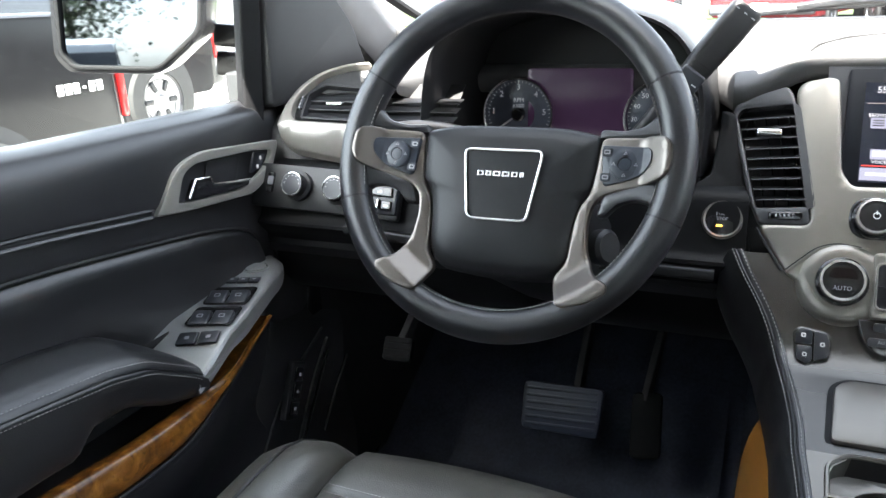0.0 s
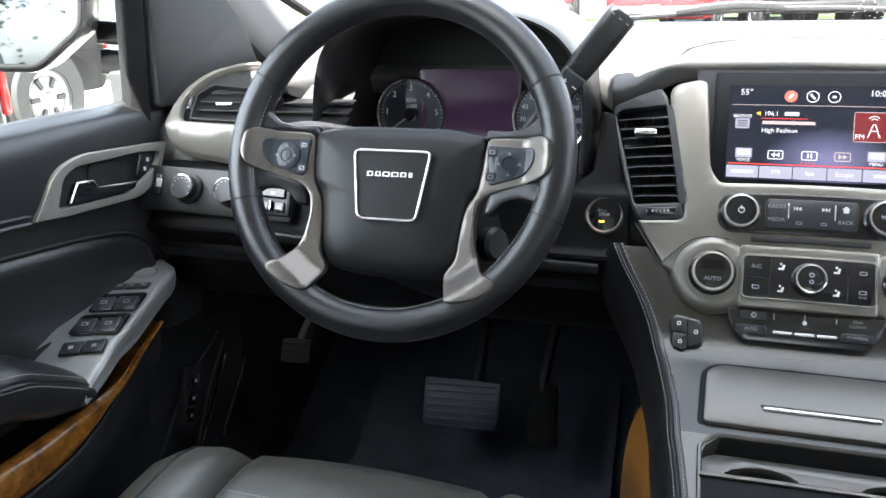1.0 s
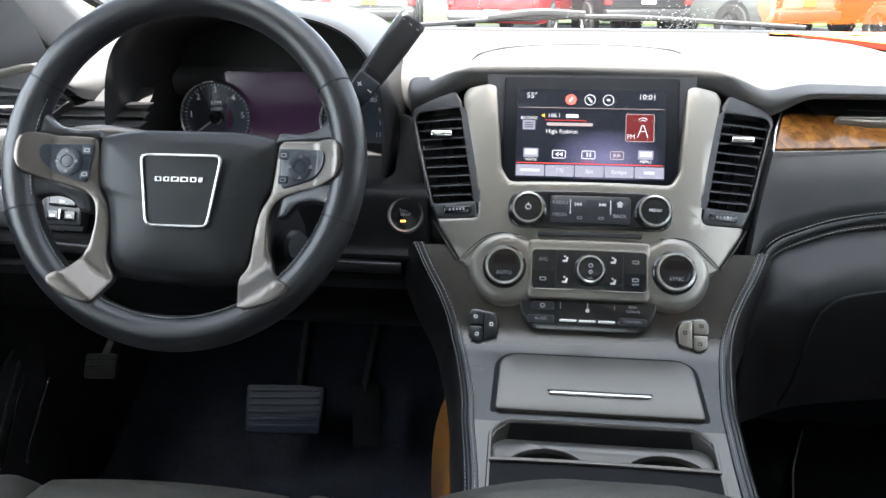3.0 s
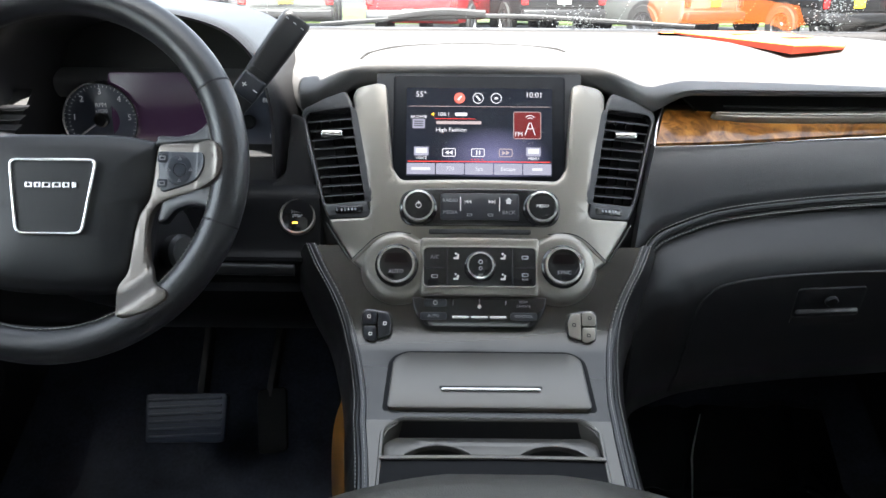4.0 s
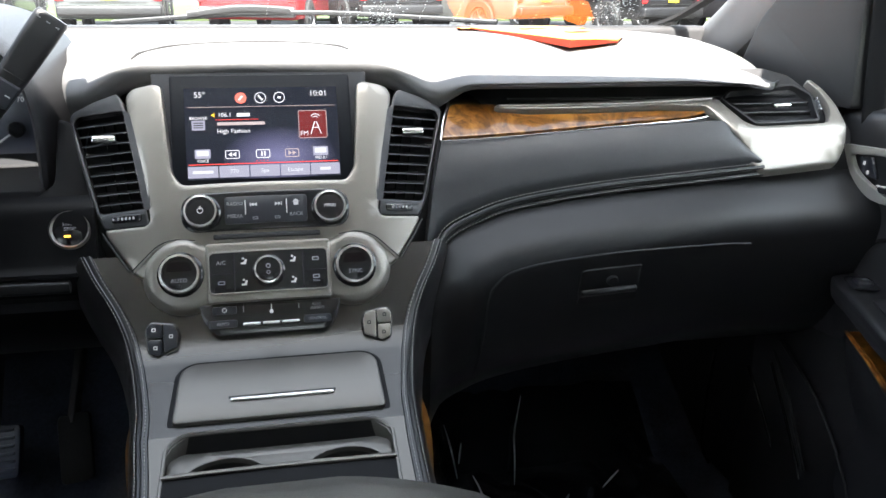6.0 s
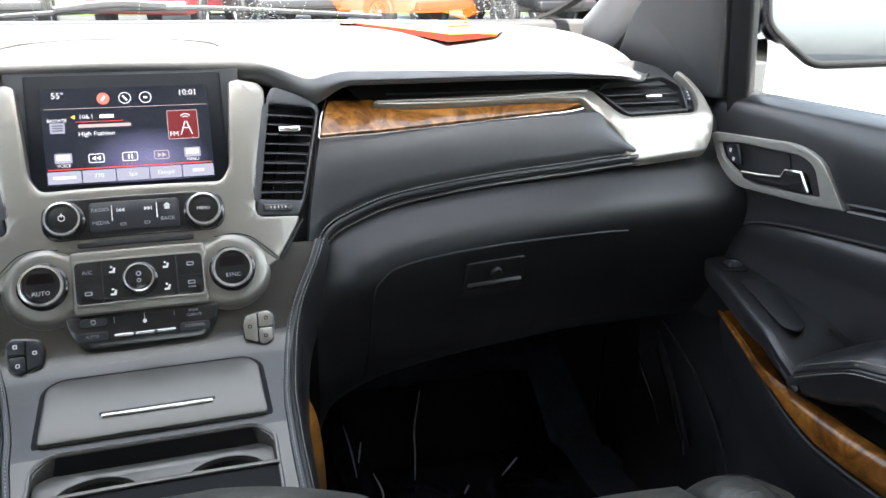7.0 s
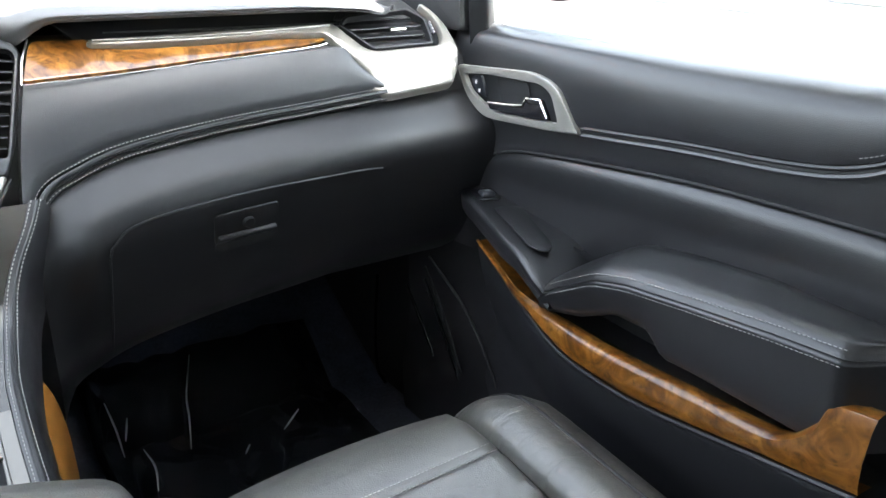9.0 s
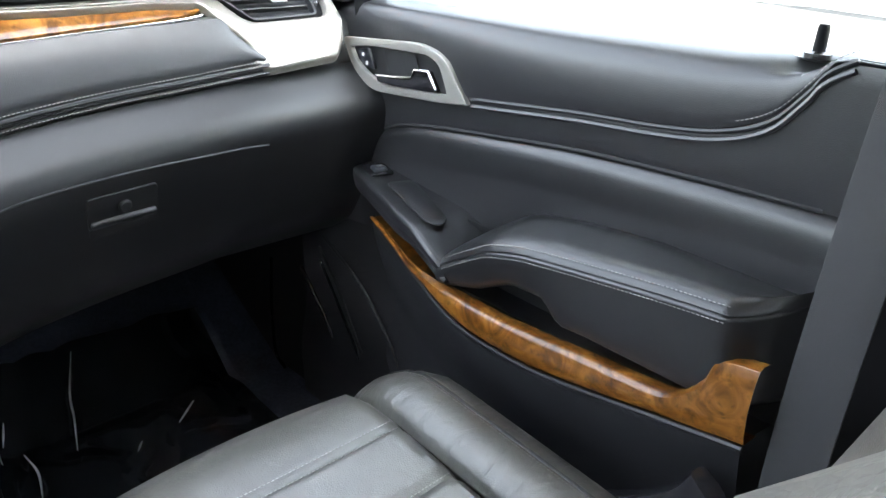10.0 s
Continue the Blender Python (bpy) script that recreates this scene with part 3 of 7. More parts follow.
# wood inlay and silver fillets on the sloped upper face
WOODO = [(0.212, 1.266), (0.308, 1.269), (0.423, 1.275), (0.548, 1.281), (0.575, 1.287), (0.511, 1.2895), (0.405, 1.288), (0.314, 1.2885), (0.289, 1.300), (0.230, 1.301)]
wo = rounded(WOODO, [0.003, 0.01, 0.01, 0.01, 0.003, 0.01, 0.01, 0.012, 0.006, 0.008])
part("wood_inlay", plate(wo, 0.006, 0.002, cut=0.03, f=lambda c: AF(c.x, c.y, c.z + 0.002)), WOOD, dash, "glossy amber burl veneer inlay")
fil = spline([(0.210, 1.2635), (0.308, 1.2665), (0.423, 1.2725), (0.548, 1.2785), (0.585, 1.284)], 6)
part("chrome_glint_strip", sweep([AF(x, z, 0.007) for x, z in fil], ring(0.0009, 6)), CHROME, dash)
# pale strip added as the highlight that the overhung silver fillet lacks
part("chrome_glint_strip", sweep([AF(x, z, 0.0165) for x, z in spline([(0.290, 1.2925), (0.405, 1.2915), (0.511, 1.2930), (0.583, 1.2955)], 6)], ring(0.0018, 8)), PALE, dash)
part("chrome_glint_strip", sweep([AF(x, z, 0.007) for x, z in spline([(0.2105, 1.264), (0.218, 1.284), (0.229, 1.302)], 4)], ring(0.0014, 6)), CHROME, dash)


ARCEND = {1: [(0.757, 1.305), (0.745, 1.317), (0.738, 1.3155), (0.750, 1.300)],
          -1: [(0.757, 1.306), (0.742, 1.320), (0.722, 1.330), (0.690, 1.336), (0.655, 1.338), (0.655, 1.3350), (0.690, 1.3325), (0.720, 1.3252), (0.738, 1.3142), (0.750, 1.300)]}


def silver_vent(s):
    """Outer air vent with its silver surround; s = 1 right, -1 left."""
    f = side(s)
    top = [(0.292, 1.2950), (0.284, 1.2930), (0.288, 1.2905), (0.314, 1.2890), (0.405, 1.2885), (0.511, 1.290), (0.573, 1.288)] if s > 0 else [(0.50, 1.264), (0.50, 1.222)]
    out = top + ([(0.616, 1.236), (0.612, 1.222)] if s > 0 else []) + [ (0.632, 1.2100 if s > 0 else 1.2135), (0.742 if s > 0 else 0.735, 1.2175 if s > 0 else 1.226), (0.757, 1.240), (0.7635, 1.268), (0.7640, 1.288), *ARCEND[s], (0.752, 1.286), (0.746, 1.274), (0.735, 1.2675), (0.632, 1.266)] + ([(0.618, 1.270), (0.590, 1.2990)] if s > 0 else [])
    o = rounded(out, 0.007, 3)
    nm = "silver_trim"

    def bend(c):
        # the lower face of the trim turns down to the upright
        p = AF(c.x, c.y, c.z + 0.004)
        low = max(0.0, 1.262 - c.y)
        p.y += low * (0.80 if s > 0 else 1.18)
        return f(p)
    part(nm, plate(o, 0.012, 0.003, cut=0.02, f=bend), SILVER, dash, "satin silver vent surround")
    part("corner_backing", plate(rounded([(0.585, 1.216), (0.775, 1.222), (0.782, 1.30), (0.760, 1.342), (0.69, 1.350), (0.585, 1.345)], 0.01, 3), 0.006, 0.001, cut=0.03, f=lambda c: f(AF(c.x, c.y, c.z - 0.040) + Vector((0, 0.5 * max(0.0, 1.262 - c.y), 0)))), VINYL, dash)
    vf = rounded([(0.600, 1.3085), (0.735, 1.3045), (0.746, 1.304), (0.723, 1.3275), (0.690, 1.3365), (0.64, 1.3365)], 0.004, 3)
    part("vent_face", plate(vf, 0.004, 0.001, cut=0.03, f=lambda c: f(AF(c.x, c.y, c.z + 0.0015))), DARK, dash)
    # dark recess, slats and tab
    rec = rounded([(0.592, 1.297), (0.630, 1.264), (0.740, 1.266), (0.750, 1.303), (0.722, 1.329), (0.66, 1.330)], 0.006, 3)
    part("vent_recess", plate(rec, 0.004, f=lambda c: f(AF(c.x, c.y, c.z - 0.022))), DARK, dash)
    rim = part("vent_frame", sweep([f(AF(x, z, 0.008)) for x, z in inset(rounded([(0.598, 1.2975), (0.632, 1.2675), (0.730, 1.2695), (0.738, 1.300), (0.715, 1.3135), (0.615, 1.3075)], 0.005, 3), 0.002)], rrect(0.004, 0.012, 0.001), closed=True, up=(0, -0.62, 0.78)), PLASTIC, dash)
    for k, z in enumerate((1.279, 1.289, 1.299)):
        x0 = 0.622 - k * 0.011
        part("slat", plate(rrect(0.735 - x0, 0.015, 0.001, (0.735 + x0) / 2, 0), 0.0016, 0.0005, f=lambda c: f(AF(c.x, z + 0.0, 0.002) + Vector((0, c.y, 0.25 * c.y + c.z)))), PLASTIC, dash)
    part("vent_tab", block(0.026, 0.010, 0.006, 0.002, lambda c: f(AF(0.684 + c.x, 1.289, 0.012) + Vector((0, c.y, c.z)))), CHROME, dash)
    # thumbwheel strip with dots, and the small demister outlet above
    part("thumbwheel", block(0.007, 0.020, 0.006, 0.002, lambda c: f(AF(0.744 + 0.25 * c.y, 1.291 + 0.62 * c.y, 0.006 + c.z) + Vector((c.x, 0, 0)))), BUTTON, dash)
    for k in range(4):
        part("dot", turned([(0, 0.0008), (0.0012, 0.0006), (0.0013, 0)], lambda c: f(AF(0.7425 + c.x + 0.0008 * k, 1.285 + 0.004 * k + c.y, 0.0105 + c.z)), 8), MARKDIM, dash)
    dm = rounded([(0.668, 1.3155), (0.716, 1.318), (0.728, 1.3215), (0.705, 1.332), (0.668, 1.334)], 0.003, 3)
    part("demister", plate(dm, 0.003, 0.001, f=lambda c: f(AF(c.x, c.y, c.z + 0.002))), DARK, dash)
    for k in range(5):
        part("demister_slat", block(0.0015, 0.016, 0.006, 0, lambda c: f(AF(0.675 + 0.009 * k + c.x + 0.4 * c.y, 1.325 + 0.6 * c.y, 0.003 + c.z))), DARK, dash)


silver_vent(1)
silver_vent(-1)
# long slot outlet under the pad on the passenger side
part("slot_outlet", plate([(0.285, 1.300), (0.60, 1.297), (0.62, 1.325), (0.26, 1.325)], 0.003, cut=0.05, f=lambda c: AF(c.x, c.y, c.z - 0.010)), DARK, dash)
for z in (1.3015, 1.3075):
    part("slat", plate(rrect(0.30, 0.012, 0.001, 0.46, 0), 0.0016, 0, f=lambda c: AF(c.x, z - 0.008 * (c.x - 0.46), -0.001) + Vector((0, c.y, c.z))), PLASTIC, dash)
# driver-side slot outlet
part("slot_outlet", plate([(-0.70, 1.262), (-0.57, 1.262), (-0.57, 1.325), (-0.70, 1.325)], 0.003, f=lambda c: AF(c.x, c.y, c.z - 0.010)), DARK, dash)
for z in (1.279, 1.289, 1.299):
    part("slat", plate(rrect(0.14, 0.015, 0.001, -0.63, 0), 0.0016, 0, f=lambda c: AF(c.x, z, 0.002) + Vector((0, c.y, 0.25 * c.y + c.z))), PLASTIC, dash)

# knee bolster and glovebox on the passenger side
bol = []
for i, x in enumerate(np.linspace(0.165, 0.80, 60)):
    zs = interp(x, [p[0] for p in st], [p[1] for p in st]) - 0.012
    zs = min(zs, 1.212)
    yb = 0.857 + 0.45 * (zs - 1.15)
    g = 1.0 if x > 0.24 else max(0.15, (x - 0.165) / 0.075)
    col = [(yb + 0.03, zs + 0.004), (yb + 0.002, zs - 0.002), (yb - 0.022 * g, zs - 0.016), (yb - 0.048 * g, zs - 0.036), (yb - 0.056 * g, zs - 0.054), (yb - 0.0555 * g, zs - 0.072), (yb - 0.047 * g, zs - 0.100),
           (yb - 0.035 * g, zs - 0.135), (yb - 0.016 * g, zs - 0.180), (yb + 0.02, zs - 0.235), (yb + 0.08, zs - 0.275), (yb + 0.16, zs - 0.29), (yb + 0.45, zs - 0.29)]
    bol.append([(x, y, z) for y, z in spline(col, 3)])
part("knee_bolster", sheet(bol, 0.01, (0, 1, -0.2)), VINYL, dash, "black moulded bolster over the glovebox")


def bolster_at(x, d):
    """Place on the lower dash face d below the stitch line."""
    zs = min(interp(x, [p[0] for p in st], [p[1] for p in st]) - 0.012, 1.212)
    yb = 0.857 + 0.45 * (zs - 1.15)
    return Vector((x, interp(d, [0.054, 0.072, 0.100, 0.135, 0.180, 0.235], [yb - 0.056, yb - 0.0555, yb - 0.047, yb - 0.035, yb - 0.016, yb + 0.02]), zs - d))


gl = [bolster_at(x, d) + Vector((0, -0.003, 0.0)) for x, d in spline([(0.252, 0.22), (0.254, 0.09), (0.264, 0.064), (0.30, 0.056), (0.45, 0.062), (0.60, 0.072)], 8)]
part("glovebox_edge", sweep(gl, ring(0.0015, 6)), PLASTIC, dash)
latch_f = fr(bolster_at(0.414, 0.100) + Vector((0, -0.0015, 0)), (1, 0, 0.05), (0, -0.31, 0.95))
lt = part("glovebox_latch", plate(rrect(0.080, 0.044, 0.005), 0.003, 0.0012, f=latch_f), VINYL, dash)
part("latch_lip", block(0.074, 0.012, 0.008, 0.003, latch_f @ pose(0, -0.015, 0.0025, 30)), PLASTIC, lt)
part("latch_recess", plate(rrect(0.078, 0.012, 0.004, 0, -0.028), 0.002, f=latch_f), DARK, lt)
part("lock_cylinder", turned([(0, 0.004), (0.006, 0.004), (0.0075, 0.0025), (0.0075, 0)], latch_f @ pose(0.0, 0.006, 0.006)), PLASTIC, lt)

# driver side lower dash
low = []
for x in np.linspace(-0.845, -0.19, 50):
    low.append([(x, y, z) for y, z in spline([(0.905, 1.222), (0.882, 1.212), (0.872, 1.185), (0.860, 1.150), (0.850, 1.138), (0.872, 1.115), (0.885, 1.09), (0.90, 1.04), (0.96, 1.00), (1.10, 0.98), (1.38, 0.99)], 3)])
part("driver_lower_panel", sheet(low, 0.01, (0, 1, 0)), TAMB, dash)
cp = fr((-0.745, 0.868, 1.187), (1, 0, -0.03), (0, 0.41, 0.91))
ctl = part("lighting_panel", plate(rrect(0.235, 0.062, 0.006, 0.01, 0), 0.008, 0.002, f=cp), PLASTIC, dash)
for x in (-0.030, 0.036):
    kb = part("rotary_knob", turned([(0.021, 0.0), (0.021, 0.006), (0.0165, 0.008), (0.0165, 0.019), (0.0155, 0.021), (0, 0.021)], cp @ pose(x, 0.002, 0.008)), PLASTIC, ctl)
    part("knob_face", turned([(0.0148, 0.0212), (0.010, 0.0216), (0, 0.0217)], cp @ pose(x, 0.002, 0.008)), BUTTON, kb)
    part("knob_ring", turned([(0.0146, 0.0212), (0.0150, 0.0222), (0.0163, 0.0218), (0.0168, 0.0190)], cp @ pose(x, 0.002, 0.008)), CHROME, kb)
    for a in range(-3, 4):
        part("knob_mark", block(0.0016, 0.0032, 0.0004, 0, cp @ pose(x + 0.0105 * math.sin(a * 0.5), 0.002 + 0.0105 * math.cos(a * 0.5), 0.0293, 0, 0, -math.degrees(a * 0.5))), MARK, kb)
part("dimmer_wheel", block(0.011, 0.030, 0.010, 0.003, cp @ pose(-0.078, 0.004, 0.008)), GLOSSBLK, ctl)
# glint on the wheel, painted as a small grey block
part("dimmer_glint", block(0.008, 0.012, 0.003, 0.001, cp @ pose(-0.076, 0.006, 0.013)), MARKDIM, ctl)
tb = part("trailer_brake", plate(rrect(0.050, 0.040, 0.004, 0.101, -0.004), 0.006, 0.002, f=cp @ pose(0, 0, 0.008)), BUTTON, ctl)
for x, y, w in ((0.101, 0.005, 0.036), (0.090, -0.013, 0.015), (0.112, -0.013, 0.015)):
    b = part("button", plate(rrect(w, 0.013, 0.002, x, y), 0.003, 0.001, f=cp @ pose(0, 0, 0.014)), GLOSSBLK, tb)
    part("button_mark", plate(rrect(0.007, 0.004, 0.001, x, y), 0.0004, f=cp @ pose(0, 0, 0.0171)), MARK, b)
part("brake_slider", block(0.003, 0.014, 0.006, 0.001, cp @ pose(0.101, -0.012, 0.018)), CHROME, tb)
# round silver pod end of the pad at the driver's corner
part("column_cover_ledge", sweep(spline([(-0.70, 0.852, 1.140), (-0.55, 0.846, 1.134), (-0.36, 0.846, 1.130), (-0.22, 0.853, 1.126)], 6), rrect(0.012, 0.014, 0.004)), VINYL, dash)


# ---- instrument cluster ----
clu = thing("instrument_cluster", "hooded instrument cluster with two dials and a dark, switched-off display", "instrument cluster")
ARCH = [(-0.604, 1.225), (-0.604, 1.290), (-0.594, 1.352), (-0.572, 1.388), (-0.534, 1.408), (-0.453, 1.420), (-0.367, 1.416), (-0.302, 1.398), (-0.266, 1.362), (-0.250, 1.305), (-0.250, 1.225)]
arch = spline(ARCH, 5)
cx, cz = -0.427, 1.30
hood = []
for y, k, lip in ((1.16, 1.06, 0.0), (1.06, 1.05, 0), (0.955, 1.045, 0), (0.926, 1.035, 0), (0.918, 1.012, 0), (0.924, 0.985, 0), (0.945, 0.965, 0), (1.08, 0.90, 0), (1.10, 0.88, 0)):
    hood.append([(cx + (x - cx) * k, y + 0.10 * max(0, 1.41 - z) * (y < 1.0) * -0.45, cz + (z - cz) * (k if z > cz else 1)) for x, z in arch])
part("hood", sheet(hood), VINYL, clu, "black arched hood over the dials")
lc = [[(x, y, z) for y, z in ((1.10, 1.232), (1.00, 1.224), (0.94, 1.222), (0.89, 1.212))] for x in np.linspace(-0.60, -0.252, 8)]
part("lower_cover", sheet(lc, 0.006, (0, 0, -1)), DARK, clu)
part("backplate", plate([(cx + (x - cx) * 0.93, cz + (z - cz) * (0.93 if z > cz else 1)) for x, z in arch], 0.004, f=fr((0, 1.092, 0), (1, 0, 0), (0, 0.0, 1))), DARK, clu)
DF = fr((0, 0.999, 0), (1, 0, 0), (0, 0.05, 1))
# slight emission added so that the numerals show inside the dark hood
NUM = material("dial_numeral", (0.35, 0.36, 0.38), 0.5, vary=0.02, emit=(0.7, 0.75, 0.85, 0.015))
DIAL = material("dial_face", (0.036, 0.042, 0.060), 0.30, vary=0.1)
for cxd, czd, r, nums in ((-0.518, 1.270, 0.0515, ("1", "2", "3", "4", "5")), (-0.3135, 1.269, 0.0515, ("20", "30", "40", "50", "60", "70", "80", "90", "100", "110"))):
    d = part("dial", turned([(r, 0.0), (r, 0.002), (r - 0.004, 0.004), (0, 0.003)], DF @ pose(cxd, czd, 0), 48), DIAL, clu)
    part("dial_ring", turned([(r - 0.0025, 0.003), (r - 0.0015, 0.010), (r + 0.001, 0.011), (r + 0.003, 0.002)], DF @ pose(cxd, czd, 0), 48), CHROME, d)
    n = len(nums)
    for i, s in enumerate(nums):
        a = radians(-120 + (240 if n > 5 else 170 + 0) * i / (n - 1) + (0 if n > 5 else 35))
        lettering("numeral", s, 0.0095 if n > 5 else 0.012, DF @ pose(cxd + (r - 0.013) * math.sin(a), czd + (r - 0.013) * math.cos(a), 0.0045), NUM, d)
    for i in range(41):
        a = radians(-135 + 270 * i / 40)
        part("tick", block(0.0007, 0.004 if i % 4 == 0 else 0.002, 0.0004, 0, DF @ pose(cxd + (r - 0.0055) * math.sin(a), czd + (r - 0.0055) * math.cos(a), 0.0044, 0, 0, -math.degrees(a))), NUM, d)
    if n == 5:
        lettering("numeral", "RPM", 0.0085, DF @ pose(cxd, czd + 0.020, 0.0045), NUM, d)
        lettering("numeral", "x1000", 0.0070, DF @ pose(cxd, czd + 0.012, 0.0045), NUM, d)
    part("needle", block(0.0025, 0.036, 0.002, 0.0005, DF @ pose(cxd - 0.014, czd - 0.010, 0.008, 0, 0, 125)), MARKDIM, d)
    part("needle_cap", turned([(0.010, 0.003), (0.010, 0.010), (0.008, 0.012), (0, 0.012)], DF @ pose(cxd, czd, 0)), GLOSSBLK, d)
# violet reflection on the dead display, painted as tint and faint emission
VIOLET_SHEEN = material("violet_sheen_glass", (0.030, 0.015, 0.032), 0.22, vary=0.25, scale=12, emit=(0.26, 0.12, 0.30, 0.0035))
part("centre_display", plate(rrect(0.150, 0.100, 0.006, -0.430, 1.285), 0.003, 0.001, f=DF @ pose(0, 0, 0.0005)), VIOLET_SHEEN, clu, "dark glass display, switched off, with a painted violet reflection")


# ---- steering wheel ----
wheel = thing("steering_wheel", "black leather steering wheel with satin silver spokes", "steering wheel")
RC, RR = 0.1750, 0.0178
rim_path = [WF @ Vector((RC * math.sin(a), 0.0295 + RC * math.cos(a), 0.0)) for a in np.linspace(0, 2 * math.pi, 97)[:-1]]
part("rim", sweep(rim_path, ring(RR, 18, 1.0), closed=True, up=WF.col[2].xyz), WHEELL, wheel, "smooth black leather rim")
for a in (-62, 62, -108, 108):
    p = WF @ Vector((RC * math.sin(radians(a)), 0.0295 + RC * math.cos(radians(a)), 0))
    t = WF.to_3x3() @ Vector((math.cos(radians(a)), -math.sin(radians(a)), 0))
    part("rim_seam", sweep([p - t * 0.0009, p + t * 0.0009], ring(RR + 0.0005, 18), up=WF.col[2].xyz), DARK, wheel)
for lo, hi in ((-104, -66), (66, 104)):
    seam([WF @ Vector(((RC - RR * 0.90) * math.sin(radians(a)), 0.0295 + (RC - RR * 0.90) * math.cos(radians(a)), RR * 0.5)) for a in np.linspace(lo, hi, 30)], wheel)
seam([WF @ Vector(((RC - RR * 0.93) * math.sin(radians(a)), 0.0295 + (RC - RR * 0.93) * math.cos(radians(a)), RR * 0.42)) for a in np.linspace(112, 248, 60)], wheel)

HALFHUB = [(0.060, 0.068), (0.099, 0.060), (0.0995, 0.030), (0.0965, 0.006), (0.0865, -0.004), (0.0815, -0.030), (0.0785, -0.072), (0.064, -0.090), (0.030, -0.094)]
hub_o = rounded(HALFHUB + [(-x, y) for x, y in reversed(HALFHUB)], [0.02, 0.006, 0.02, 0.006, 0.008, 0.03, 0.012, 0.012, 0.02, 0.02, 0.012, 0.012, 0.03, 0.008, 0.006, 0.02, 0.006, 0.02], 4)
rows = []
for s, h in ((1.0, -0.060), (1.0, -0.026), (0.99, -0.018), (0.97, -0.0125), (0.925, -0.008), (0.80, -0.0040), (0.5, -0.0012), (0.25, -0.0003), (0.02, 0.0)):
    rows.append([WF @ Vector((x * s, -0.018 + (y + 0.018) * s, h)) for x, y in hub_o])
hub = part("hub", sheet(rows, closed=True, cap=True), VINYL, wheel, "black grained airbag cover")
part("hub_top_edge", sweep([WF @ Vector((x, 0.0565 - 1.1 * x * x, -0.0125)) for x in np.linspace(-0.092, 0.092, 24)], rrect(0.006, 0.003, 0.001), up=WF.col[2].xyz), VINYL, hub)
EMB = rounded([(-0.0335, -0.0375), (0.0335, -0.0375), (0.0445, 0.0385), (-0.0445, 0.0385)], 0.009, 5)
emb = part("emblem_panel", plate(inset(EMB, 0.001), 0.0015, f=WF @ pose(0, 0, 0.0)), VINYL, wheel)
part("emblem_ring", plate(EMB, 0.004, 0.0012, holes=[inset(EMB, 0.0032)], f=WF), CHROME, emb, "chrome shield-shaped frame")
for i, w in enumerate((0.0075, 0.0065, 0.0085, 0.0085, 0.0070, 0.0045)):
    x = (-0.0235, -0.0148, -0.0058, 0.0042, 0.0136, 0.0214)[i]
    part("badge_bar", plate(rrect(w, 0.0058, 0.0012, x + 0.001, 0.0118), 0.002, 0.0005, holes=[rrect(w - 0.004, 0.0022, 0.0005, x + 0.001, 0.0118)], f=WF @ pose(0, 0, 0.0012)), CHROME, emb, "chrome badge bar")
part("horn_mark", block(0.010, 0.0012, 0.0004, 0, WF @ pose(0, -0.024, 0.0012)), PLASTIC, emb)

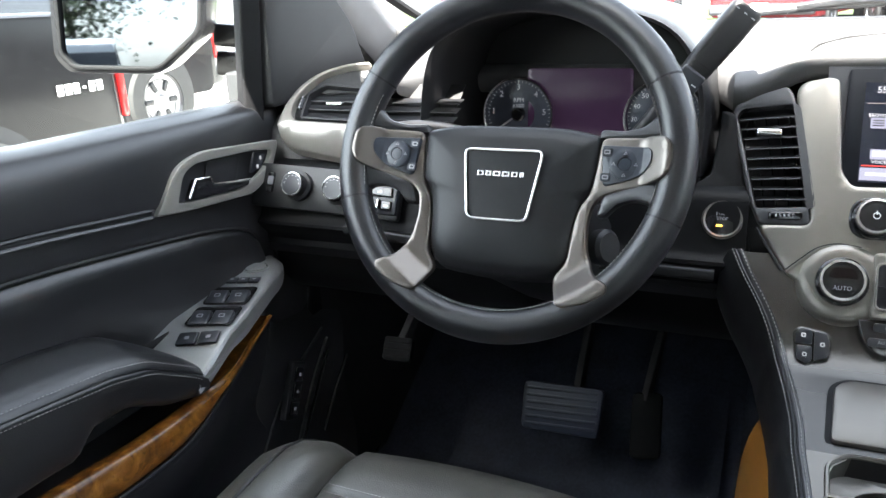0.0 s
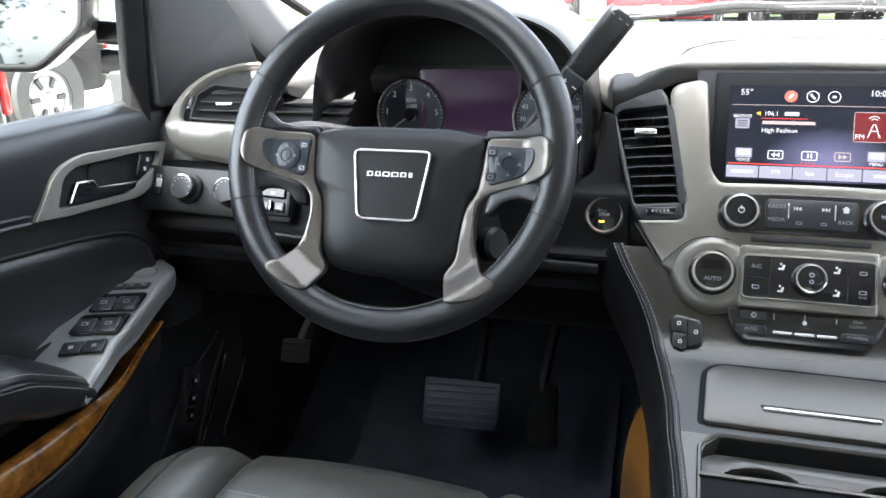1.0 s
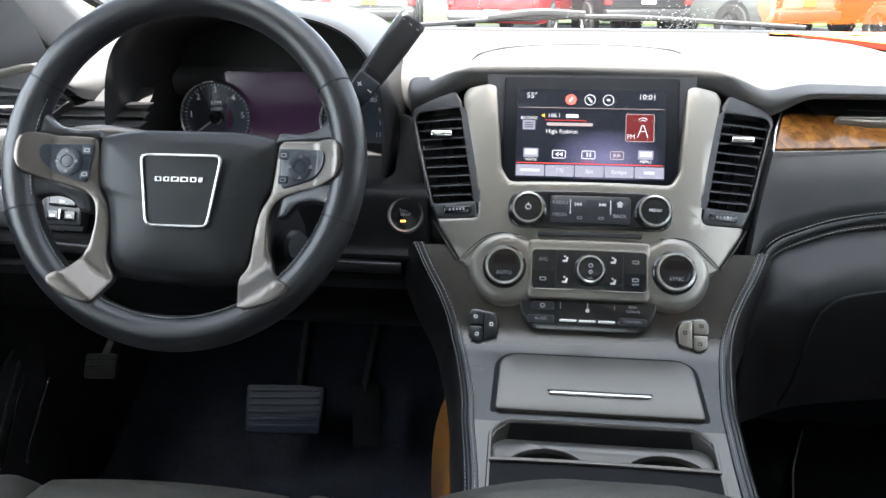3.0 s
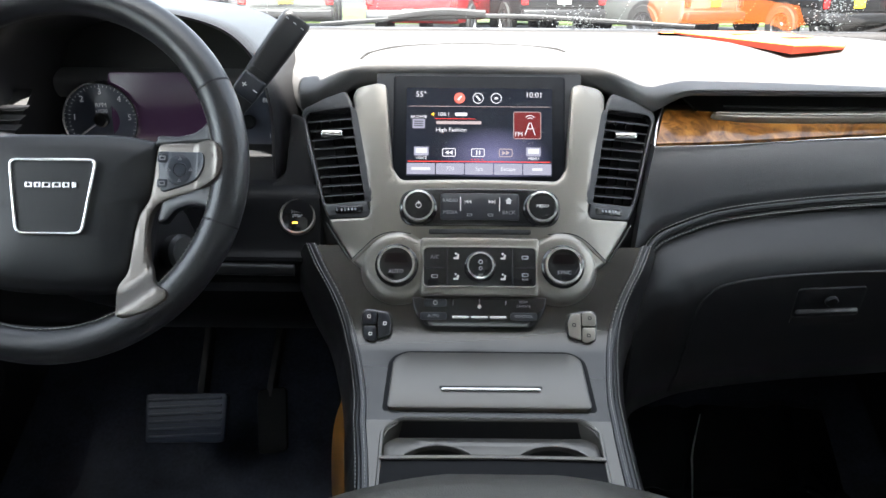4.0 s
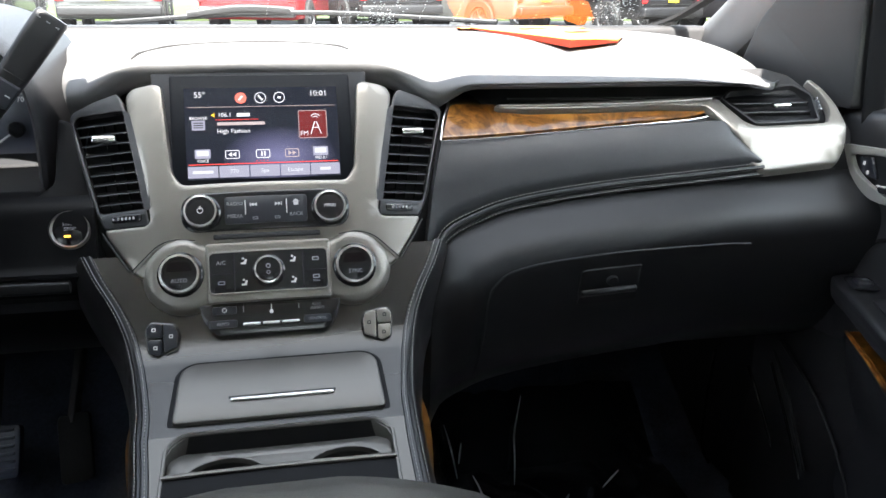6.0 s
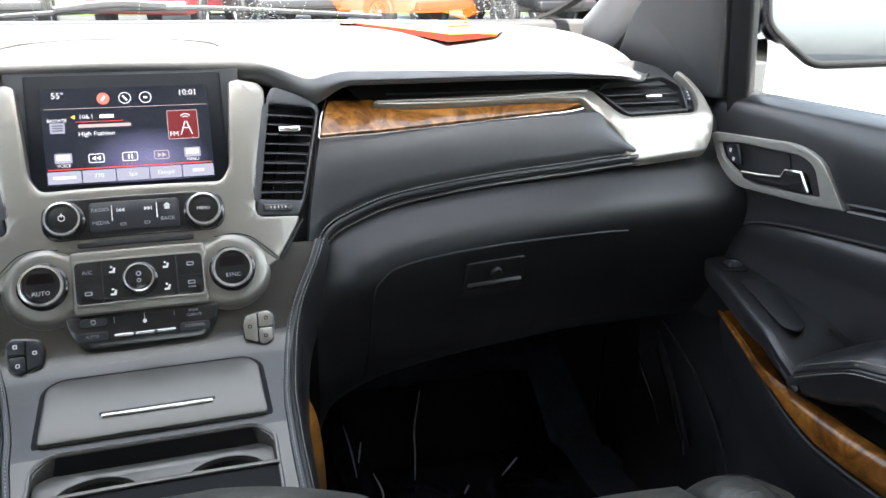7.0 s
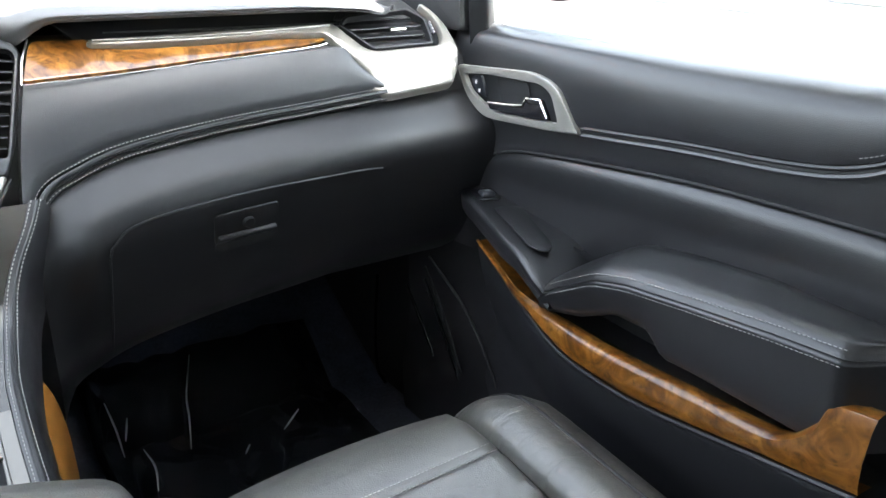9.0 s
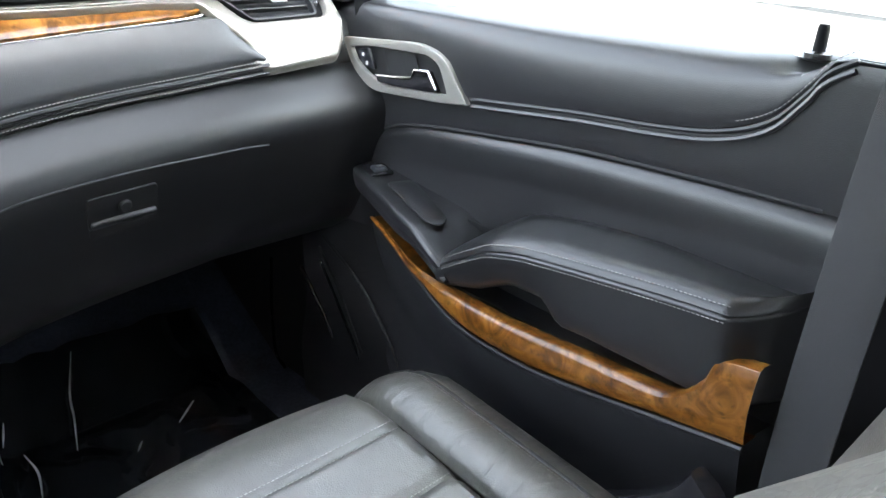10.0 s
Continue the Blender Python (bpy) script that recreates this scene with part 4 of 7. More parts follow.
SPK = [(0.098, 0.0565), (0.1566, 0.0565), (0.1695, 0.050), (0.1720, 0.027), (0.1650, 0.0150), (0.1400, 0.0070), (0.106, -0.0015), (0.0955, -0.0115), (0.0925, -0.0330), (0.0955, -0.0590), (0.107, -0.0835), (0.1245, -0.0915),
       (0.124, -0.0995), (0.1065, -0.1115), (0.0830, -0.1180), (0.0750, -0.1165), (0.0640, -0.0900), (0.0765, -0.0730), (0.0770, -0.0470), (0.0805, -0.0165), (0.0920, 0.0)]
for s in (1, -1):
    ref = (lambda o: [(s * x, y) for x, y in o])
    so = ref(rounded(SPK, 0.008, 3))

    def dish(c):
        r = math.hypot(c.x, c.y - 0.031)
        k = min(1, max(0, (r - 0.09) / 0.09))
        return WF @ Vector((c.x, c.y, c.z - 0.020 + 0.016 * k + 0.016 * min(1, max(0, (r - 0.142) / 0.022))))
    sp = part("spoke", plate(so, 0.010, 0.003, cut=0.005, f=dish), NICKEL, wheel, "satin silver spoke")
    po = ref(rounded([(0.099, 0.0485), (0.150, 0.0455), (0.151, 0.030), (0.140, 0.0165), (0.120, 0.0105), (0.104, 0.006)], [0.004, 0.008, 0.01, 0.01, 0.006, 0.006], 4))
    pad = part("button_pad", plate(po, 0.004, 0.0015, cut=0.02, f=lambda c: dish(c) + WF.to_3x3() @ Vector((0, 0, 0.0085))), SLATE, wheel)
    pm = WF @ pose(s * 0.1245, 0.0285, -0.0035)
    part("toggle_pad", turned([(0.0155, 0.0), (0.0150, 0.003), (0.012, 0.0042), (0.007, 0.0040), (0.0065, 0.0028), (0.006, 0.0036), (0, 0.0042)], pm, 28), SLATE, pad)
    for dx, dy in ((0, 0.0108), (0, -0.0108), (0.0108, 0), (-0.0108, 0)):
        part("arrow_mark", plate([(-0.0021, -0.0014), (0.0021, -0.0014), (0, 0.0019)], 0.0004, holes=[[(-0.0010, -0.0008), (0.0010, -0.0008), (0, 0.0008)]], f=pm @ pose(dx, dy, 0.0044)), MARKDIM, pad)
    for dx, dy in ((-s * 0.019, 0.0125), (-s * 0.0185, -0.0130)):
        kp0 = dish(Vector((s * 0.1245 + dx, 0.0285 + dy, 0.0))) + WF.to_3x3() @ Vector((0, 0, 0.0125))
        kf0 = fr(kp0, WF.col[0].xyz, WF.col[1].xyz)
        part("corner_key", plate(rrect(0.0105, 0.0085, 0.0024), 0.0012, 0.0004, f=kf0), SLATE, pad)
        part("key_mark", plate(rrect(0.0062, 0.0044, 0.0012), 0.0004, holes=[rrect(0.0040, 0.0022, 0.0005)], f=kf0 @ pose(0, 0, 0.0013)), MARKDIM, pad)
# arms under the hub that carry the lower rim
for s in (1, -1):
    for nm_, o_ in (("thumb_rest", [(0.092, 0.0545), (0.166, 0.055), (0.166, 0.092), (0.156, 0.086), (0.147, 0.073), (0.138, 0.0665), (0.120, 0.0635), (0.096, 0.066)]), ("rim_web", [(0.104, -0.0005), (0.140, 0.0085), (0.170, 0.020), (0.170, -0.030), (0.160, -0.022), (0.150, -0.009), (0.136, -0.0065), (0.120, -0.011), (0.109, -0.024), (0.099, -0.024)])):
        part(nm_, plate([(s * x, y) for x, y in rounded(o_, 0.004, 3)], 0.012, 0.004, cut=0.02, f=lambda c: WF @ Vector((c.x, c.y, c.z - 0.024 + 0.018 * min(1, max(0, (abs(c.x) - 0.09) / 0.07))))), WHEELL, wheel)
part("lower_bridge", sweep([WF @ Vector((x, -0.1335 + 1.6 * x * x, -0.004)) for x in np.linspace(-0.078, 0.078, 14)], rrect(0.014, 0.02, 0.006), up=WF.col[2].xyz), VINYL, wheel)
# column shroud
shr = []
for d, sx, sz in ((-0.035, 0.060, 0.052), (-0.06, 0.068, 0.058), (-0.12, 0.085, 0.07), (-0.26, 0.095, 0.08)):
    shr.append([WF @ Vector((sx * c, -0.03 + sz * s_ * 1.0, d)) for c, s_ in ring(1.0, 24)])
col = thing("steering_column", "black plastic steering column shroud", "steering column")
part("shroud", sheet(shr, closed=True, cap=True), PLASTIC, col)
part("ignition_boss", turned([(0.020, 0), (0.020, 0.012), (0.016, 0.016), (0, 0.016)], WF @ pose(0.088, -0.045, -0.10, 0, 60, 0)), PLASTIC, col)

# gear lever on the column
LV0, LV1 = Vector((-0.312, 0.876, 1.2775)), Vector((-0.211, 0.902, 1.411))
ax = (LV1 - LV0).normalized()
LF = fr(LV0, -ax.cross(Vector((0.0, 1, 0.25))), ax)
lever = thing("gear_lever", "black column gear lever with plus and minus rocker", "gear lever")
ln = (LV1 - LV0).length
prof = []
for v, w, d in ((-0.06, 0.022, 0.020), (0.02, 0.024, 0.022), (0.050, 0.026, 0.022), (0.066, 0.028, 0.024), (0.10, 0.0315, 0.027), (0.14, 0.0345, 0.028), (ln, 0.0345, 0.027), (ln + 0.004, 0.031, 0.023)):
    prof.append([LF @ Vector((x, v, z)) for x, z in rrect(w, d, 0.009, n=5)])
part("grip", sheet(prof, closed=True, cap=True), PLASTIC, lever)
part("grip_joint", sweep([LF @ Vector((0, v, 0)) for v in (0.0985, 0.1000)], rrect(0.0320, 0.0276, 0.009)), DARK, lever)
nf = fr(LF @ Vector((0, 0.085, 0.0)), LF.to_3x3() @ Vector((1, 0, 0)), LF.to_3x3() @ Vector((0, 1, 0)))
face = -1 if (LF.to_3x3() @ Vector((0, 0, 1))).y > 0 else 1
rk = part("rocker", block(0.029, 0.028, 0.008, 0.003, nf @ pose(-0.001, -0.008, face * 0.0125)), BUTTON, lever)
for dx, vert in ((-0.007, True), (0.007, False)):
    part("minus_mark", block(0.0055, 0.0012, 0.0006, 0, nf @ pose(dx, -0.008, face * 0.0167)), MARK, rk)
    if vert:
        part("plus_mark", block(0.0012, 0.0055, 0.0007, 0, nf @ pose(dx, -0.008, face * 0.0167)), MARK, rk)
for dx in (-0.010, 0.0, 0.010):
    part("cap_mark", block(0.004, 0.0012, 0.0005, 0, LF @ pose(dx, ln - 0.004, face * 0.0139)), MARKDIM, lever)
# turn signal stalk
stalk = thing("indicator_stalk", "black indicator stalk behind the wheel", "indicator stalk")
part("stalk", sweep(spline([(-0.49, 0.84, 1.262), (-0.545, 0.83, 1.276), (-0.590, 0.825, 1.278), (-0.64, 0.83, 1.266)], 5), ring(0.011, 14, 1.5), scales=list(np.linspace(1.3, 0.9, 16))), NICKEL, stalk, "satin grey stalk")

# ---- centre stack ----
stack = thing("centre_stack", "satin silver centre stack with audio and climate controls", "centre stack")


def mirror(o):
    return list(o) + [(-x, y) for x, y in reversed(o)]


HALF = [(0.0, -0.0575), (0.066, -0.0575), (0.085, -0.0615), (0.105, -0.0535), (0.124, -0.040), (0.134, -0.027), (0.147, -0.019), (0.176, 0.0265), (0.178, 0.0345), (0.1325, 0.0345), (0.1275, 0.042), (0.1500, 0.165), (0.153, 0.186),
        (0.147, 0.196), (0.121, 0.200), (0.1115, 0.196), (0.1025, 0.094), (0.092, 0.0775), (0.0, 0.0775)]
bo = rounded(mirror(HALF[1:-1]), 0.006, 3)
kp = rrect(0.186, 0.044, 0.0215, 0, 0.0435, 8)
bez = part("bezel", plate(bo, 0.024, 0.0035, cut=0.014, f=SP, base=-0.024), SILVER, stack, "satin silver bezel")
# crease line that sets off the climate dials
for s in (1, -1):
    cr = spline([(s * 0.147, -0.017), (s * 0.133, -0.004), (s * 0.118, 0.0085), (s * 0.100, 0.0135), (s * 0.078, 0.011)], 6)
    part("bezel_crease", sweep([SP(Vector((x, v, 0.0))) for x, v in cr], ring(0.0016, 6)), SILVER, bez)
    part("bezel_shadow_gap", sweep([SP(Vector((x + s * 0.001, v + 0.0022, 0.0002))) for x, v in cr], ring(0.0007, 5)), DARK, bez)
    dr = []
    for r_, h in ((0.045, -0.012), (0.0425, -0.002), (0.0385, 0.0018), (0.033, 0.0035), (0.028, 0.0038)):
        dr.append([SP(Vector((s * 0.0945 + r_ * c, -0.0245 + r_ * q, h))) for c, q in ring(1, 40)])
    part("dial_surround", sheet(dr, closed=True, cap=True), SILVER, bez)
part("dial_bridge", plate(rounded([(-0.068, -0.0585), (0.068, -0.0585), (0.068, 0.008), (-0.068, 0.008)], 0.006), 0.0075, 0.003, cut=0.02, f=SP, base=-0.002), SILVER, bez)
audio = part("audio_panel", plate(kp, 0.004, 0.0015, cut=0.02, f=SP), GLOSSBLK, stack)


def knob(name, x, v, r, h, parent, base=0.0, inner=GLOSSBLK):
    f = lambda c: SP(Vector((x, v, base))) + Vector((c.x, 0, 0)) + SV * c.y + SW * c.z
    k = part(name, turned([(r * 1.08, 0.0), (r * 1.06, h * 0.35), (r * 0.96, h * 0.45), (r * 0.94, h * 0.88), (r * 0.88, h), (r * 0.70, h)], f, 40), GLOSSBLK, parent)
    part("knob_ring", turned([(r * 0.94, h * 0.86), (r * 0.90, h + 0.0012), (r * 0.80, h + 0.0016), (r * 0.76, h - 0.0005)], f, 40), CHROME, k)
    part("knob_face", turned([(r * 0.78, h - 0.001), (r * 0.5, h + 0.0004), (0, h + 0.0008)], f, 40), inner, k)
    return k, (lambda dx, dy: fr(f(Vector((dx, dy, h + 0.0014))), (1, 0, 0), SV))


k, at = knob("volume_knob", -0.0700, 0.0425, 0.0195, 0.016, audio, 0.002)
part("power_mark", plate(ring(0.0034, 18), 0.0003, holes=[ring(0.0026, 18)], f=at(0, 0)), MARK, k)
part("power_mark", block(0.0009, 0.004, 0.0004, 0, at(0, 0.0030)), MARK, k)
k, at = knob("menu_knob", 0.0705, 0.0425, 0.0195, 0.016, audio, 0.002)
lettering("knob_text", "MENU", 0.0050, at(0, 0), MARK, k)
keys = part("audio_keys", plate(rrect(0.090, 0.031, 0.004, 0, 0.0435), 0.002, 0.0008, cut=0.03, f=lambda c: SP(Vector((c.x, c.y, c.z + 0.004)))), BUTTON, stack)
S_AT = lambda x, v, h: fr(SP(Vector((x, v, h))), (1, 0, 0), SV)
for x in (-0.0225, 0.0225):
    part("chrome_divider", block(0.0016, 0.017, 0.002, 0.0005, S_AT(x, 0.046, 0.0065)), CHROME, keys)
for x, v, t, s in ((-0.034, 0.0505, "RADIO", 0.0058), (-0.034, 0.0365, "MEDIA", 0.0058), (0.033, 0.0365, "BACK", 0.0058)):
    lettering("key_text", t, s, S_AT(x, v, 0.0062), MARKDIM, keys)


def tri(w, h, d=1):
    return [(-d * w, -h), (d * w, 0), (-d * w, h)]


for x0, d in ((-0.0115, -1), (0.0115, 1)):
    for q in (0, 1):
        part("skip_mark", plate(tri(0.0016, 0.0022, d), 0.0003, f=S_AT(x0 + d * 0.0034 * q, 0.0490, 0.0062)), MARK, keys)
    part("skip_mark", block(0.0008, 0.0044, 0.0003, 0, S_AT(x0 + d * 0.0056, 0.0490, 0.0063)), MARK, keys)
hm = S_AT(0.033, 0.0505, 0.0062)
part("home_mark", plate([(-0.0042, 0), (0.0042, 0), (0, 0.0036)], 0.0003, f=hm), MARK, keys)
part("home_mark", plate([(-0.0026, -0.0036), (0.0026, -0.0036), (0.0026, -0.0002), (-0.0026, -0.0002)], 0.0003, f=hm), MARK, keys)
for x in (-0.012, 0.012):
    part("small_mark", plate(rrect(0.006, 0.003, 0.0006, x, 0.0335), 0.0003, holes=[rrect(0.0045, 0.0016, 0.0003, x, 0.0335)], f=lambda c: SP(Vector((c.x, c.y, c.z + 0.0062)))), MARKDIM, keys)
part("disc_slot", plate(rrect(0.116, 0.0052, 0.0018, 0, 0.0140), 0.0045, 0.0005, cut=0.03, f=lambda c: SP(Vector((c.x, c.y, c.z + 0.0045)))), DARK, stack)
clim = part("climate_panel", plate(rrect(0.128, 0.046, 0.006, 0, -0.0265), 0.003, 0.001, cut=0.03, f=lambda c: SP(Vector((c.x, c.y, c.z + 0.0055)))), GLOSSBLK, stack)
part("panel_rim", plate(rrect(0.131, 0.048, 0.007, 0, -0.0265), 0.0035, 0.001, holes=[rrect(0.1265, 0.0435, 0.0055, 0, -0.0265)], cut=0.03, f=lambda c: SP(Vector((c.x, c.y, c.z + 0.0055)))), SILVER, clim)
for x in (-0.037, 0.037):
    part("key_gap", block(0.0012, 0.042, 0.0012, 0, S_AT(x, -0.0265, 0.0084)), DARK, clim)
for x in (-0.051, 0.051):
    part("key_gap", block(0.024, 0.0008, 0.0012, 0, S_AT(x, -0.0275, 0.0086)), DARK, clim)
lettering("key_text", "A/C", 0.0062, S_AT(-0.051, -0.0155, 0.0088), MARKDIM, clim)
for x, v in ((-0.051, -0.0375), (0.051, -0.0155), (0.051, -0.0355)):
    part("icon", plate(rrect(0.0075, 0.0042, 0.0014), 0.0003, holes=[rrect(0.0052, 0.0022, 0.0006)], f=S_AT(x, v, 0.0088)), MARKDIM, clim)
lettering("key_text", "REAR", 0.0032, S_AT(0.051, -0.0405, 0.0088), MARKDIM, clim)
for x in (-0.0265, 0.0265):
    for v in (-0.0150, -0.0385):
        g = S_AT(x, v, 0.0088)
        part("icon", block(0.0022, 0.0050, 0.0003, 0, g @ pose(0.0015, 0, 0, 0, 0, -18)), MARK, clim)
        part("icon", block(0.0055, 0.0020, 0.0003, 0, g @ pose(-0.0005, -0.0020, 0)), MARK, clim)
        part("icon", plate(ring(0.0012, 10), 0.0003, f=g @ pose(-0.0008, 0.0032, 0)), MARK, clim)
k, at = knob("fan_knob", 0.0, -0.0270, 0.0165, 0.014, clim, 0.0085)
for dy, rr_ in ((0.0035, 0.0026), (-0.0035, 0.0022)):
    part("icon", plate(ring(rr_, 14), 0.0003, holes=[ring(rr_ * 0.6, 14)], f=at(0, dy)), MARKDIM, k)
AMBERW = material("amber_window", (0.007, 0.004, 0.004), 0.25, vary=0.2, spec=0.3)
for x, t in ((-0.0945, "AUTO"), (0.0945, "SYNC")):
    k, at = knob("temperature_dial", x, -0.0245, 0.0232, 0.015, stack, 0.0028)
    part("dial_window", plate(rounded([(-0.014, 0.002), (0.014, 0.002), (0.010, 0.012), (-0.010, 0.012)], 0.003), 0.0006, f=at(0, 0) @ pose(0, 0, -0.0006)), AMBERW, k)
    lettering("dial_text", t, 0.0062, at(0, -0.0085), MARKDIM, k)

# centre vents
for s in (1, -1):
    vo = [(s * x, v) for x, v in rounded([(0.1275, 0.0550), (0.1825, 0.0530), (0.2125, 0.162), (0.2085, 0.1695), (0.1580, 0.1705), (0.1505, 0.166)], [0.004, 0.004, 0.006, 0.006, 0.006, 0.006], 3)]
    face_o = [(s * x, v) for x, v in rounded([(0.1270, 0.0345), (0.1785, 0.0345), (0.1920, 0.0650), (0.2190, 0.165), (0.2160, 0.1760), (0.1900, 0.1860), (0.1620, 0.1930), (0.1540, 0.180)], 0.005, 3)]
    f = lambda c: SP(Vector((c.x, c.y, c.z - 0.002)))
    vent = part("vent", plate(face_o, 0.014, 0.003, holes=[vo], cut=0.016, f=f, base=-0.012), PANEL, stack, "dark grey centre air vent")
    part("vent_well", plate(vo, 0.002, cut=0.02, f=f, base=-0.028), DARK, vent)
    part("vent_wall", sheet([[f(Vector((x, v, h))) for h in (-0.028, 0.001)] for x, v in vo + vo[:1]]), GLOSSBLK, vent)
    for i in range(9):
        v = 0.0650 + i * 0.0118
        x0 = interp(v, [0.055, 0.166], [0.1285, 0.1515])
        x1 = interp(v, [0.053, 0.162], [0.1815, 0.2115])
        part("slat", plate(rrect(x1 - x0, 0.013, 0.0008, s * (x0 + x1) / 2, 0), 0.0014, 0.0004, cut=0.02, f=lambda c: f(Vector((c.x, v, 0))) + SW * (c.y - 0.0075) + SV * (c.z - 0.45 * c.y)), PLASTIC, vent)
    for i in range(4):
        x0 = 0.147 + i * 0.0125
        part("guide_vane", plate([(0, 0.060), (0.0012, 0.060), (0.0212, 0.163), (0.020, 0.163)], 0.008, cut=0.03, f=lambda c: f(Vector((s * (x0 - 0.010 + c.x), c.y, c.z - 0.024)))), GLOSSBLK, vent)
    part("vent_tab", block(0.026, 0.0075, 0.010, 0.002, S_AT(s * 0.177, 0.1385, 0.001)), CHROME, vent)
    part("vent_wheel", plate(rrect(0.033, 0.0085, 0.003, s * 0.153, 0.0442), 0.004, 0.001, cut=0.02, f=f), GLOSSBLK, vent)
    for i in range(5):
        part("wheel_mark", block(0.0020, 0.0030, 0.0006, 0, S_AT(s * (0.145 + 0.0042 * i), 0.0442, 0.0022)), MARKDIM, vent)

# starter button on the driver's side of the stack
stb = thing("starter_button", "round black starter button in a silver ring", "button")
bf = fr((-0.217, 0.878, 1.184), (1, 0.05, 0), (0, 0.42, 0.9))
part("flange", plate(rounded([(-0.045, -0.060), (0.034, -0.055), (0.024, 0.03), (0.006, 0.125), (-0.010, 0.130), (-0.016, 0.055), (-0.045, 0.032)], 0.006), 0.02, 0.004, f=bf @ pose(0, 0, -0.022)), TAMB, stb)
part("ring", turned([(0.0225, -0.002), (0.0225, 0.006), (0.0205, 0.009), (0.0185, 0.007), (0.0182, 0)], bf, 40), SILVER, stb)
cap_ = part("cap", turned([(0.0182, 0.0), (0.0180, 0.005), (0.012, 0.0062), (0, 0.0064)], bf, 40), GLOSSBLK, stb)
for y, t in ((0.0060, "START"), (0.0005, "STOP"), ):
    lettering("button_text", t, 0.0052, bf @ pose(0, y, 0.0068), MARKDIM, cap_)
part("amber_light", block(0.0065, 0.0024, 0.0006, 0.0002, bf @ pose(-0.003, -0.0075, 0.0066)), material("amber_lamp", (0.8, 0.35, 0.05), 0.4, vary=0.02, emit=(1.0, 0.40, 0.05, 0.35)), cap_)

# ---- display ----
scr = thing("infotainment_display", "glossy touchscreen showing the radio page", "touchscreen")
SCF = fr((0, 0.9028, 1.2842), (1, 0, 0), (0, math.sin(radians(23.4)), math.cos(radians(23.4))))
part("screen_glass", plate(rrect(0.206, 0.134, 0.004, 0, 0.002), 0.004, 0.001, f=SCF @ pose(0, 0, -0.0052)), material("screen_border", (0.008, 0.009, 0.012), 0.5, vary=0.1, spec=0.12), scr)
part("recess", plate(rounded([(-0.118, -0.085), (0.118, -0.085), (0.124, 0.085), (-0.124, 0.085)], 0.008), 0.004, f=SCF @ pose(0, 0, -0.012)), material("recess_plastic", (0.016, 0.018, 0.024), 0.5, vary=0.1), scr)
GLOW = 0.16


def lit(name, c, k=1.0):
    m = bpy.data.materials.new(name)
    m.use_nodes = True
    b = m.node_tree.nodes["Principled BSDF"]
    b.inputs["Base Color"].default_value = (0.01, 0.01, 0.01, 1)
    b.inputs["Roughness"].default_value = 0.15
    b.inputs["Emission Color"].default_value = (*c, 1)
    b.inputs["Emission Strength"].default_value = GLOW * k
    return m


def screen_back():
    """Dark page with a blue-violet glow to its lower right."""
    m = lit("screen_page", (0, 0, 0))
    nt = m.node_tree
    tc = nt.nodes.new("ShaderNodeTexCoord")
    sub = nt.nodes.new("ShaderNodeVectorMath")
    sub.operation = "SUBTRACT"
    sub.inputs[1].default_value = (0.018, 0.89, 1.258)
    nt.links.new(tc.outputs["Object"], sub.inputs[0])
    mul = nt.nodes.new("ShaderNodeVectorMath")
    mul.operation = "MULTIPLY"
    mul.inputs[1].default_value = (15, 6, 30)
    nt.links.new(sub.outputs[0], mul.inputs[0])
    ln_ = nt.nodes.new("ShaderNodeVectorMath")
    ln_.operation = "LENGTH"
    nt.links.new(mul.outputs[0], ln_.inputs[0])
    r = nt.nodes.new("ShaderNodeValToRGB")
    r.color_ramp.elements[0].position, r.color_ramp.elements[0].color = 0.0, (0.13, 0.13, 0.24, 1)
    r.color_ramp.elements[1].position, r.color_ramp.elements[1].color = 1.0, (0.006, 0.008, 0.016, 1)
    nt.links.new(ln_.outputs["Value"], r.inputs["Fac"])
    nt.links.new(r.outputs["Color"], nt.nodes["Principled BSDF"].inputs["Emission Color"])
    return m


L_WHITE, L_RED, L_GREY, L_KEY, L_ORANGE = lit("lit_white", (0.9, 0.9, 0.95), 0.72), lit("lit_red", (0.75, 0.06, 0.05)), lit("lit_grey", (0.55, 0.45, 0.45), 0.7), lit("lit_key", (0.33, 0.33, 0.42), 0.8), lit("lit_orange", (0.9, 0.55, 0.05))
L_SQ = lit("lit_dark_red", (0.30, 0.03, 0.035), 0.42)
L_TXT = lit("lit_key_text", (0.85, 0.87, 0.95), 0.6)
page = part("page", plate(rrect(0.174, 0.1068, 0.001), 0.0006, f=SCF), screen_back(), scr, smooth=0)


def UI(px, py, h=0.0010):
    """Frame at a place on the page, in its own units of 258 across and 157 down."""
    return SCF @ pose((px - 129) / 258 * 0.174, (78.5 - py) / 157 * 0.1068, h)


def bar(name, px, py, w, h, mat, hole=0.0, r=0.0006, lift=0.0010):
    k = 0.174 / 258
    o = rrect(w * k, h * k, 0.0022 if hole else r)
    return part(name, plate(o, 0.0002, holes=[inset(o, hole * k)] if hole else (), f=UI(px, py, lift)), mat, page, smooth=0)


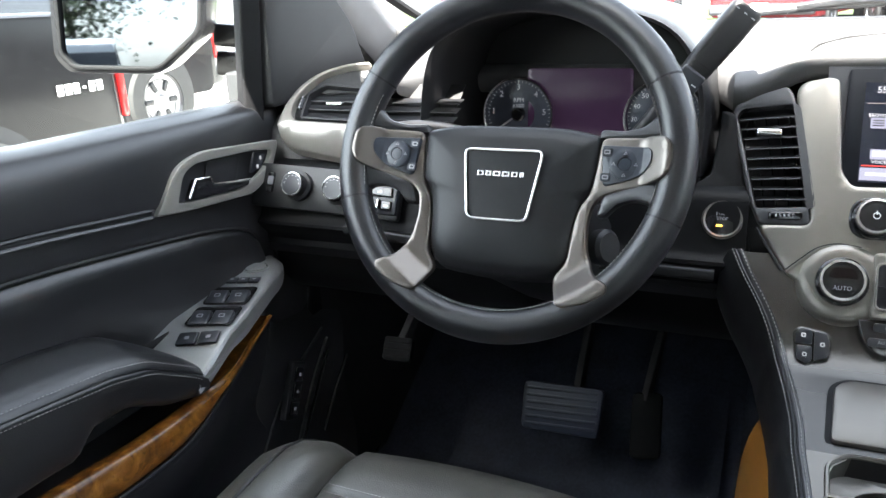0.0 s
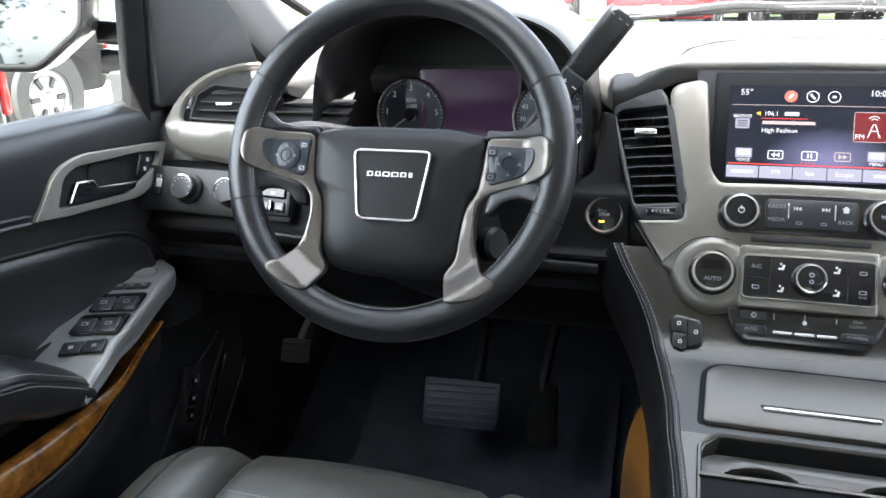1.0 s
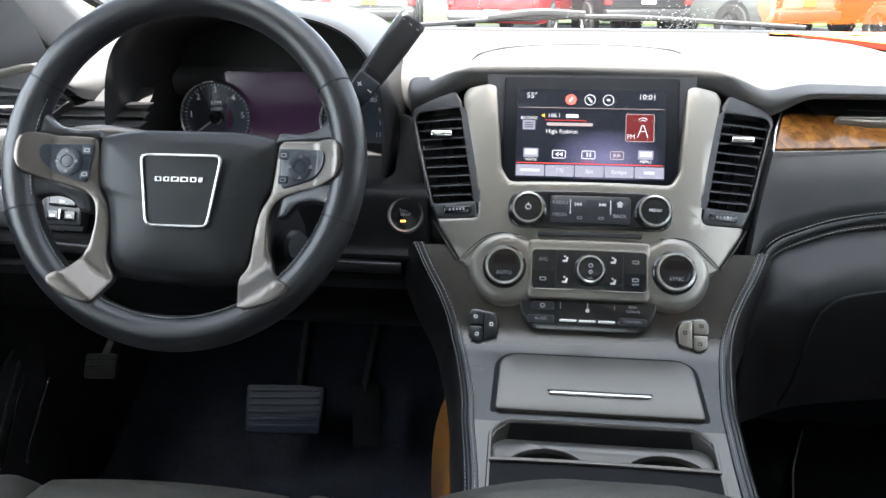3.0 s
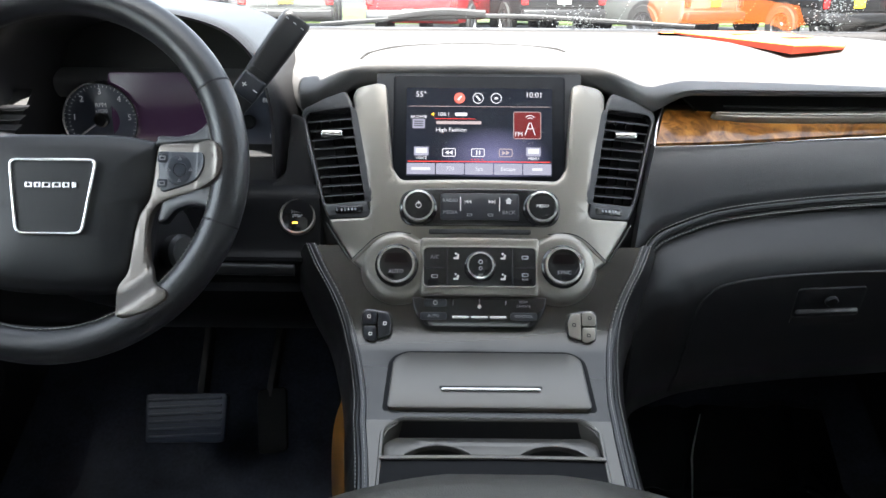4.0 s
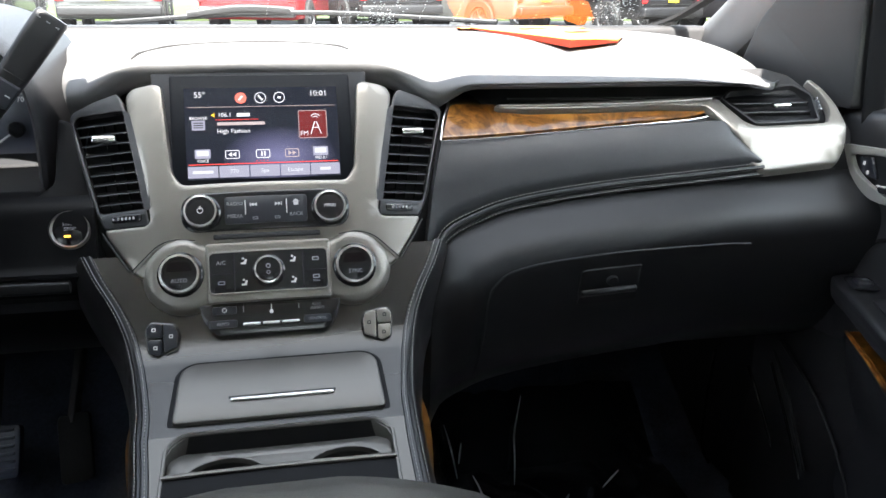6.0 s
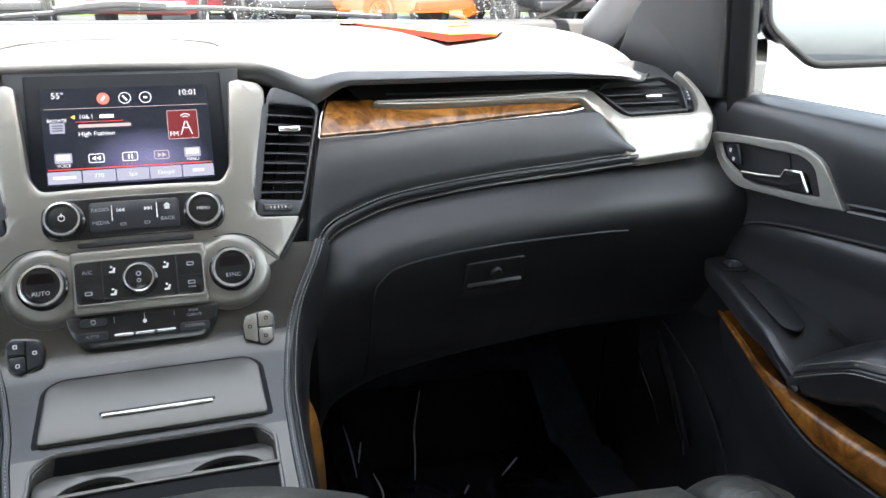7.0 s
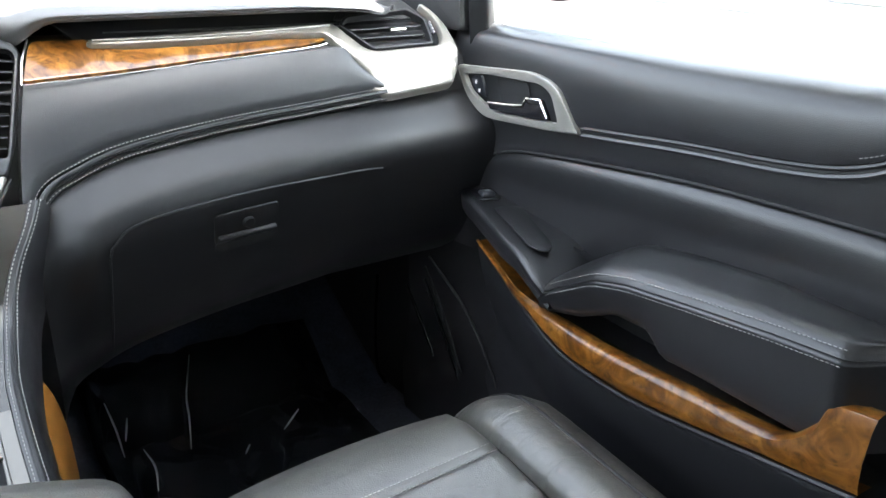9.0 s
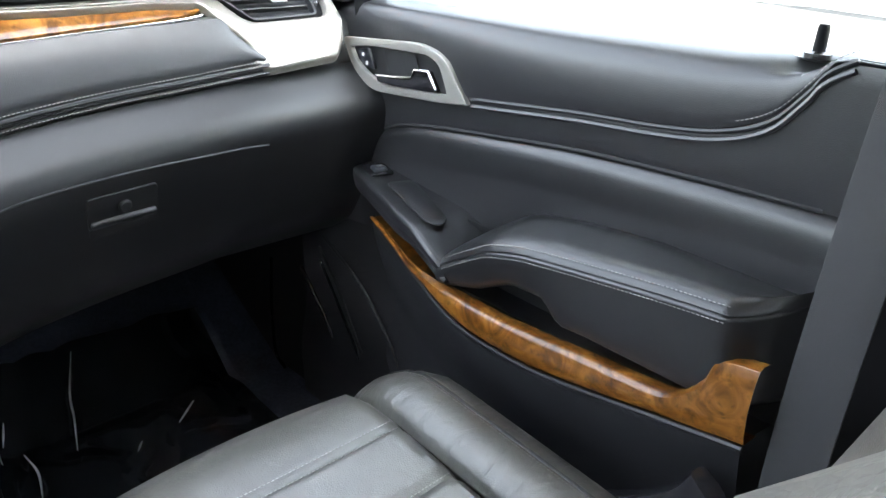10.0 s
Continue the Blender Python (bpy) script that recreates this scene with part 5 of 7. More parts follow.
lettering("temperature_text", "55°", 0.0095, UI(26, 12), L_WHITE, page)
lettering("clock_text", "10:01", 0.0095, UI(226, 12), L_WHITE, page)
part("icon", plate(ring(0.0066, 24), 0.0002, f=UI(94, 18)), lit("lit_coral", (0.8, 0.16, 0.12)), page, smooth=0)
for x in (127, 159):
    part("icon", plate(ring(0.0066, 24), 0.0002, holes=[ring(0.0056, 24)], f=UI(x, 18)), L_WHITE, page, smooth=0)
part("icon", block(0.0022, 0.0075, 0.0003, 0, UI(127, 18) @ pose(0, 0, 0, 0, 0, 40)), L_WHITE, page)
part("icon", block(0.0022, 0.0065, 0.0003, 0, UI(94, 18) @ pose(0, 0, 0.0004, 0, 0, -40)), L_WHITE, page)
bar("icon", 159, 18, 6, 4, L_WHITE)
bar("rule", 129, 33, 250, 0.8, L_GREY)
lettering("label_text", "BROWSE", 0.0050, UI(22, 52), L_WHITE, page)
bar("list_icon", 22, 64, 22, 17, L_KEY)
for y in (60, 64, 68):
    bar("list_line", 22, y, 16, 1.6, GLOSSBLK, lift=0.0013)
part("icon", plate(tri(0.0022, 0.0026, -1), 0.0002, f=UI(46, 47)), L_ORANGE, page, smooth=0)
lettering("station_text", "106.1", 0.0070, UI(66, 47), L_WHITE, page)
bar("station_bar", 97, 47, 22, 6, L_WHITE)
bar("red_rule", 86, 55, 72, 1.0, L_RED)
bar("title_bar", 93, 62, 80, 5.5, L_GREY)
lettering("song_text", "High Fashion", 0.0072, UI(52, 75), L_WHITE, page, align="LEFT")
bar("station_tile", 214, 66, 48, 48, L_SQ)
bar("tile_frame", 214, 66, 49, 49, L_GREY, hole=1.0, lift=0.0012)
lettering("band_text", "FM", 0.0078, UI(199, 82, 0.0013), L_WHITE, page)
for s in (1, -1):
    part("mast_icon", block(0.0011, 0.016, 0.0003, 0, UI(219 + s * 5, 72, 0.0014) @ pose(0, 0, 0, 0, 0, s * 19)), L_WHITE, page)
bar("mast_icon", 219, 72, 8, 1.4, L_WHITE, lift=0.0014)
for r_ in (0.0042, 0.0070):
    arc = [(r_ * math.sin(a), r_ * math.cos(a)) for a in np.linspace(-0.9, 0.9, 10)]
    part("wave_icon", plate(arc + [((r_ - 0.0009) * math.sin(a), (r_ - 0.0009) * math.cos(a)) for a in np.linspace(0.9, -0.9, 10)], 0.0002, f=UI(219, 58, 0.0014)), L_WHITE, page, smooth=0)
for x, dark in ((27, 0), (76, 1), (127, 1), (176, 2), (225, 0)):
    if dark == 0:
        bar("soft_icon", x, 113, 26, 16, L_KEY)
        bar("soft_icon", x, 112, 20, 9, L_TXT, lift=0.0013)
    else:
        bar("soft_icon", x, 115, 24, 15, L_WHITE if dark == 1 else L_GREY, hole=1.4)
for x in (72, 79):
    part("media_icon", plate(tri(0.0022, 0.0028, -1), 0.0002, f=UI(x, 115)), L_WHITE, page, smooth=0)
for x in (125, 130):
    bar("media_icon", x, 115, 2.4, 8, L_WHITE)
for x in (173, 180):
    part("media_icon", plate(tri(0.0022, 0.0028, 1), 0.0002, f=UI(x, 115)), L_GREY, page, smooth=0)
lettering("label_text", "VOICE", 0.0048, UI(27, 125), L_WHITE, page)
lettering("label_text", "MENU", 0.0048, UI(225, 125), L_WHITE, page)
for x in (116, 122, 128, 134):
    bar("dot", x, 127, 2, 2, L_RED)
bar("red_rule", 129, 131, 252, 1.6, L_RED)
for i, t in enumerate(("", "770", "Spa", "Escape", "")):
    x = 26.5 + i * 51.3
    bar("soft_key", x, 144, 49.5, 20, L_KEY, r=0.001)
    if t:
        lettering("key_text", t, 0.0066, UI(x, 144, 0.0014), L_TXT, page)
    else:
        bar("key_bar", x, 144, 34 if i == 0 else 18, 5, L_TXT, lift=0.0014)


# ---- centre console ----
cons = thing("centre_console", "graphite centre console with stitched leather sides and cup holders", "centre console")
CPROF = [(0.845, 1.160, 0.190), (0.828, 1.138, 0.178), (0.812, 1.115, 0.163), (0.799, 1.096, 0.153), (0.785, 1.080, 0.1465), (0.769, 1.0685, 0.1425), (0.752, 1.0612, 0.139), (0.70, 1.0450, 0.131), (0.665, 1.0345, 0.1295), (0.62, 1.0205, 0.129), (0.54, 0.996, 0.131), (0.40, 0.955, 0.135)]
cpr = spline(CPROF, 5)


def deck_y(y):
    ys = [p[0] for p in reversed(cpr)]
    return interp(y, ys, [p[1] for p in reversed(cpr)]), interp(y, ys, [p[2] for p in reversed(cpr)])


def deck_w(y, w, s):
    """Half width of the deck at y: the driver's edge draws in towards the rear."""
    return w if s > 0 else w - interp(y, [0.40, 0.54, 0.60, 0.66, 0.75, 0.845], [0.030, 0.026, 0.020, 0.012, 0.008, 0.0])


def deck_row(y, z, w, n=21):
    a, b = -deck_w(y, w, -1), w
    return [(a + (b - a) * (u + 1) / 2, y, z) for u in np.linspace(-1, 1, n)]


HOLE0, HOLE1, HW, HX = 0.667, 0.46, 0.108, 0.0075
rows = []
for y, z, w in cpr:
    if y < HOLE0:
        break
    rows.append(deck_row(y, z, w))
z0, w0 = deck_y(HOLE0)
rows.append(deck_row(HOLE0, z0, w0))
part("deck", sheet(rows, 0.006, (0, 0.3, -0.95)), DECK, cons, "brushed graphite console surface")
for s in (1, -1):
    rr = []
    for y in np.linspace(HOLE0 + 0.001, HOLE1, 16):
        z, w = deck_y(y)
        w = deck_w(y, w, s)
        hw = HW + s * HX - 0.020 * max(0, (y - 0.640) / 0.027) ** 2
        rr.append([(s * q, y, z) for q in np.linspace(hw, max(w, hw + 0.002), 4)])
    part("deck_rail", sheet(rr, 0.05, (0, 0, -1)), DECK_LIT, cons)
    # stitched leather border and flank
    fl, la, lb = [], [], []
    for y, z, w in cpr:
        w = deck_w(y, w, s)
        fl.append([(s * (w - 0.001), y, z - 0.004), (s * (w + 0.001), y, z + 0.002), (s * (w + 0.006), y, z + 0.003), (s * (w + 0.008), y, z + 0.0015), (s * (w + 0.010), y, z + 0.003), (s * (w + 0.016), y + 0.004, z - 0.001),
                   (s * (w + 0.021), y + 0.008, z - 0.012), (s * (w + 0.025), y + 0.014, z - 0.035), (s * (w + 0.027), y + 0.020, z - 0.062), (s * (w + 0.022), y + 0.024, z - 0.080), (s * (w + 0.012), y + 0.024, z - 0.088)])
        la.append((s * (w + 0.0035), y, z + 0.0030))
        lb.append((s * (w + 0.0125), y, z + 0.0025))
    part("leather_flank", sheet(fl), LEATHER, cons, "stitched grey-black leather side")
    seam(la, cons)
    seam(lb, cons)
    wd = []
    for y in np.linspace(0.765, 0.35, 14):
        z, w = deck_y(y)
        w = deck_w(y, w, s)
        wd.append([(s * (w + a), y + 0.02, z - b) for a, b in spline([(0.018, 0.068), (0.026, 0.082), (0.035, 0.112), (0.040, 0.16), (0.040, 0.23), (0.026, 0.25)], 3)])
    part("wood_side", sheet(wd, 0.004, (-s, 0, 0)), WOODSIDE, cons, "amber veneer side panel")
    lowc = [[(s * 0.140, y, 0.94), (s * 0.150, y, 0.80), (s * 0.165, y, 0.61)] for y in np.linspace(1.15, 0.1, 6)]
    part("lower_side", sheet(lowc, 0.004, (-s, 0, 0)), VINYL, cons)
    # dark gap line at the top of the flank where the stack meets the dash
    part("edge_gap", sweep([SP(Vector((s * x, v, 0.001))) + Vector((0, 0.0, 0)) for x, v in ((0.1805, 0.030), (0.1655, 0.006), (0.151, -0.0155))], ring(0.0013, 6)), DARK, cons)
# shifting lid
CS = math.atan(0.303)
CF = fr((0.0075, 0.716, 1.0500), (1, 0, 0), (0, math.cos(CS), math.sin(CS)))
lo = rounded([(-0.1055, -0.0385), (0.1055, -0.0385), (0.1025, 0.030), (0.090, 0.0395), (-0.090, 0.0395), (-0.1025, 0.030)], [0.006, 0.006, 0.008, 0.012, 0.012, 0.008], 4)
lid = part("bin_lid", plate(lo, 0.010, 0.0025, f=CF @ pose(0, 0, -0.0032, 3)), DECK_LIT, cons, "graphite bin lid with slim chrome pull")
part("lid_gap", plate(inset(lo, -0.0050), 0.0040, f=CF @ pose(0, 0, -0.0020, 3)), TAMB, cons)
part("lid_pull", block(0.104, 0.0048, 0.004, 0.0018, CF @ pose(0.002, -0.0155, 0.0070)), CHROME, lid)
part("pull_recess", block(0.108, 0.0040, 0.002, 0.001, CF @ pose(0.002, -0.0118, 0.0058)), DARK, lid)
# seat heater switches
for s in (1, -1):
    hf = fr((s * 0.1165, 0.7865, 1.0830), (1, 0, 0), (0, 0.62, 0.78))
    ho = [(s * x, y) for x, y in rounded([(-0.017, -0.012), (0.004, -0.0215), (0.015, -0.016), (0.0185, 0.014), (0.012, 0.0205), (-0.014, 0.0165), (-0.0185, 0.006)], 0.004, 4)]
    hb = part("seat_switch", plate(ho, 0.006, 0.0015, f=hf @ pose(0, 0, -0.002)), GLOSSBLK, cons, "three-key seat heating switch")
    mat = BUTTON if s < 0 else SILVER
    for o in ([(-0.0155, -0.0105), (-0.0025, -0.0155), (-0.0015, 0.0155), (-0.0125, 0.0140), (-0.0165, 0.005)], [(0.0, 0.0012), (0.0150, 0.0012), (0.0158, 0.0125), (0.0108, 0.0178), (0.0, 0.0162)], [(0.0, -0.0010), (0.0145, -0.0010), (0.0132, -0.0145), (0.004, -0.0188), (-0.001, -0.016)]):
        ky = part("key", plate([(s * x, y) for x, y in rounded(o, 0.002, 3)], 0.0030, 0.0008, f=hf @ pose(0, 0, 0.004)), mat, hb)
        mxx = s * sum(p[0] for p in o) / len(o)
        mxy = sum(p[1] for p in o) / len(o)
        part("key_mark", plate(rrect(0.0042, 0.0042, 0.0012, mxx, mxy), 0.0004, holes=[rrect(0.0022, 0.0022, 0.0006, mxx, mxy)], f=hf @ pose(0, 0, 0.0071)), MARK if s < 0 else PLASTIC, ky)
# rear climate panel under the dials
RSP = lambda c: S0 + Vector((c.x, 0, 0)) + SV * c.y + SW * (c.z + 0.0125)
ro = rounded([(-0.0605, -0.094), (0.0605, -0.094), (0.0725, -0.078), (0.0770, -0.060), (-0.0770, -0.060), (-0.0725, -0.078)], [0.008, 0.008, 0.006, 0.002, 0.002, 0.006], 4)
rear = part("rear_climate_panel", plate(ro, 0.008, 0.0015, f=RSP, base=-0.004), GLOSSBLK, cons)
R_AT = lambda x, v, h: fr(RSP(Vector((x, v, h))), (1, 0, 0), SV)
for x, v, w, h in ((-0.050, -0.0665, 0.026, 0.0085), (-0.052, -0.0815, 0.030, 0.0085), (0.050, -0.0815, 0.030, 0.0085)):
    part("key", plate(rrect(w, h, 0.003, x, v), 0.003, 0.001, f=RSP, base=0.003), BUTTON, rear)
for i in range(3):
    part("slider_bar", block(0.0195, 0.0042, 0.004, 0.0015, R_AT(-0.0215 + 0.0212 * i, -0.0830, 0.006)), CHROME, rear)
for x, v, t, s_ in ((-0.052, -0.0815, "AUTO", 0.0048), (0.050, -0.0650, "REAR", 0.0042), (0.050, -0.0698, "CLIMATE", 0.0040), (0.050, -0.0815, "CONTROL", 0.0042)):
    lettering("panel_text", t, s_, R_AT(x, v, 0.0062 if v < -0.075 else 0.0043), MARKDIM, rear)
part("icon", plate(ring(0.0026, 14), 0.0003, holes=[ring(0.0019, 14)], f=R_AT(-0.050, -0.0665, 0.0062)), MARK, rear)
for x, h in ((-0.030, 0.007), (0.000, 0.008), (0.030, 0.005)):
    part("tick", block(0.0010, h, 0.0004, 0, R_AT(x, -0.0660, 0.0043)), MARKDIM, rear)
part("thermo_icon", plate(ring(0.0022, 12), 0.0004, f=R_AT(0.0, -0.0705, 0.0043)), MARK, rear)
# cup bin, holders and tambour
zt, _ = deck_y(0.64)
tub = []
for h, k in ((0.002, 1.0), (-0.012, 0.985), (-0.055, 0.95)):
    o = [(x + HX, y) for x, y in rounded([(-HW, HOLE1), (HW, HOLE1), (HW, HOLE0 - 0.012), (HW - 0.016, HOLE0), (-HW + 0.016, HOLE0), (-HW, HOLE0 - 0.012)], 0.008, 4)]
    tub.append([(HX + (x - HX) * k, 0.56 + (y - 0.56) * k, deck_y(min(0.667, max(0.47, y)))[0] + h - 0.002) for x, y in o])
part("cup_bin", sheet(tub, closed=True), PLASTIC, cons, "dark cup holder bin")
part("bin_floor", block(0.222, 0.20, 0.004, 0, pose(0, 0.562, 0.955, 14)), DARK, cons)
brim = part("bin_rim", sweep([Vector((x, y, deck_y(min(0.667, max(0.47, y)))[0] + 0.001)) for x, y in o], ring(0.0022, 6), closed=True), DECK_LIT, cons)
holes = [[(x0_ + 0.039 * c, 0.613 + 0.037 * q) for c, q in ring(1, 28)] for x0_ in (-0.046, 0.068)]
shelf_o = [(x + HX, y) for x, y in rounded([(-0.106, 0.50), (0.106, 0.50), (0.106, 0.648), (0.092, 0.659), (-0.092, 0.659), (-0.106, 0.648)], 0.006, 3)]
part("cup_shelf", plate(shelf_o, 0.006, 0.001, holes=holes, f=lambda c: Vector((c.x, c.y, 1.0045 + 0.12 * (c.y - 0.60) + 0.005 * math.cos((c.x - 0.007) * 27) ** 2 + c.z))), DECK_LIT, cons)
for h in holes:
    part("cup_well", sheet([[(x, y, 1.006 + 0.12 * (y - 0.60)) for x, y in h], [(x, y, 0.945) for x, y in h]], closed=True, cap=False), DARK, cons)
tm = []
for y in np.linspace(0.6165, 0.45, 12):
    z, w = deck_y(y)
    tm.append([(x + HX, y, z + 0.0045 - 0.6 * (x / 0.125) ** 2 * 0.004) for x in np.linspace(-0.108, 0.108, 9)])
part("tambour", sheet(tm, 0.012, (0, 0, -1)), TAMB, cons, "dark sliding cup holder cover")
part("tambour_lip", sweep([(x + HX, 0.6175, deck_y(0.6175)[0] + 0.0055 - 0.002 * (x / 0.125) ** 2) for x in np.linspace(-0.108, 0.108, 16)], rrect(0.005, 0.0030, 0.0012)), SILVER, cons)
part("tambour_pull", block(0.10, 0.002, 0.002, 0.0008, pose(0.03, 0.588, deck_y(0.588)[0] + 0.0055, 17)), CHROME, cons)
# armrest
arm = thing("console_armrest", "padded grey-black leather console armrest", "armrest", at=(0, 0.3, 0.9))
ar = []
for y, w, zt, rr_ in ((0.556, 0.150, 1.010, 0.004), (0.566, 0.164, 1.030, 0.012), (0.562, 0.172, 1.046, 0.018), (0.548, 0.178, 1.058, 0.022), (0.52, 0.181, 1.066, 0.024), (0.45, 0.182, 1.072, 0.024), (0.25, 0.182, 1.074, 0.024), (0.02, 0.182, 1.07, 0.024)):
    o = rounded([(0.010 - w, 0.93), (0.010 + w, 0.93), (0.010 + w, zt - 0.006), (0.010 + w * 0.5, zt), (0.010 - w * 0.5, zt), (0.010 - w, zt - 0.006)], [0.004, 0.004, rr_, 0.05, 0.05, rr_], 6)
    ar.append([(x, y - 0.05 * ((x - 0.01) / 0.18) ** 2, z) for x, z in o])
part("cushion", sheet(ar, closed=True, cap=True), SEATL, arm)
part("base", block(0.30, 0.60, 0.32, 0.01, pose(0.0, 0.24, 0.775)), VINYL, arm)


# ---- doors ----
def door(s, name, label):
    f = side(s)
    d = thing(name, label, "car door", "front doors")
    ys = np.linspace(1.02, 0.17, 66)
    zs_sill = lambda y: interp(y, [0.25, 0.35, 0.55, 0.92], [1.327, 1.316, 1.308, 1.303])
    GR = spline([(0.20, 1.345), (0.248, 1.318), (0.264, 1.296), (0.290, 1.266), (0.333, 1.2475), (0.396, 1.2370), (0.498, 1.2285), (0.600, 1.2170), (0.676, 1.2080), (0.80, 1.190), (1.05, 1.17)], 5)
    zg = lambda y: interp(y, [p[0] for p in GR], [p[1] for p in GR])
    BL = spline([(0.20, 1.198), (0.229, 1.197), (0.356, 1.192), (0.491, 1.184), (0.617, 1.170), (0.752, 1.152), (0.824, 1.134), (0.858, 1.106), (0.875, 1.07), (1.05, 1.02)], 5)
    zb = lambda y: interp(y, [p[0] for p in BL], [p[1] for p in BL])
    up, mid, lowp = [], [], []
    for y in ys:
        a, b, c = zs_sill(y), zg(y), zb(y)
        b = min(b, a - 0.006)
        up.append([f(Vector((x, y, z))) for x, z in spline([(0.850, a - 0.020), (0.842, a - 0.003), (0.826, a), (0.808, a - 0.006), (0.797, a - 0.016), (0.790, a - (a - b) * 0.45), (0.787, b + 0.004), (0.792, b)], 3)])
        mid.append([f(Vector((x, y, z))) for x, z in spline([(0.793, b + 0.001), (0.789, b - 0.004), (0.788, b - (b - c) * 0.4), (0.787, c + 0.006), (0.793, c)], 3)])
        lowp.append([f(Vector((x, y, z))) for x, z in spline([(0.795, c + 0.001), (0.786, c - 0.006), (0.780, c - 0.02), (0.778, c - 0.06), (0.788, c - 0.12), (0.795, 0.985), (0.780, 0.965), (0.765, 0.90), (0.770, 0.80), (0.755, 0.70), (0.76, 0.60)], 3)])
    part("upper_panel", sheet(up, 0.01, (s, 0, 0)), LEATHER, d)
    part("middle_panel", sheet(mid, 0.01, (s, 0, 0)), LEATHER, d)
    part("lower_panel", sheet(lowp, 0.01, (s, 0, 0)), LEATHER, d)
    gl_ = [(y, z) for y, z in GR if 0.225 < y < 0.672]
    part("piping", sweep([f(Vector((0.7875, y, z - 0.003))) for y, z in gl_], ring(0.0026, 6)), PLASTIC, d)
    part("piping", sweep([f(Vector((0.7865, y, z - 0.0115))) for y, z in gl_], ring(0.0028, 6)), LEATHER, d)
    seam([f(Vector((0.7850, y, z + 0.006))) for y, z in gl_ if y < 0.33], d)
    bl_ = [(y, z) for y, z in BL if 0.222 < y < 0.865]
    part("shadow_gap", sweep([f(Vector((0.7895, y, z + 0.001))) for y, z in bl_], ring(0.0028, 6)), DARK, d)
    # handle
    hm_ = fr((0.789, 0, 0), (0, -1, 0), (0, 0, 1))
    to = lambda pts: [(-y, z) for y, z in pts]
    def put(c):
        p = hm_ @ c
        k = max(0, (p.y - 0.70) / 0.2)
        p.x -= 0.012 * k
        return f(p)
    ho = rounded(to([(0.905, 1.249), (0.749, 1.262), (0.708, 1.252), (0.662, 1.199), (0.711, 1.1925), (0.846, 1.184), (0.884, 1.209)]), [0.008, 0.03, 0.02, 0.003, 0.01, 0.02, 0.02], 5)
    hi = rounded(to([(0.888, 1.238), (0.848, 1.2445), (0.738, 1.249), (0.716, 1.240), (0.700, 1.205), (0.815, 1.1955), (0.852, 1.2065), (0.876, 1.219)]), [0.006, 0.01, 0.01, 0.01, 0.006, 0.01, 0.012, 0.01], 4)
    hb = part("handle_bezel", plate(ho, 0.007, 0.002, holes=[hi], cut=0.03, f=put), PALE, d, "satin silver handle surround")
    part("handle_cup", plate(inset(hi, -0.002), 0.002, cut=0.03, f=put, base=-0.006), PLASTIC, d)
    # deep black plate stands in for the shade within the cup
    part("cup_shade", plate(rounded(to([(0.826, 1.242), (0.765, 1.246), (0.755, 1.214), (0.812, 1.208)]), 0.006), 0.002, f=put, base=-0.002), DARK, d)
    lv = part("door_lever", mapped(plate(rounded(to([(0.834, 1.2065), (0.764, 1.2155), (0.758, 1.226), (0.732, 1.229), (0.716, 1.205), (0.742, 1.202), (0.83, 1.1985)]), [0.004, 0.006, 0.003, 0.003, 0.003, 0.004, 0.004], 3), 0.007, 0.002, base=0.001), put), GLOSSBLK, d)
    part("lever_edge", sweep([put(Vector((-y, z, 0.0075))) for y, z in ((0.833, 1.2070), (0.800, 1.2105), (0.764, 1.2160), (0.758, 1.2265), (0.733, 1.2290), (0.718, 1.2080))], ring(0.0021, 6)), CHROME, lv)
    lk = part("lock_switch", plate(rounded(to([(0.878, 1.236), (0.856, 1.240), (0.842, 1.212), (0.868, 1.216)]), 0.004), 0.004, 0.001, f=put, base=-0.002), BUTTON, d)
    for y, z in ((0.866, 1.230), (0.858, 1.219)):
        part("lock_mark", plate(rrect(0.004, 0.005, 0.001, -y, z), 0.0006, f=put, base=0.0022), MARK, lk)
    # armrest pad
    apad = []
    for y in np.concatenate([np.linspace(0.606, 0.262, 34), 0.208 + 0.050 * np.linspace(1.0, 0, 14) ** 2]):
        zt_ = interp(y, [0.212, 0.314, 0.407, 0.481, 0.529, 0.590, 0.632, 0.655], [1.131, 1.122, 1.111, 1.101, 1.088, 1.052, 1.018, 1.000])
        bot = interp(y, [0.21, 0.40, 0.435, 0.457, 0.506, 0.557, 0.60, 0.655], [1.02, 1.02, 1.018, 1.040, 1.038, 1.012, 1.0, 0.985])
        xin = interp(y, [0.212, 0.25, 0.55, 0.655], [0.715, 0.697, 0.692, 0.686]) 
        rz = interp(y, [0.48, 0.60], [1.0, 0.15])
        zk = interp(y, [0.212, 0.29, 0.364, 0.455, 0.527, 0.577, 0.633], [1.119, 1.120, 1.121, 1.113, 1.101, 1.069, 1.027])
        kx = math.sqrt(max(0.0, 1 - (1 - min(1.0, (y - 0.208) / 0.046)) ** 2))
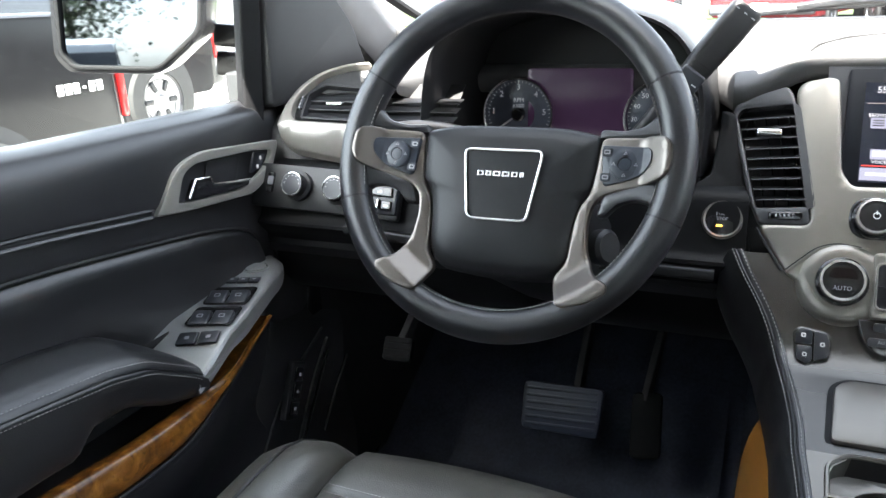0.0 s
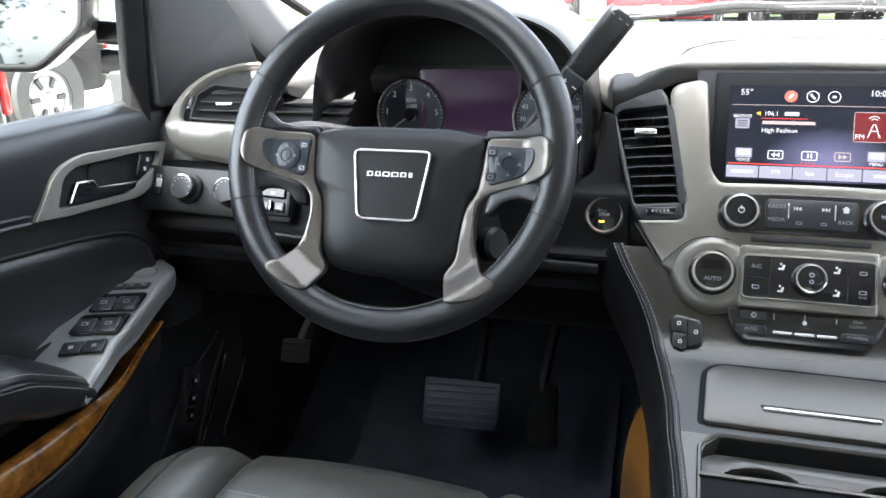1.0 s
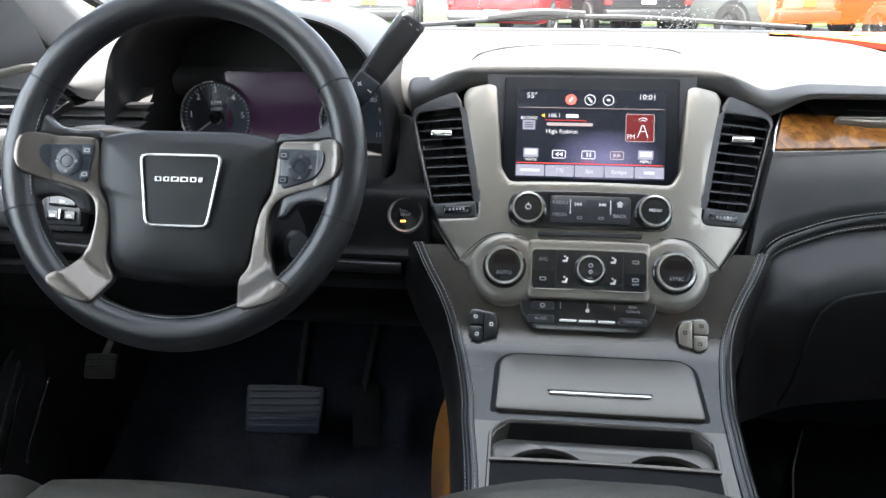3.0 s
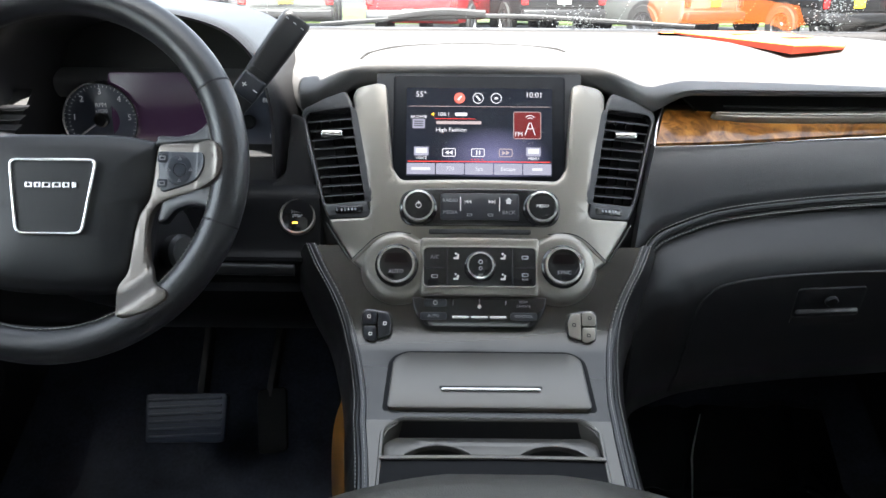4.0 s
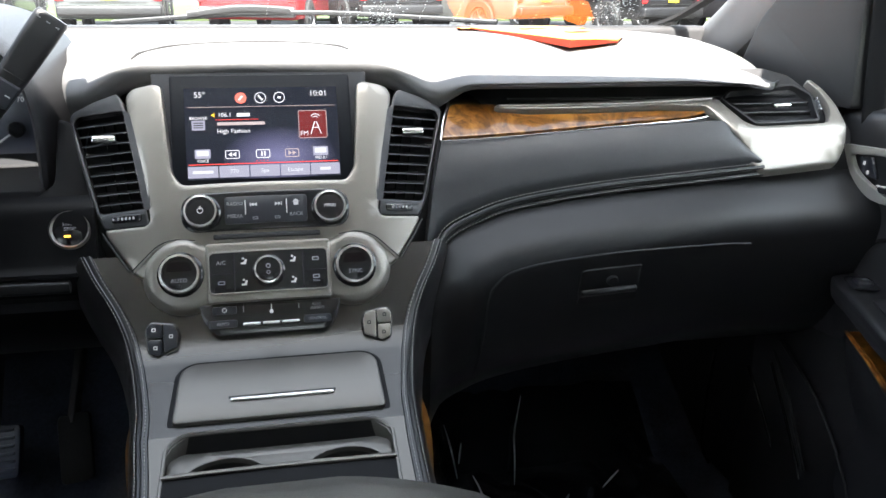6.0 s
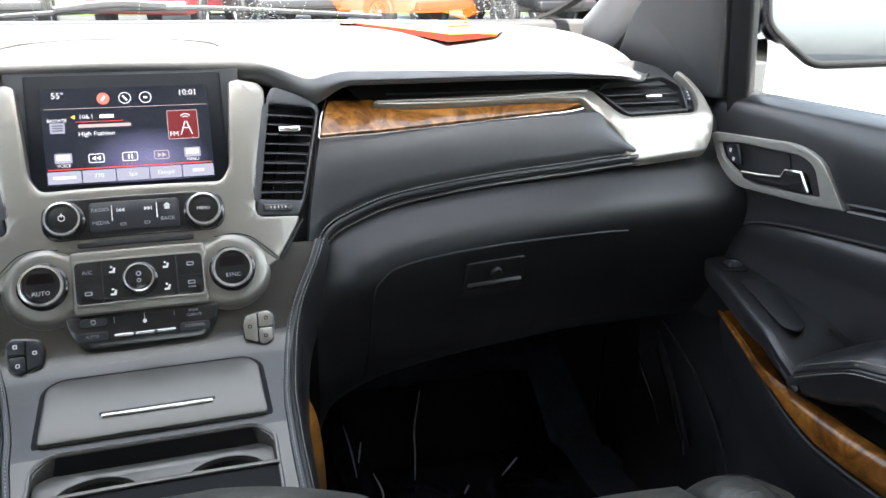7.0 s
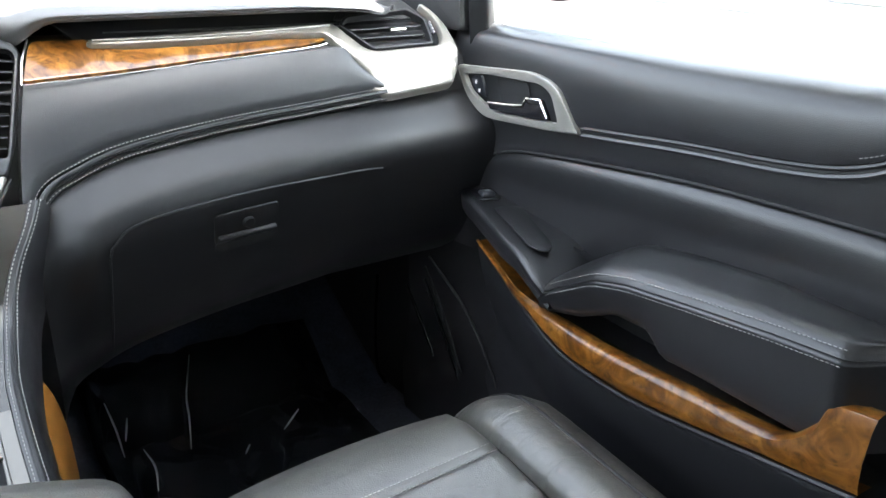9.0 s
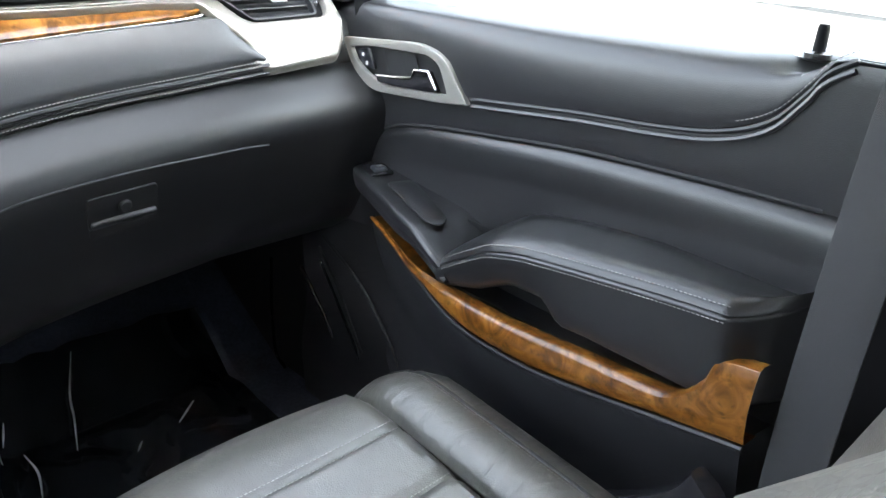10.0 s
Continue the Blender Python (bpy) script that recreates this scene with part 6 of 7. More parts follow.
        apad.append([f(Vector((0.80 - (0.80 - x) * kx, y, z))) for x, z in spline([(0.80, zk), (0.780, zk + 0.001), (0.760, zk + 0.003 + 0.002 * rz), (0.735, (zk + zt_) / 2 + 0.005), (xin + 0.016, zt_ + 0.0025), (xin + 0.002, zt_ - 0.009), (xin + 0.003, zt_ - 0.011), (xin - 0.001, zt_ - 0.014), (xin, zt_ - 0.024), (xin + 0.006, (zt_ + bot) / 2 - 0.01), (xin + 0.013, bot + 0.006), (xin + 0.03, bot), (0.80, bot)], 3)])
    part("armrest", sheet(apad, cap=False), LEATHER, d, "padded black leather armrest with stitched edge")
    for dz, dx in ((-0.004, 0.0045), (-0.0175, -0.0022)):
        seam([f(Vector((interp(y, [0.212, 0.25, 0.55, 0.655], [0.715, 0.697, 0.692, 0.686]) + dx, y, interp(y, [0.212, 0.314, 0.407, 0.481, 0.529, 0.590, 0.632, 0.655], [1.131, 1.122, 1.111, 1.101, 1.088, 1.052, 1.018, 1.000]) + dz + 0.001))) for y in np.linspace(0.595, 0.250, 30)], d)
    # switch pod
    pod = []
    for y in np.linspace(0.872, 0.592, 24):
        xin = interp(y, [0.57, 0.62, 0.70, 0.82, 0.855, 0.872], [0.692, 0.688, 0.701, 0.733, 0.748, 0.772])
        zt_ = interp(y, [0.57, 0.59, 0.62, 0.66, 0.80, 0.872], [1.012, 1.028, 1.046, 1.062, 1.079, 1.078])
        hh = interp(y, [0.57, 0.60, 0.68, 0.80], [0.35, 0.6, 0.9, 1.0])
        pod.append([f(Vector((x, y, z))) for x, z in spline([(0.80, zt_ + 0.002), (0.78, zt_ + 0.002), ((xin + 0.79) / 2, zt_ + 0.001), (xin + 0.008, zt_), (xin + 0.001, zt_ - 0.003), (xin - 0.0005, zt_ - 0.008 * hh), (xin + 0.002, zt_ - 0.022 * hh), (xin + 0.010, zt_ - 0.034 * hh), (0.80, zt_ - 0.05 * hh)], 3)])
    pd = part("switch_pod", sheet(pod, cap=True), LEATHER if s > 0 else POD, d)
    zp = lambda y: interp(y, [0.57, 0.62, 0.66, 0.80, 0.872], [1.030, 1.046, 1.062, 1.079, 1.078])
    def PF(x, y):
        g_ = (zp(y + 0.02) - zp(y - 0.02)) / 0.04
        p = f(Vector((x, y, zp(y) + 0.0025)))
        return fr(p, (1, 0, 0), (0, 1, g_)) @ pose(0, 0, 0, 0, 0, -16 * s)
    if s > 0:
        sw = part("window_switch", plate(rrect(0.034, 0.042, 0.008), 0.003, 0.001, f=PF(0.757, 0.806)), GLOSSBLK, d)
        part("switch_key", block(0.020, 0.022, 0.010, 0.004, PF(0.757, 0.806) @ pose(0, -0.002, 0.003, -8)), BUTTON, sw)
        part("switch_mark", plate(rrect(0.006, 0.005, 0.001), 0.0003, f=PF(0.757, 0.806) @ pose(0, -0.004, 0.0087, -8)), MARKDIM, sw)
        part("pod_inlay", plate(rounded([(-0.018, 0.06), (-0.012, -0.055), (0.004, -0.07), (0.020, -0.055), (0.024, 0.06)], 0.012), 0.0025, 0.0012, f=PF(0.740, 0.705)), LEATHER, d)
    else:
        mk = part("mirror_knob", turned([(0.0185, 0.0), (0.0185, 0.0015), (0.0172, 0.0022), (0.0165, 0.0012), (0.0150, 0.0012), (0.0145, 0.0030), (0.012, 0.0036), (0, 0.0037)], PF(0.768, 0.815), 36), POD, d)
        part("knob_edge", turned([(0.0166, 0.0014), (0.0158, 0.0020), (0.0150, 0.0014)], PF(0.768, 0.815), 36), DARK, mk)
        part("knob_mark", plate(rrect(0.010, 0.008, 0.002), 0.0003, holes=[rrect(0.007, 0.005, 0.001)], f=PF(0.768, 0.815) @ pose(0, 0, 0.0039)), MARKDIM, mk)
        for i in range(3):
            b = part("mirror_key", block(0.0145, 0.014, 0.003, 0.0010, PF(0.7585, 0.774) @ pose((i - 1) * 0.0158, 0, 0.001)), BUTTON, d)
            part("key_mark", plate(rrect(0.005, 0.0035, 0.001), 0.0003, f=PF(0.7585, 0.774) @ pose((i - 1) * 0.0158, 0, 0.0031)), MARKDIM, b)
        for y0, x0 in ((0.733, 0.749), (0.682, 0.736)):
            well = part("window_switch", plate(rrect(0.062, 0.046, 0.007), 0.0015, 0.0005, f=PF(x0, y0)), GLOSSBLK, d)
            for i in (-1, 1):
                kb = part("switch_key", block(0.0255, 0.026, 0.008, 0.0025, PF(x0, y0) @ pose(i * 0.0145, -0.008, 0.0012, 12)), BUTTON, well)
                part("key_mark", plate(rrect(0.008, 0.006, 0.001), 0.0003, holes=[rrect(0.006, 0.004, 0.0006)], f=PF(x0, y0) @ pose(i * 0.0145, -0.007, 0.0056, 12)), MARKDIM, kb)
        for i in (-1, 1):
            b = part("lock_key", block(0.026, 0.020, 0.004, 0.0015, PF(0.727, 0.640) @ pose(i * 0.0142, 0, 0.001)), BUTTON, d)
            part("key_mark", plate(rrect(0.006, 0.005, 0.001), 0.0003, f=PF(0.727, 0.640) @ pose(i * 0.0142, 0, 0.0031)), MARKDIM, b)
    # burl grip below the armrest
    U = spline([(0.795, 1.0225, 0.737), (0.72, 1.0145, 0.716), (0.66, 1.003, 0.702), (0.585, 0.999, 0.695), (0.509, 0.998, 0.693), (0.39, 1.007, 0.694), (0.322, 1.011, 0.696), (0.285, 1.018, 0.697), (0.262, 1.045, 0.699), (0.252, 1.070, 0.700), (0.216, 1.077, 0.702)], 5)
    Lw = spline([(0.795, 1.0195, 0.737), (0.72, 1.0080, 0.716), (0.66, 0.992, 0.702), (0.603, 0.973, 0.695), (0.552, 0.962, 0.693), (0.461, 0.961, 0.694), (0.384, 0.971, 0.696), (0.317, 0.983, 0.697), (0.27, 0.990, 0.699), (0.245, 0.994, 0.700), (0.216, 0.998, 0.702)], 5)
    wr = []
    for (y1, z1, x1), (y2, z2, x2) in zip(U, Lw):
        h = z1 - z2
        wr.append([f(Vector((x, y1 + (y2 - y1) * q, z))) for q, x, z in ((0, x1 + min(0.022, 0.7 * h), z1 - 0.001), (0.02, x1 + min(0.010, 0.35 * h), z1 + 0.0015), (0.06, x1 + 0.003, z1 - 0.001), (0.18, x1 - 0.001, z1 - h * 0.15), (0.5, x1 - 0.003, z1 - h * 0.5), (0.85, x1 + 0.001, z1 - h * 0.86), (1, x2 + 0.006, z2), (1, x2 + 0.03, z2 - 0.002))])
    part("wood_grip", sheet(wr), WOOD, d, "glossy amber burl door pull")
    part("wood_edge", sweep([f(Vector((x + 0.004, y, z - 0.003))) for y, z, x in Lw], ring(0.003, 6)), PLASTIC, d)
    # pocket behind the grip and panel beneath it
    pk = [[f(Vector((x, y, z))) for x, z in ((0.722, 0.995), (0.775, 0.985), (0.785, 1.03), (0.772, 1.06))] for y in np.linspace(0.64, 0.22, 8)]
    part("pull_pocket", sheet(pk), PLASTIC, d)
    und = []
    for (y2, z2, x2) in Lw:
        und.append([f(Vector((x, y2, z))) for x, z in spline([(x2 + 0.004, z2 - 0.002), (x2 + 0.003, z2 - 0.012), (x2 + 0.012, z2 - 0.05), (x2 + 0.035, z2 - 0.13), (x2 + 0.030, 0.78), (x2 + 0.040, 0.62)], 3)])
    part("pull_underside", sheet(und), VINYL, d)
    # window-line rubber, lock pin
    part("window_seal", sweep([f(Vector((0.840, y, zs_sill(y) - 0.007))) for y in np.linspace(0.93, 0.22, 12)], rrect(0.008, 0.008, 0.002)), RUBBER, d)
    if s > 0:
        pin = part("lock_pin", turned([(0.0055, 0.0), (0.0050, 0.022), (0.0040, 0.025), (0, 0.0255)], pose(0.808, 0.272, 1.322), 16), RUBBER, d)
        part("pin_collar", turned([(0.011, -0.003), (0.011, 0.0015), (0.007, 0.003), (0.005, 0.002)], pose(0.808, 0.272, 1.322), 20), DECK, pin)
        part("pin_cup", turned([(0.019, -0.001), (0.012, -0.004), (0, -0.005)], pose(0.808, 0.272, 1.3215), 20), PLASTIC, pin)
    # lower speaker moulding
    sc_ = spline([(0.74, 0.76), (0.772, 0.813), (0.846, 0.885), (0.946, 0.933)], 6)
    part("speaker_moulding", sweep([f(Vector((0.757, y, z))) for y, z in sc_], ring(0.0025, 6)), VINYL, d)
    part("speaker_moulding", sweep([f(Vector((0.752, y, z))) for y, z in spline([(0.84, 0.77), (0.90, 0.86), (0.95, 0.915)], 6)], ring(0.0025, 6)), VINYL, d)
    # front edge of the door, towards the dash
    part("door_edge", sweep([f(Vector((0.80, 0.975, z))) for z in (0.62, 1.29)], rrect(0.05, 0.06, 0.01), up=(0, 1, 0)), RUBBER, d)
    return d


dl = door(-1, "driver_door", "closed black leather driver's door with switch pod and burl grip")
dr_ = door(1, "passenger_door", "closed black leather passenger door with padded armrest and burl grip")
kp_ = thing("kick_switch_strip", "upright strip of black switches low beside the driver's seat", "switch panel")
kf = fr((-0.815, 0.840, 0.876), (0, 0.9, -0.42), (0, 0.42, 0.9))
part("strip", plate(rrect(0.036, 0.088, 0.004), 0.010, 0.002, f=kf), PLASTIC, kp_)
for i in range(3):
    b = part("key", plate(rrect(0.020, 0.022, 0.003, 0, -0.026 + 0.026 * i), 0.003, 0.001, f=kf @ pose(0, 0, 0.010)), GLOSSBLK, kp_)
    part("key_mark", plate(rrect(0.005, 0.005, 0.001, 0, -0.026 + 0.026 * i), 0.0004, f=kf @ pose(0, 0, 0.0131)), MARKDIM, b)
# side trims ahead of the doors in both footwells
for s in (1, -1):
    f = side(s)
    o = part("kick_panel", sheet([[f(Vector((x, y, z))) for z in (0.60, 0.80, 1.02, 1.10)] for x, y in ((0.80, 0.86), (0.785, 0.98), (0.765, 1.15), (0.74, 1.40))], 0.01), VINYL)
    tagged(o, "black kick panel in the footwell", "trim", kind="structure")
    ln1 = [f(Vector((0.762, y, z))) for y, z in spline([(1.094, 0.608), (1.126, 0.63), (1.131, 0.728), (1.123, 0.828)], 6)]
    part("kick_moulding", sweep(ln1, ring(0.003, 8)), GLOSSBLK, o)
    ln2 = [f(Vector((0.765, y, z))) for y, z in spline([(0.89, 0.668), (0.908, 0.715), (0.967, 0.785), (1.027, 0.846)], 5)]
    part("kick_moulding", sweep(ln2, ring(0.003, 8)), GLOSSBLK, o)
    ln3 = [f(Vector((0.763, y, z))) for y, z in spline([(0.842, 0.72), (0.899, 0.797), (0.967, 0.883)], 5)]
    part("kick_moulding", sweep(ln3, ring(0.0025, 8)), GLOSSBLK, o)


# ---- seats ----
def seat(dx, dy, s, name, label, back=0.0, dz=0.0):
    """A front seat built for the passenger side; s mirrors it, dx and dy shift it."""
    d = thing(name, label, "car seat", "front seats", at=(0.42 * s + dx, 0.35 + dy, 0.60))
    g = lambda p: Vector((s * (p[0]) + dx, p[1] + dy, p[2] + dz * min(1, max(0, (p[2] - 0.74) / 0.08))))

    def z_at(x, y):
        z = 0.938 - 0.030 * max(0, (0.50 - y)) / 0.35
        z -= 0.012 * math.sin(math.pi * min(1, max(0, (x - 0.26) / 0.29))) * (0.55 - y) / 0.4
        return z
    cush = []
    ysn = list(np.linspace(0.12, 0.53, 84))
    for x in np.concatenate([np.linspace(0.268, 0.548, 24)]):
        e = min((x - 0.268) / 0.012, (0.548 - x) / 0.012, 1)
        sink = 0.010 * (1 - math.sqrt(max(0, 1 - (1 - max(0, e)) ** 2)))
        c = [(x, y, z_at(x, y) - sink - 0.0026 * math.exp(-((y - 0.496) / 0.005) ** 2) - 0.004 * math.exp(-((y - 0.412) / 0.006) ** 2)) for y in ysn]
        fy = 0.600 - 0.012 * ((x - 0.41) / 0.14) ** 2
        c += [(x, fy - 0.035, z_at(x, 0.54) - sink - 0.001), (x, fy - 0.012, z_at(x, 0.55) - 0.008 - sink), (x, fy, 0.918 - sink), (x, fy + 0.004, 0.895), (x, fy - 0.004, 0.86), (x, fy - 0.03, 0.80), (x, fy - 0.06, 0.76)]
        cush.append([g(p) for p in c])
    part("cushion", sheet(cush, 0.01, (0, 0, -1)), SEATL, d, "creased grey-black leather cushion")
    for lo_, hi_, out in ((0.548, 0.664, 1), (0.186, 0.268, -1)):
        b, pip = [], []
        for y in list(np.linspace(0.10, 0.50, 16)) + [0.53, 0.556, 0.576, 0.590, 0.599, 0.604]:
            e = max(0.0, (y - 0.525) / 0.079)
            k = math.sqrt(max(0.0, 1 - e * e))
            zt_ = z_at(0.55, min(y, 0.5)) + 0.012 + 0.006 * min(1, (0.5 - min(y, 0.5)) / 0.2)
            w_ = hi_ - lo_
            inn, o_ = (lo_, hi_) if out > 0 else (hi_, lo_)
            wv = out * w_
            drop = 0.075 * (1 - k)
            kk = 0.35 + 0.65 * k
            prof = [(inn, zt_ - 0.022), (inn + wv * 0.05, zt_ - 0.008), (inn + wv * 0.22, zt_ + 0.002), (inn + wv * 0.50 * kk, zt_), (inn + wv * 0.525 * kk, zt_ - 0.0042), (inn + wv * 0.55 * kk, zt_ - 0.002), (inn + wv * 0.82 * kk, zt_ - 0.017), (inn + wv * 0.97 * kk, zt_ - 0.045), (inn + wv * 1.0 * kk, zt_ - 0.09), (inn + wv * 0.96 * kk, 0.78), (inn + wv * 0.9 * kk, 0.74)]
            b.append([g((x, y, z - drop * (z > 0.8))) for x, z in spline(prof, 3)])
            pip.append(g((inn + wv * 0.525 * kk, y, zt_ - 0.0018 - drop)))
        part("bolster", sheet(b, cap=True), SEATB if s > 0 else SEATL, d, "rounded leather side bolster")
        part("bolster_piping", sweep(pip, ring(0.0028, 6)), PLASTIC, d)
        seam([q + Vector((-0.006 * s * out, 0, 0.0018)) for q in pip[:-4]], d)
    for yy in (0.490, 0.502, 0.412):
        seam([g((x, yy, z_at(x, yy) + 0.0012)) for x in np.linspace(0.275, 0.54, 30)], d)
        part("seat_base", block(0.44, 0.46, 0.18, 0.02, lambda c: g((c.x + 0.425, c.y + 0.32, c.z + 0.70))), PLASTIC, d)
    # backrest
    bk = []
    for z in np.linspace(0.90, 1.52, 22):
        t = (z - 0.90) / 0.62
        yb_ = 0.150 - 0.20 * t - back
        row = []
        for x in np.linspace(0.19, 0.66, 25):
            q = abs((x - 0.425) / 0.235)
            bol_ = 0.055 * max(0, (q - 0.55) / 0.45) ** 1.2 * (1 if t < 0.75 else 0.4)
            edge_ = 0.09 * max(0, (q - 0.86) / 0.14) ** 2
            row.append(g((x, yb_ + bol_ - edge_ - 0.006 * math.exp(-((q - 0.56) / 0.03) ** 2), z)))
        bk.append(row)
    part("backrest", sheet(bk, 0.10, (0, -1, 0)), SEATL, d, "leather backrest with raised bolsters")
    part("backrest_piping", sweep([g((0.425 + 0.132, 0.150 - back - 0.20 * (z - 0.90) / 0.62 + 0.006, z)) for z in np.linspace(0.92, 1.45, 20)], ring(0.003, 6)), PLASTIC, d)
    part("seat_lever", mapped(sweep(spline([(0.665, 0.36, 0.86), (0.675, 0.30, 0.885), (0.678, 0.245, 0.930), (0.675, 0.225, 0.965)], 5), rrect(0.022, 0.034, 0.009)), lambda c: g(c)), GLOSSBLK, d)
    return d


seat(0.0, 0.0, 1, "passenger_seat", "grey-black leather passenger seat with creased bolster")
seat(-0.028, 0.056, -1, "driver_seat", "grey-black leather driver's seat with smooth bolster", 0.26, 0.022)
# belt hanging beside the passenger seat
belt = thing("seat_belt", "grey woven seat belt hanging beside the door pillar", "seat belt")
WEB = material("belt_webbing", (0.030, 0.030, 0.032), 0.75, vary=0.15, scale=500, bump=0.8, bump_scale=1400, stretch=(1, 1, 4))
bp_ = spline([(0.755, 0.150, 1.62), (0.742, 0.165, 1.40), (0.728, 0.172, 1.20), (0.718, 0.174, 1.00), (0.715, 0.170, 0.80)], 6)
part("webbing", sweep(bp_, rrect(0.0018, 0.052, 0.0006), up=(0.15, 1, 0)), WEB, belt)
part("belt_guide", block(0.03, 0.075, 0.035, 0.006, pose(0.775, 0.145, 1.335, 0, 6, 0)), material("light_grey_plastic", (0.45, 0.44, 0.42), 0.5, vary=0.05), belt)

# ---- pedals, mats, film ----
bpd = thing("brake_pedal", "wide ribbed rubber brake pedal", "pedal")
bq = fr((-0.452, 1.075, 0.785), (1, 0.0, 0.06), (0.0, 0.5, 0.87))
po = rounded([(-0.066, -0.038), (0.062, -0.042), (0.068, 0.036), (-0.066, 0.040)], 0.010, 4)
pdl = part("pad", plate(po, 0.014, 0.004, f=bq), PEDAL, bpd)
for i in range(6):
    part("rib", block(0.118, 0.0050, 0.005, 0.0015, bq @ pose(0, -0.029 + 0.0115 * i, 0.0145)), PEDAL, pdl)
part("pedal_arm", sweep([bq @ Vector((0.02, 0.0, 0.0)), (-0.43, 1.16, 0.90), (-0.43, 1.20, 1.05)], rrect(0.012, 0.03, 0.003)), DARK, bpd)
ap = thing("accelerator_pedal", "narrow black accelerator pedal", "pedal")
aq = fr((-0.322, 1.10, 0.765), (1, 0.05, 0.12), (0.12, 0.5, 0.86))
part("pad", plate(rounded([(-0.026, -0.052), (0.022, -0.052), (0.028, 0.052), (-0.020, 0.052)], 0.010, 4), 0.010, 0.003, f=aq), RUBBER, ap)
part("pedal_arm", sweep([aq @ Vector((0, 0.04, 0)), (-0.31, 1.18, 0.92), (-0.31, 1.22, 1.05)], rrect(0.012, 0.02, 0.003)), DARK, ap)
fp = thing("parking_brake_pedal", "small ribbed parking brake pedal", "pedal")
fq = fr((-0.668, 0.925, 0.928), (1, 0.1, 0.0), (0, 0.55, 0.83))
fpp = part("pad", plate(rrect(0.046, 0.036, 0.006), 0.012, 0.003, f=fq), RUBBER, fp)
for i in range(3):
    part("rib", block(0.040, 0.004, 0.004, 0.001, fq @ pose(0, -0.010 + 0.010 * i, 0.0125)), RUBBER, fpp)
part("pedal_arm", sweep([fq @ Vector((0, 0.0, 0.0)), (-0.665, 1.02, 0.99), (-0.665, 1.10, 1.05)], rrect(0.012, 0.02, 0.003)), DARK, fp)
for nm, x, lab in (("floor_mat", -0.44, "dark blue-black carpet mat in the driver's footwell"), ("floor_mat", 0.44, "black carpet mat in the passenger footwell")):
    mrow = []
    for y in np.linspace(0.55, 1.30, 30):
        zf = 0.607 + (0.0 if y < 1.12 else (y - 1.12) * 0.75)
        mrow.append([(x + u * 0.235, y, zf + 0.006 * (abs(u) > 0.97)) for u in np.linspace(-1, 1, 20)])
    m_ = part(nm, sheet(mrow, 0.006, (0, 0, 1)), CARPET)
    tagged(m_, lab, "floor mat", "floor mats")
FILM = material("clear_film", (0.012, 0.013, 0.016), 0.10, vary=0.2, bump=0.0, spec=0.6)
rng = np.random.RandomState(4)
frow = []
for y in np.linspace(0.60, 1.24, 60):
    r_ = []
    for u in np.linspace(0.24, 0.66, 60):
        n_ = noise.noise(Vector((u * 9, y * 7, 0.3))) * 0.012 + abs(noise.noise(Vector((u * 16 + 3, y * 11, 1.7)))) * 0.018
        zf = 0.622 + (0.0 if y < 1.12 else (y - 1.12) * 0.75)
        r_.append((u, y, zf + n_ + 0.035 * max(0, 1 - abs(u - 0.25) / 0.03)))
    frow.append(r_)
m_ = part("protective_film", sheet(frow), FILM, smooth=80)
tagged(m_, "crumpled glossy plastic film over the passenger floor", "plastic film")
# pale colour paints the highlights that run along the dark film's folds
FOLD_GLINT = material("film_fold_glint", (0.45, 0.46, 0.48), 0.15, vary=0.1, coat=0.6)
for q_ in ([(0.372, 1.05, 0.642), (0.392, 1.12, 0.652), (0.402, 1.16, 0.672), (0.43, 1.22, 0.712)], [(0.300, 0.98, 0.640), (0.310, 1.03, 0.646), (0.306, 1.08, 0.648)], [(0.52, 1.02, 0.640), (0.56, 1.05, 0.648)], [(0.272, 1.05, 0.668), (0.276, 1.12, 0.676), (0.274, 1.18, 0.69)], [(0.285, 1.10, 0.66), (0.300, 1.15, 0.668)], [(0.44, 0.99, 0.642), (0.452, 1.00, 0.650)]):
    part("film_fold", sweep(spline(q_, 5), ring(0.0018, 6), scales=[0.4 + 0.6 * math.sin(math.pi * i / (5 * (len(q_) - 1))) for i in range(5 * (len(q_) - 1) + 1)]), FOLD_GLINT, m_, "fold in the film, its highlight painted pale")

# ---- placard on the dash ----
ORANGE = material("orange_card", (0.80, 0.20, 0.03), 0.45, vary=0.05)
# shaded copy of the orange card: the flap's shade is in the colour
CARD_SHADED = material("shaded_card_flap", (0.50, 0.035, 0.006), 0.6, vary=0.08)
plc = thing("dash_placard", "folded orange card placard lying on the dash top", "placard")
near_ = [(0.346, 1.342, 1.3760), (0.385, 1.19, 1.3765), (0.422, 1.046, 1.3765), (0.470, 1.070, 1.3755), (0.516, 1.100, 1.3720)]
foot_ = [(0.346, 1.343, 1.3745), (0.386, 1.195, 1.3705), (0.424, 1.054, 1.3655), (0.471, 1.077, 1.3670), (0.516, 1.101, 1.3690)]
far_ = [(0.350, 1.352, 1.3765), (0.420, 1.345, 1.3780), (0.493, 1.329, 1.3790), (0.537, 1.216, 1.3770), (0.556, 1.166, 1.3750)]
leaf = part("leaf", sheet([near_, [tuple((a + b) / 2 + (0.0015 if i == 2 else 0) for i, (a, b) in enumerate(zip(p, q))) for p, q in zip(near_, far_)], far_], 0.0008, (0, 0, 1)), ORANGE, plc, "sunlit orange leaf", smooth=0)
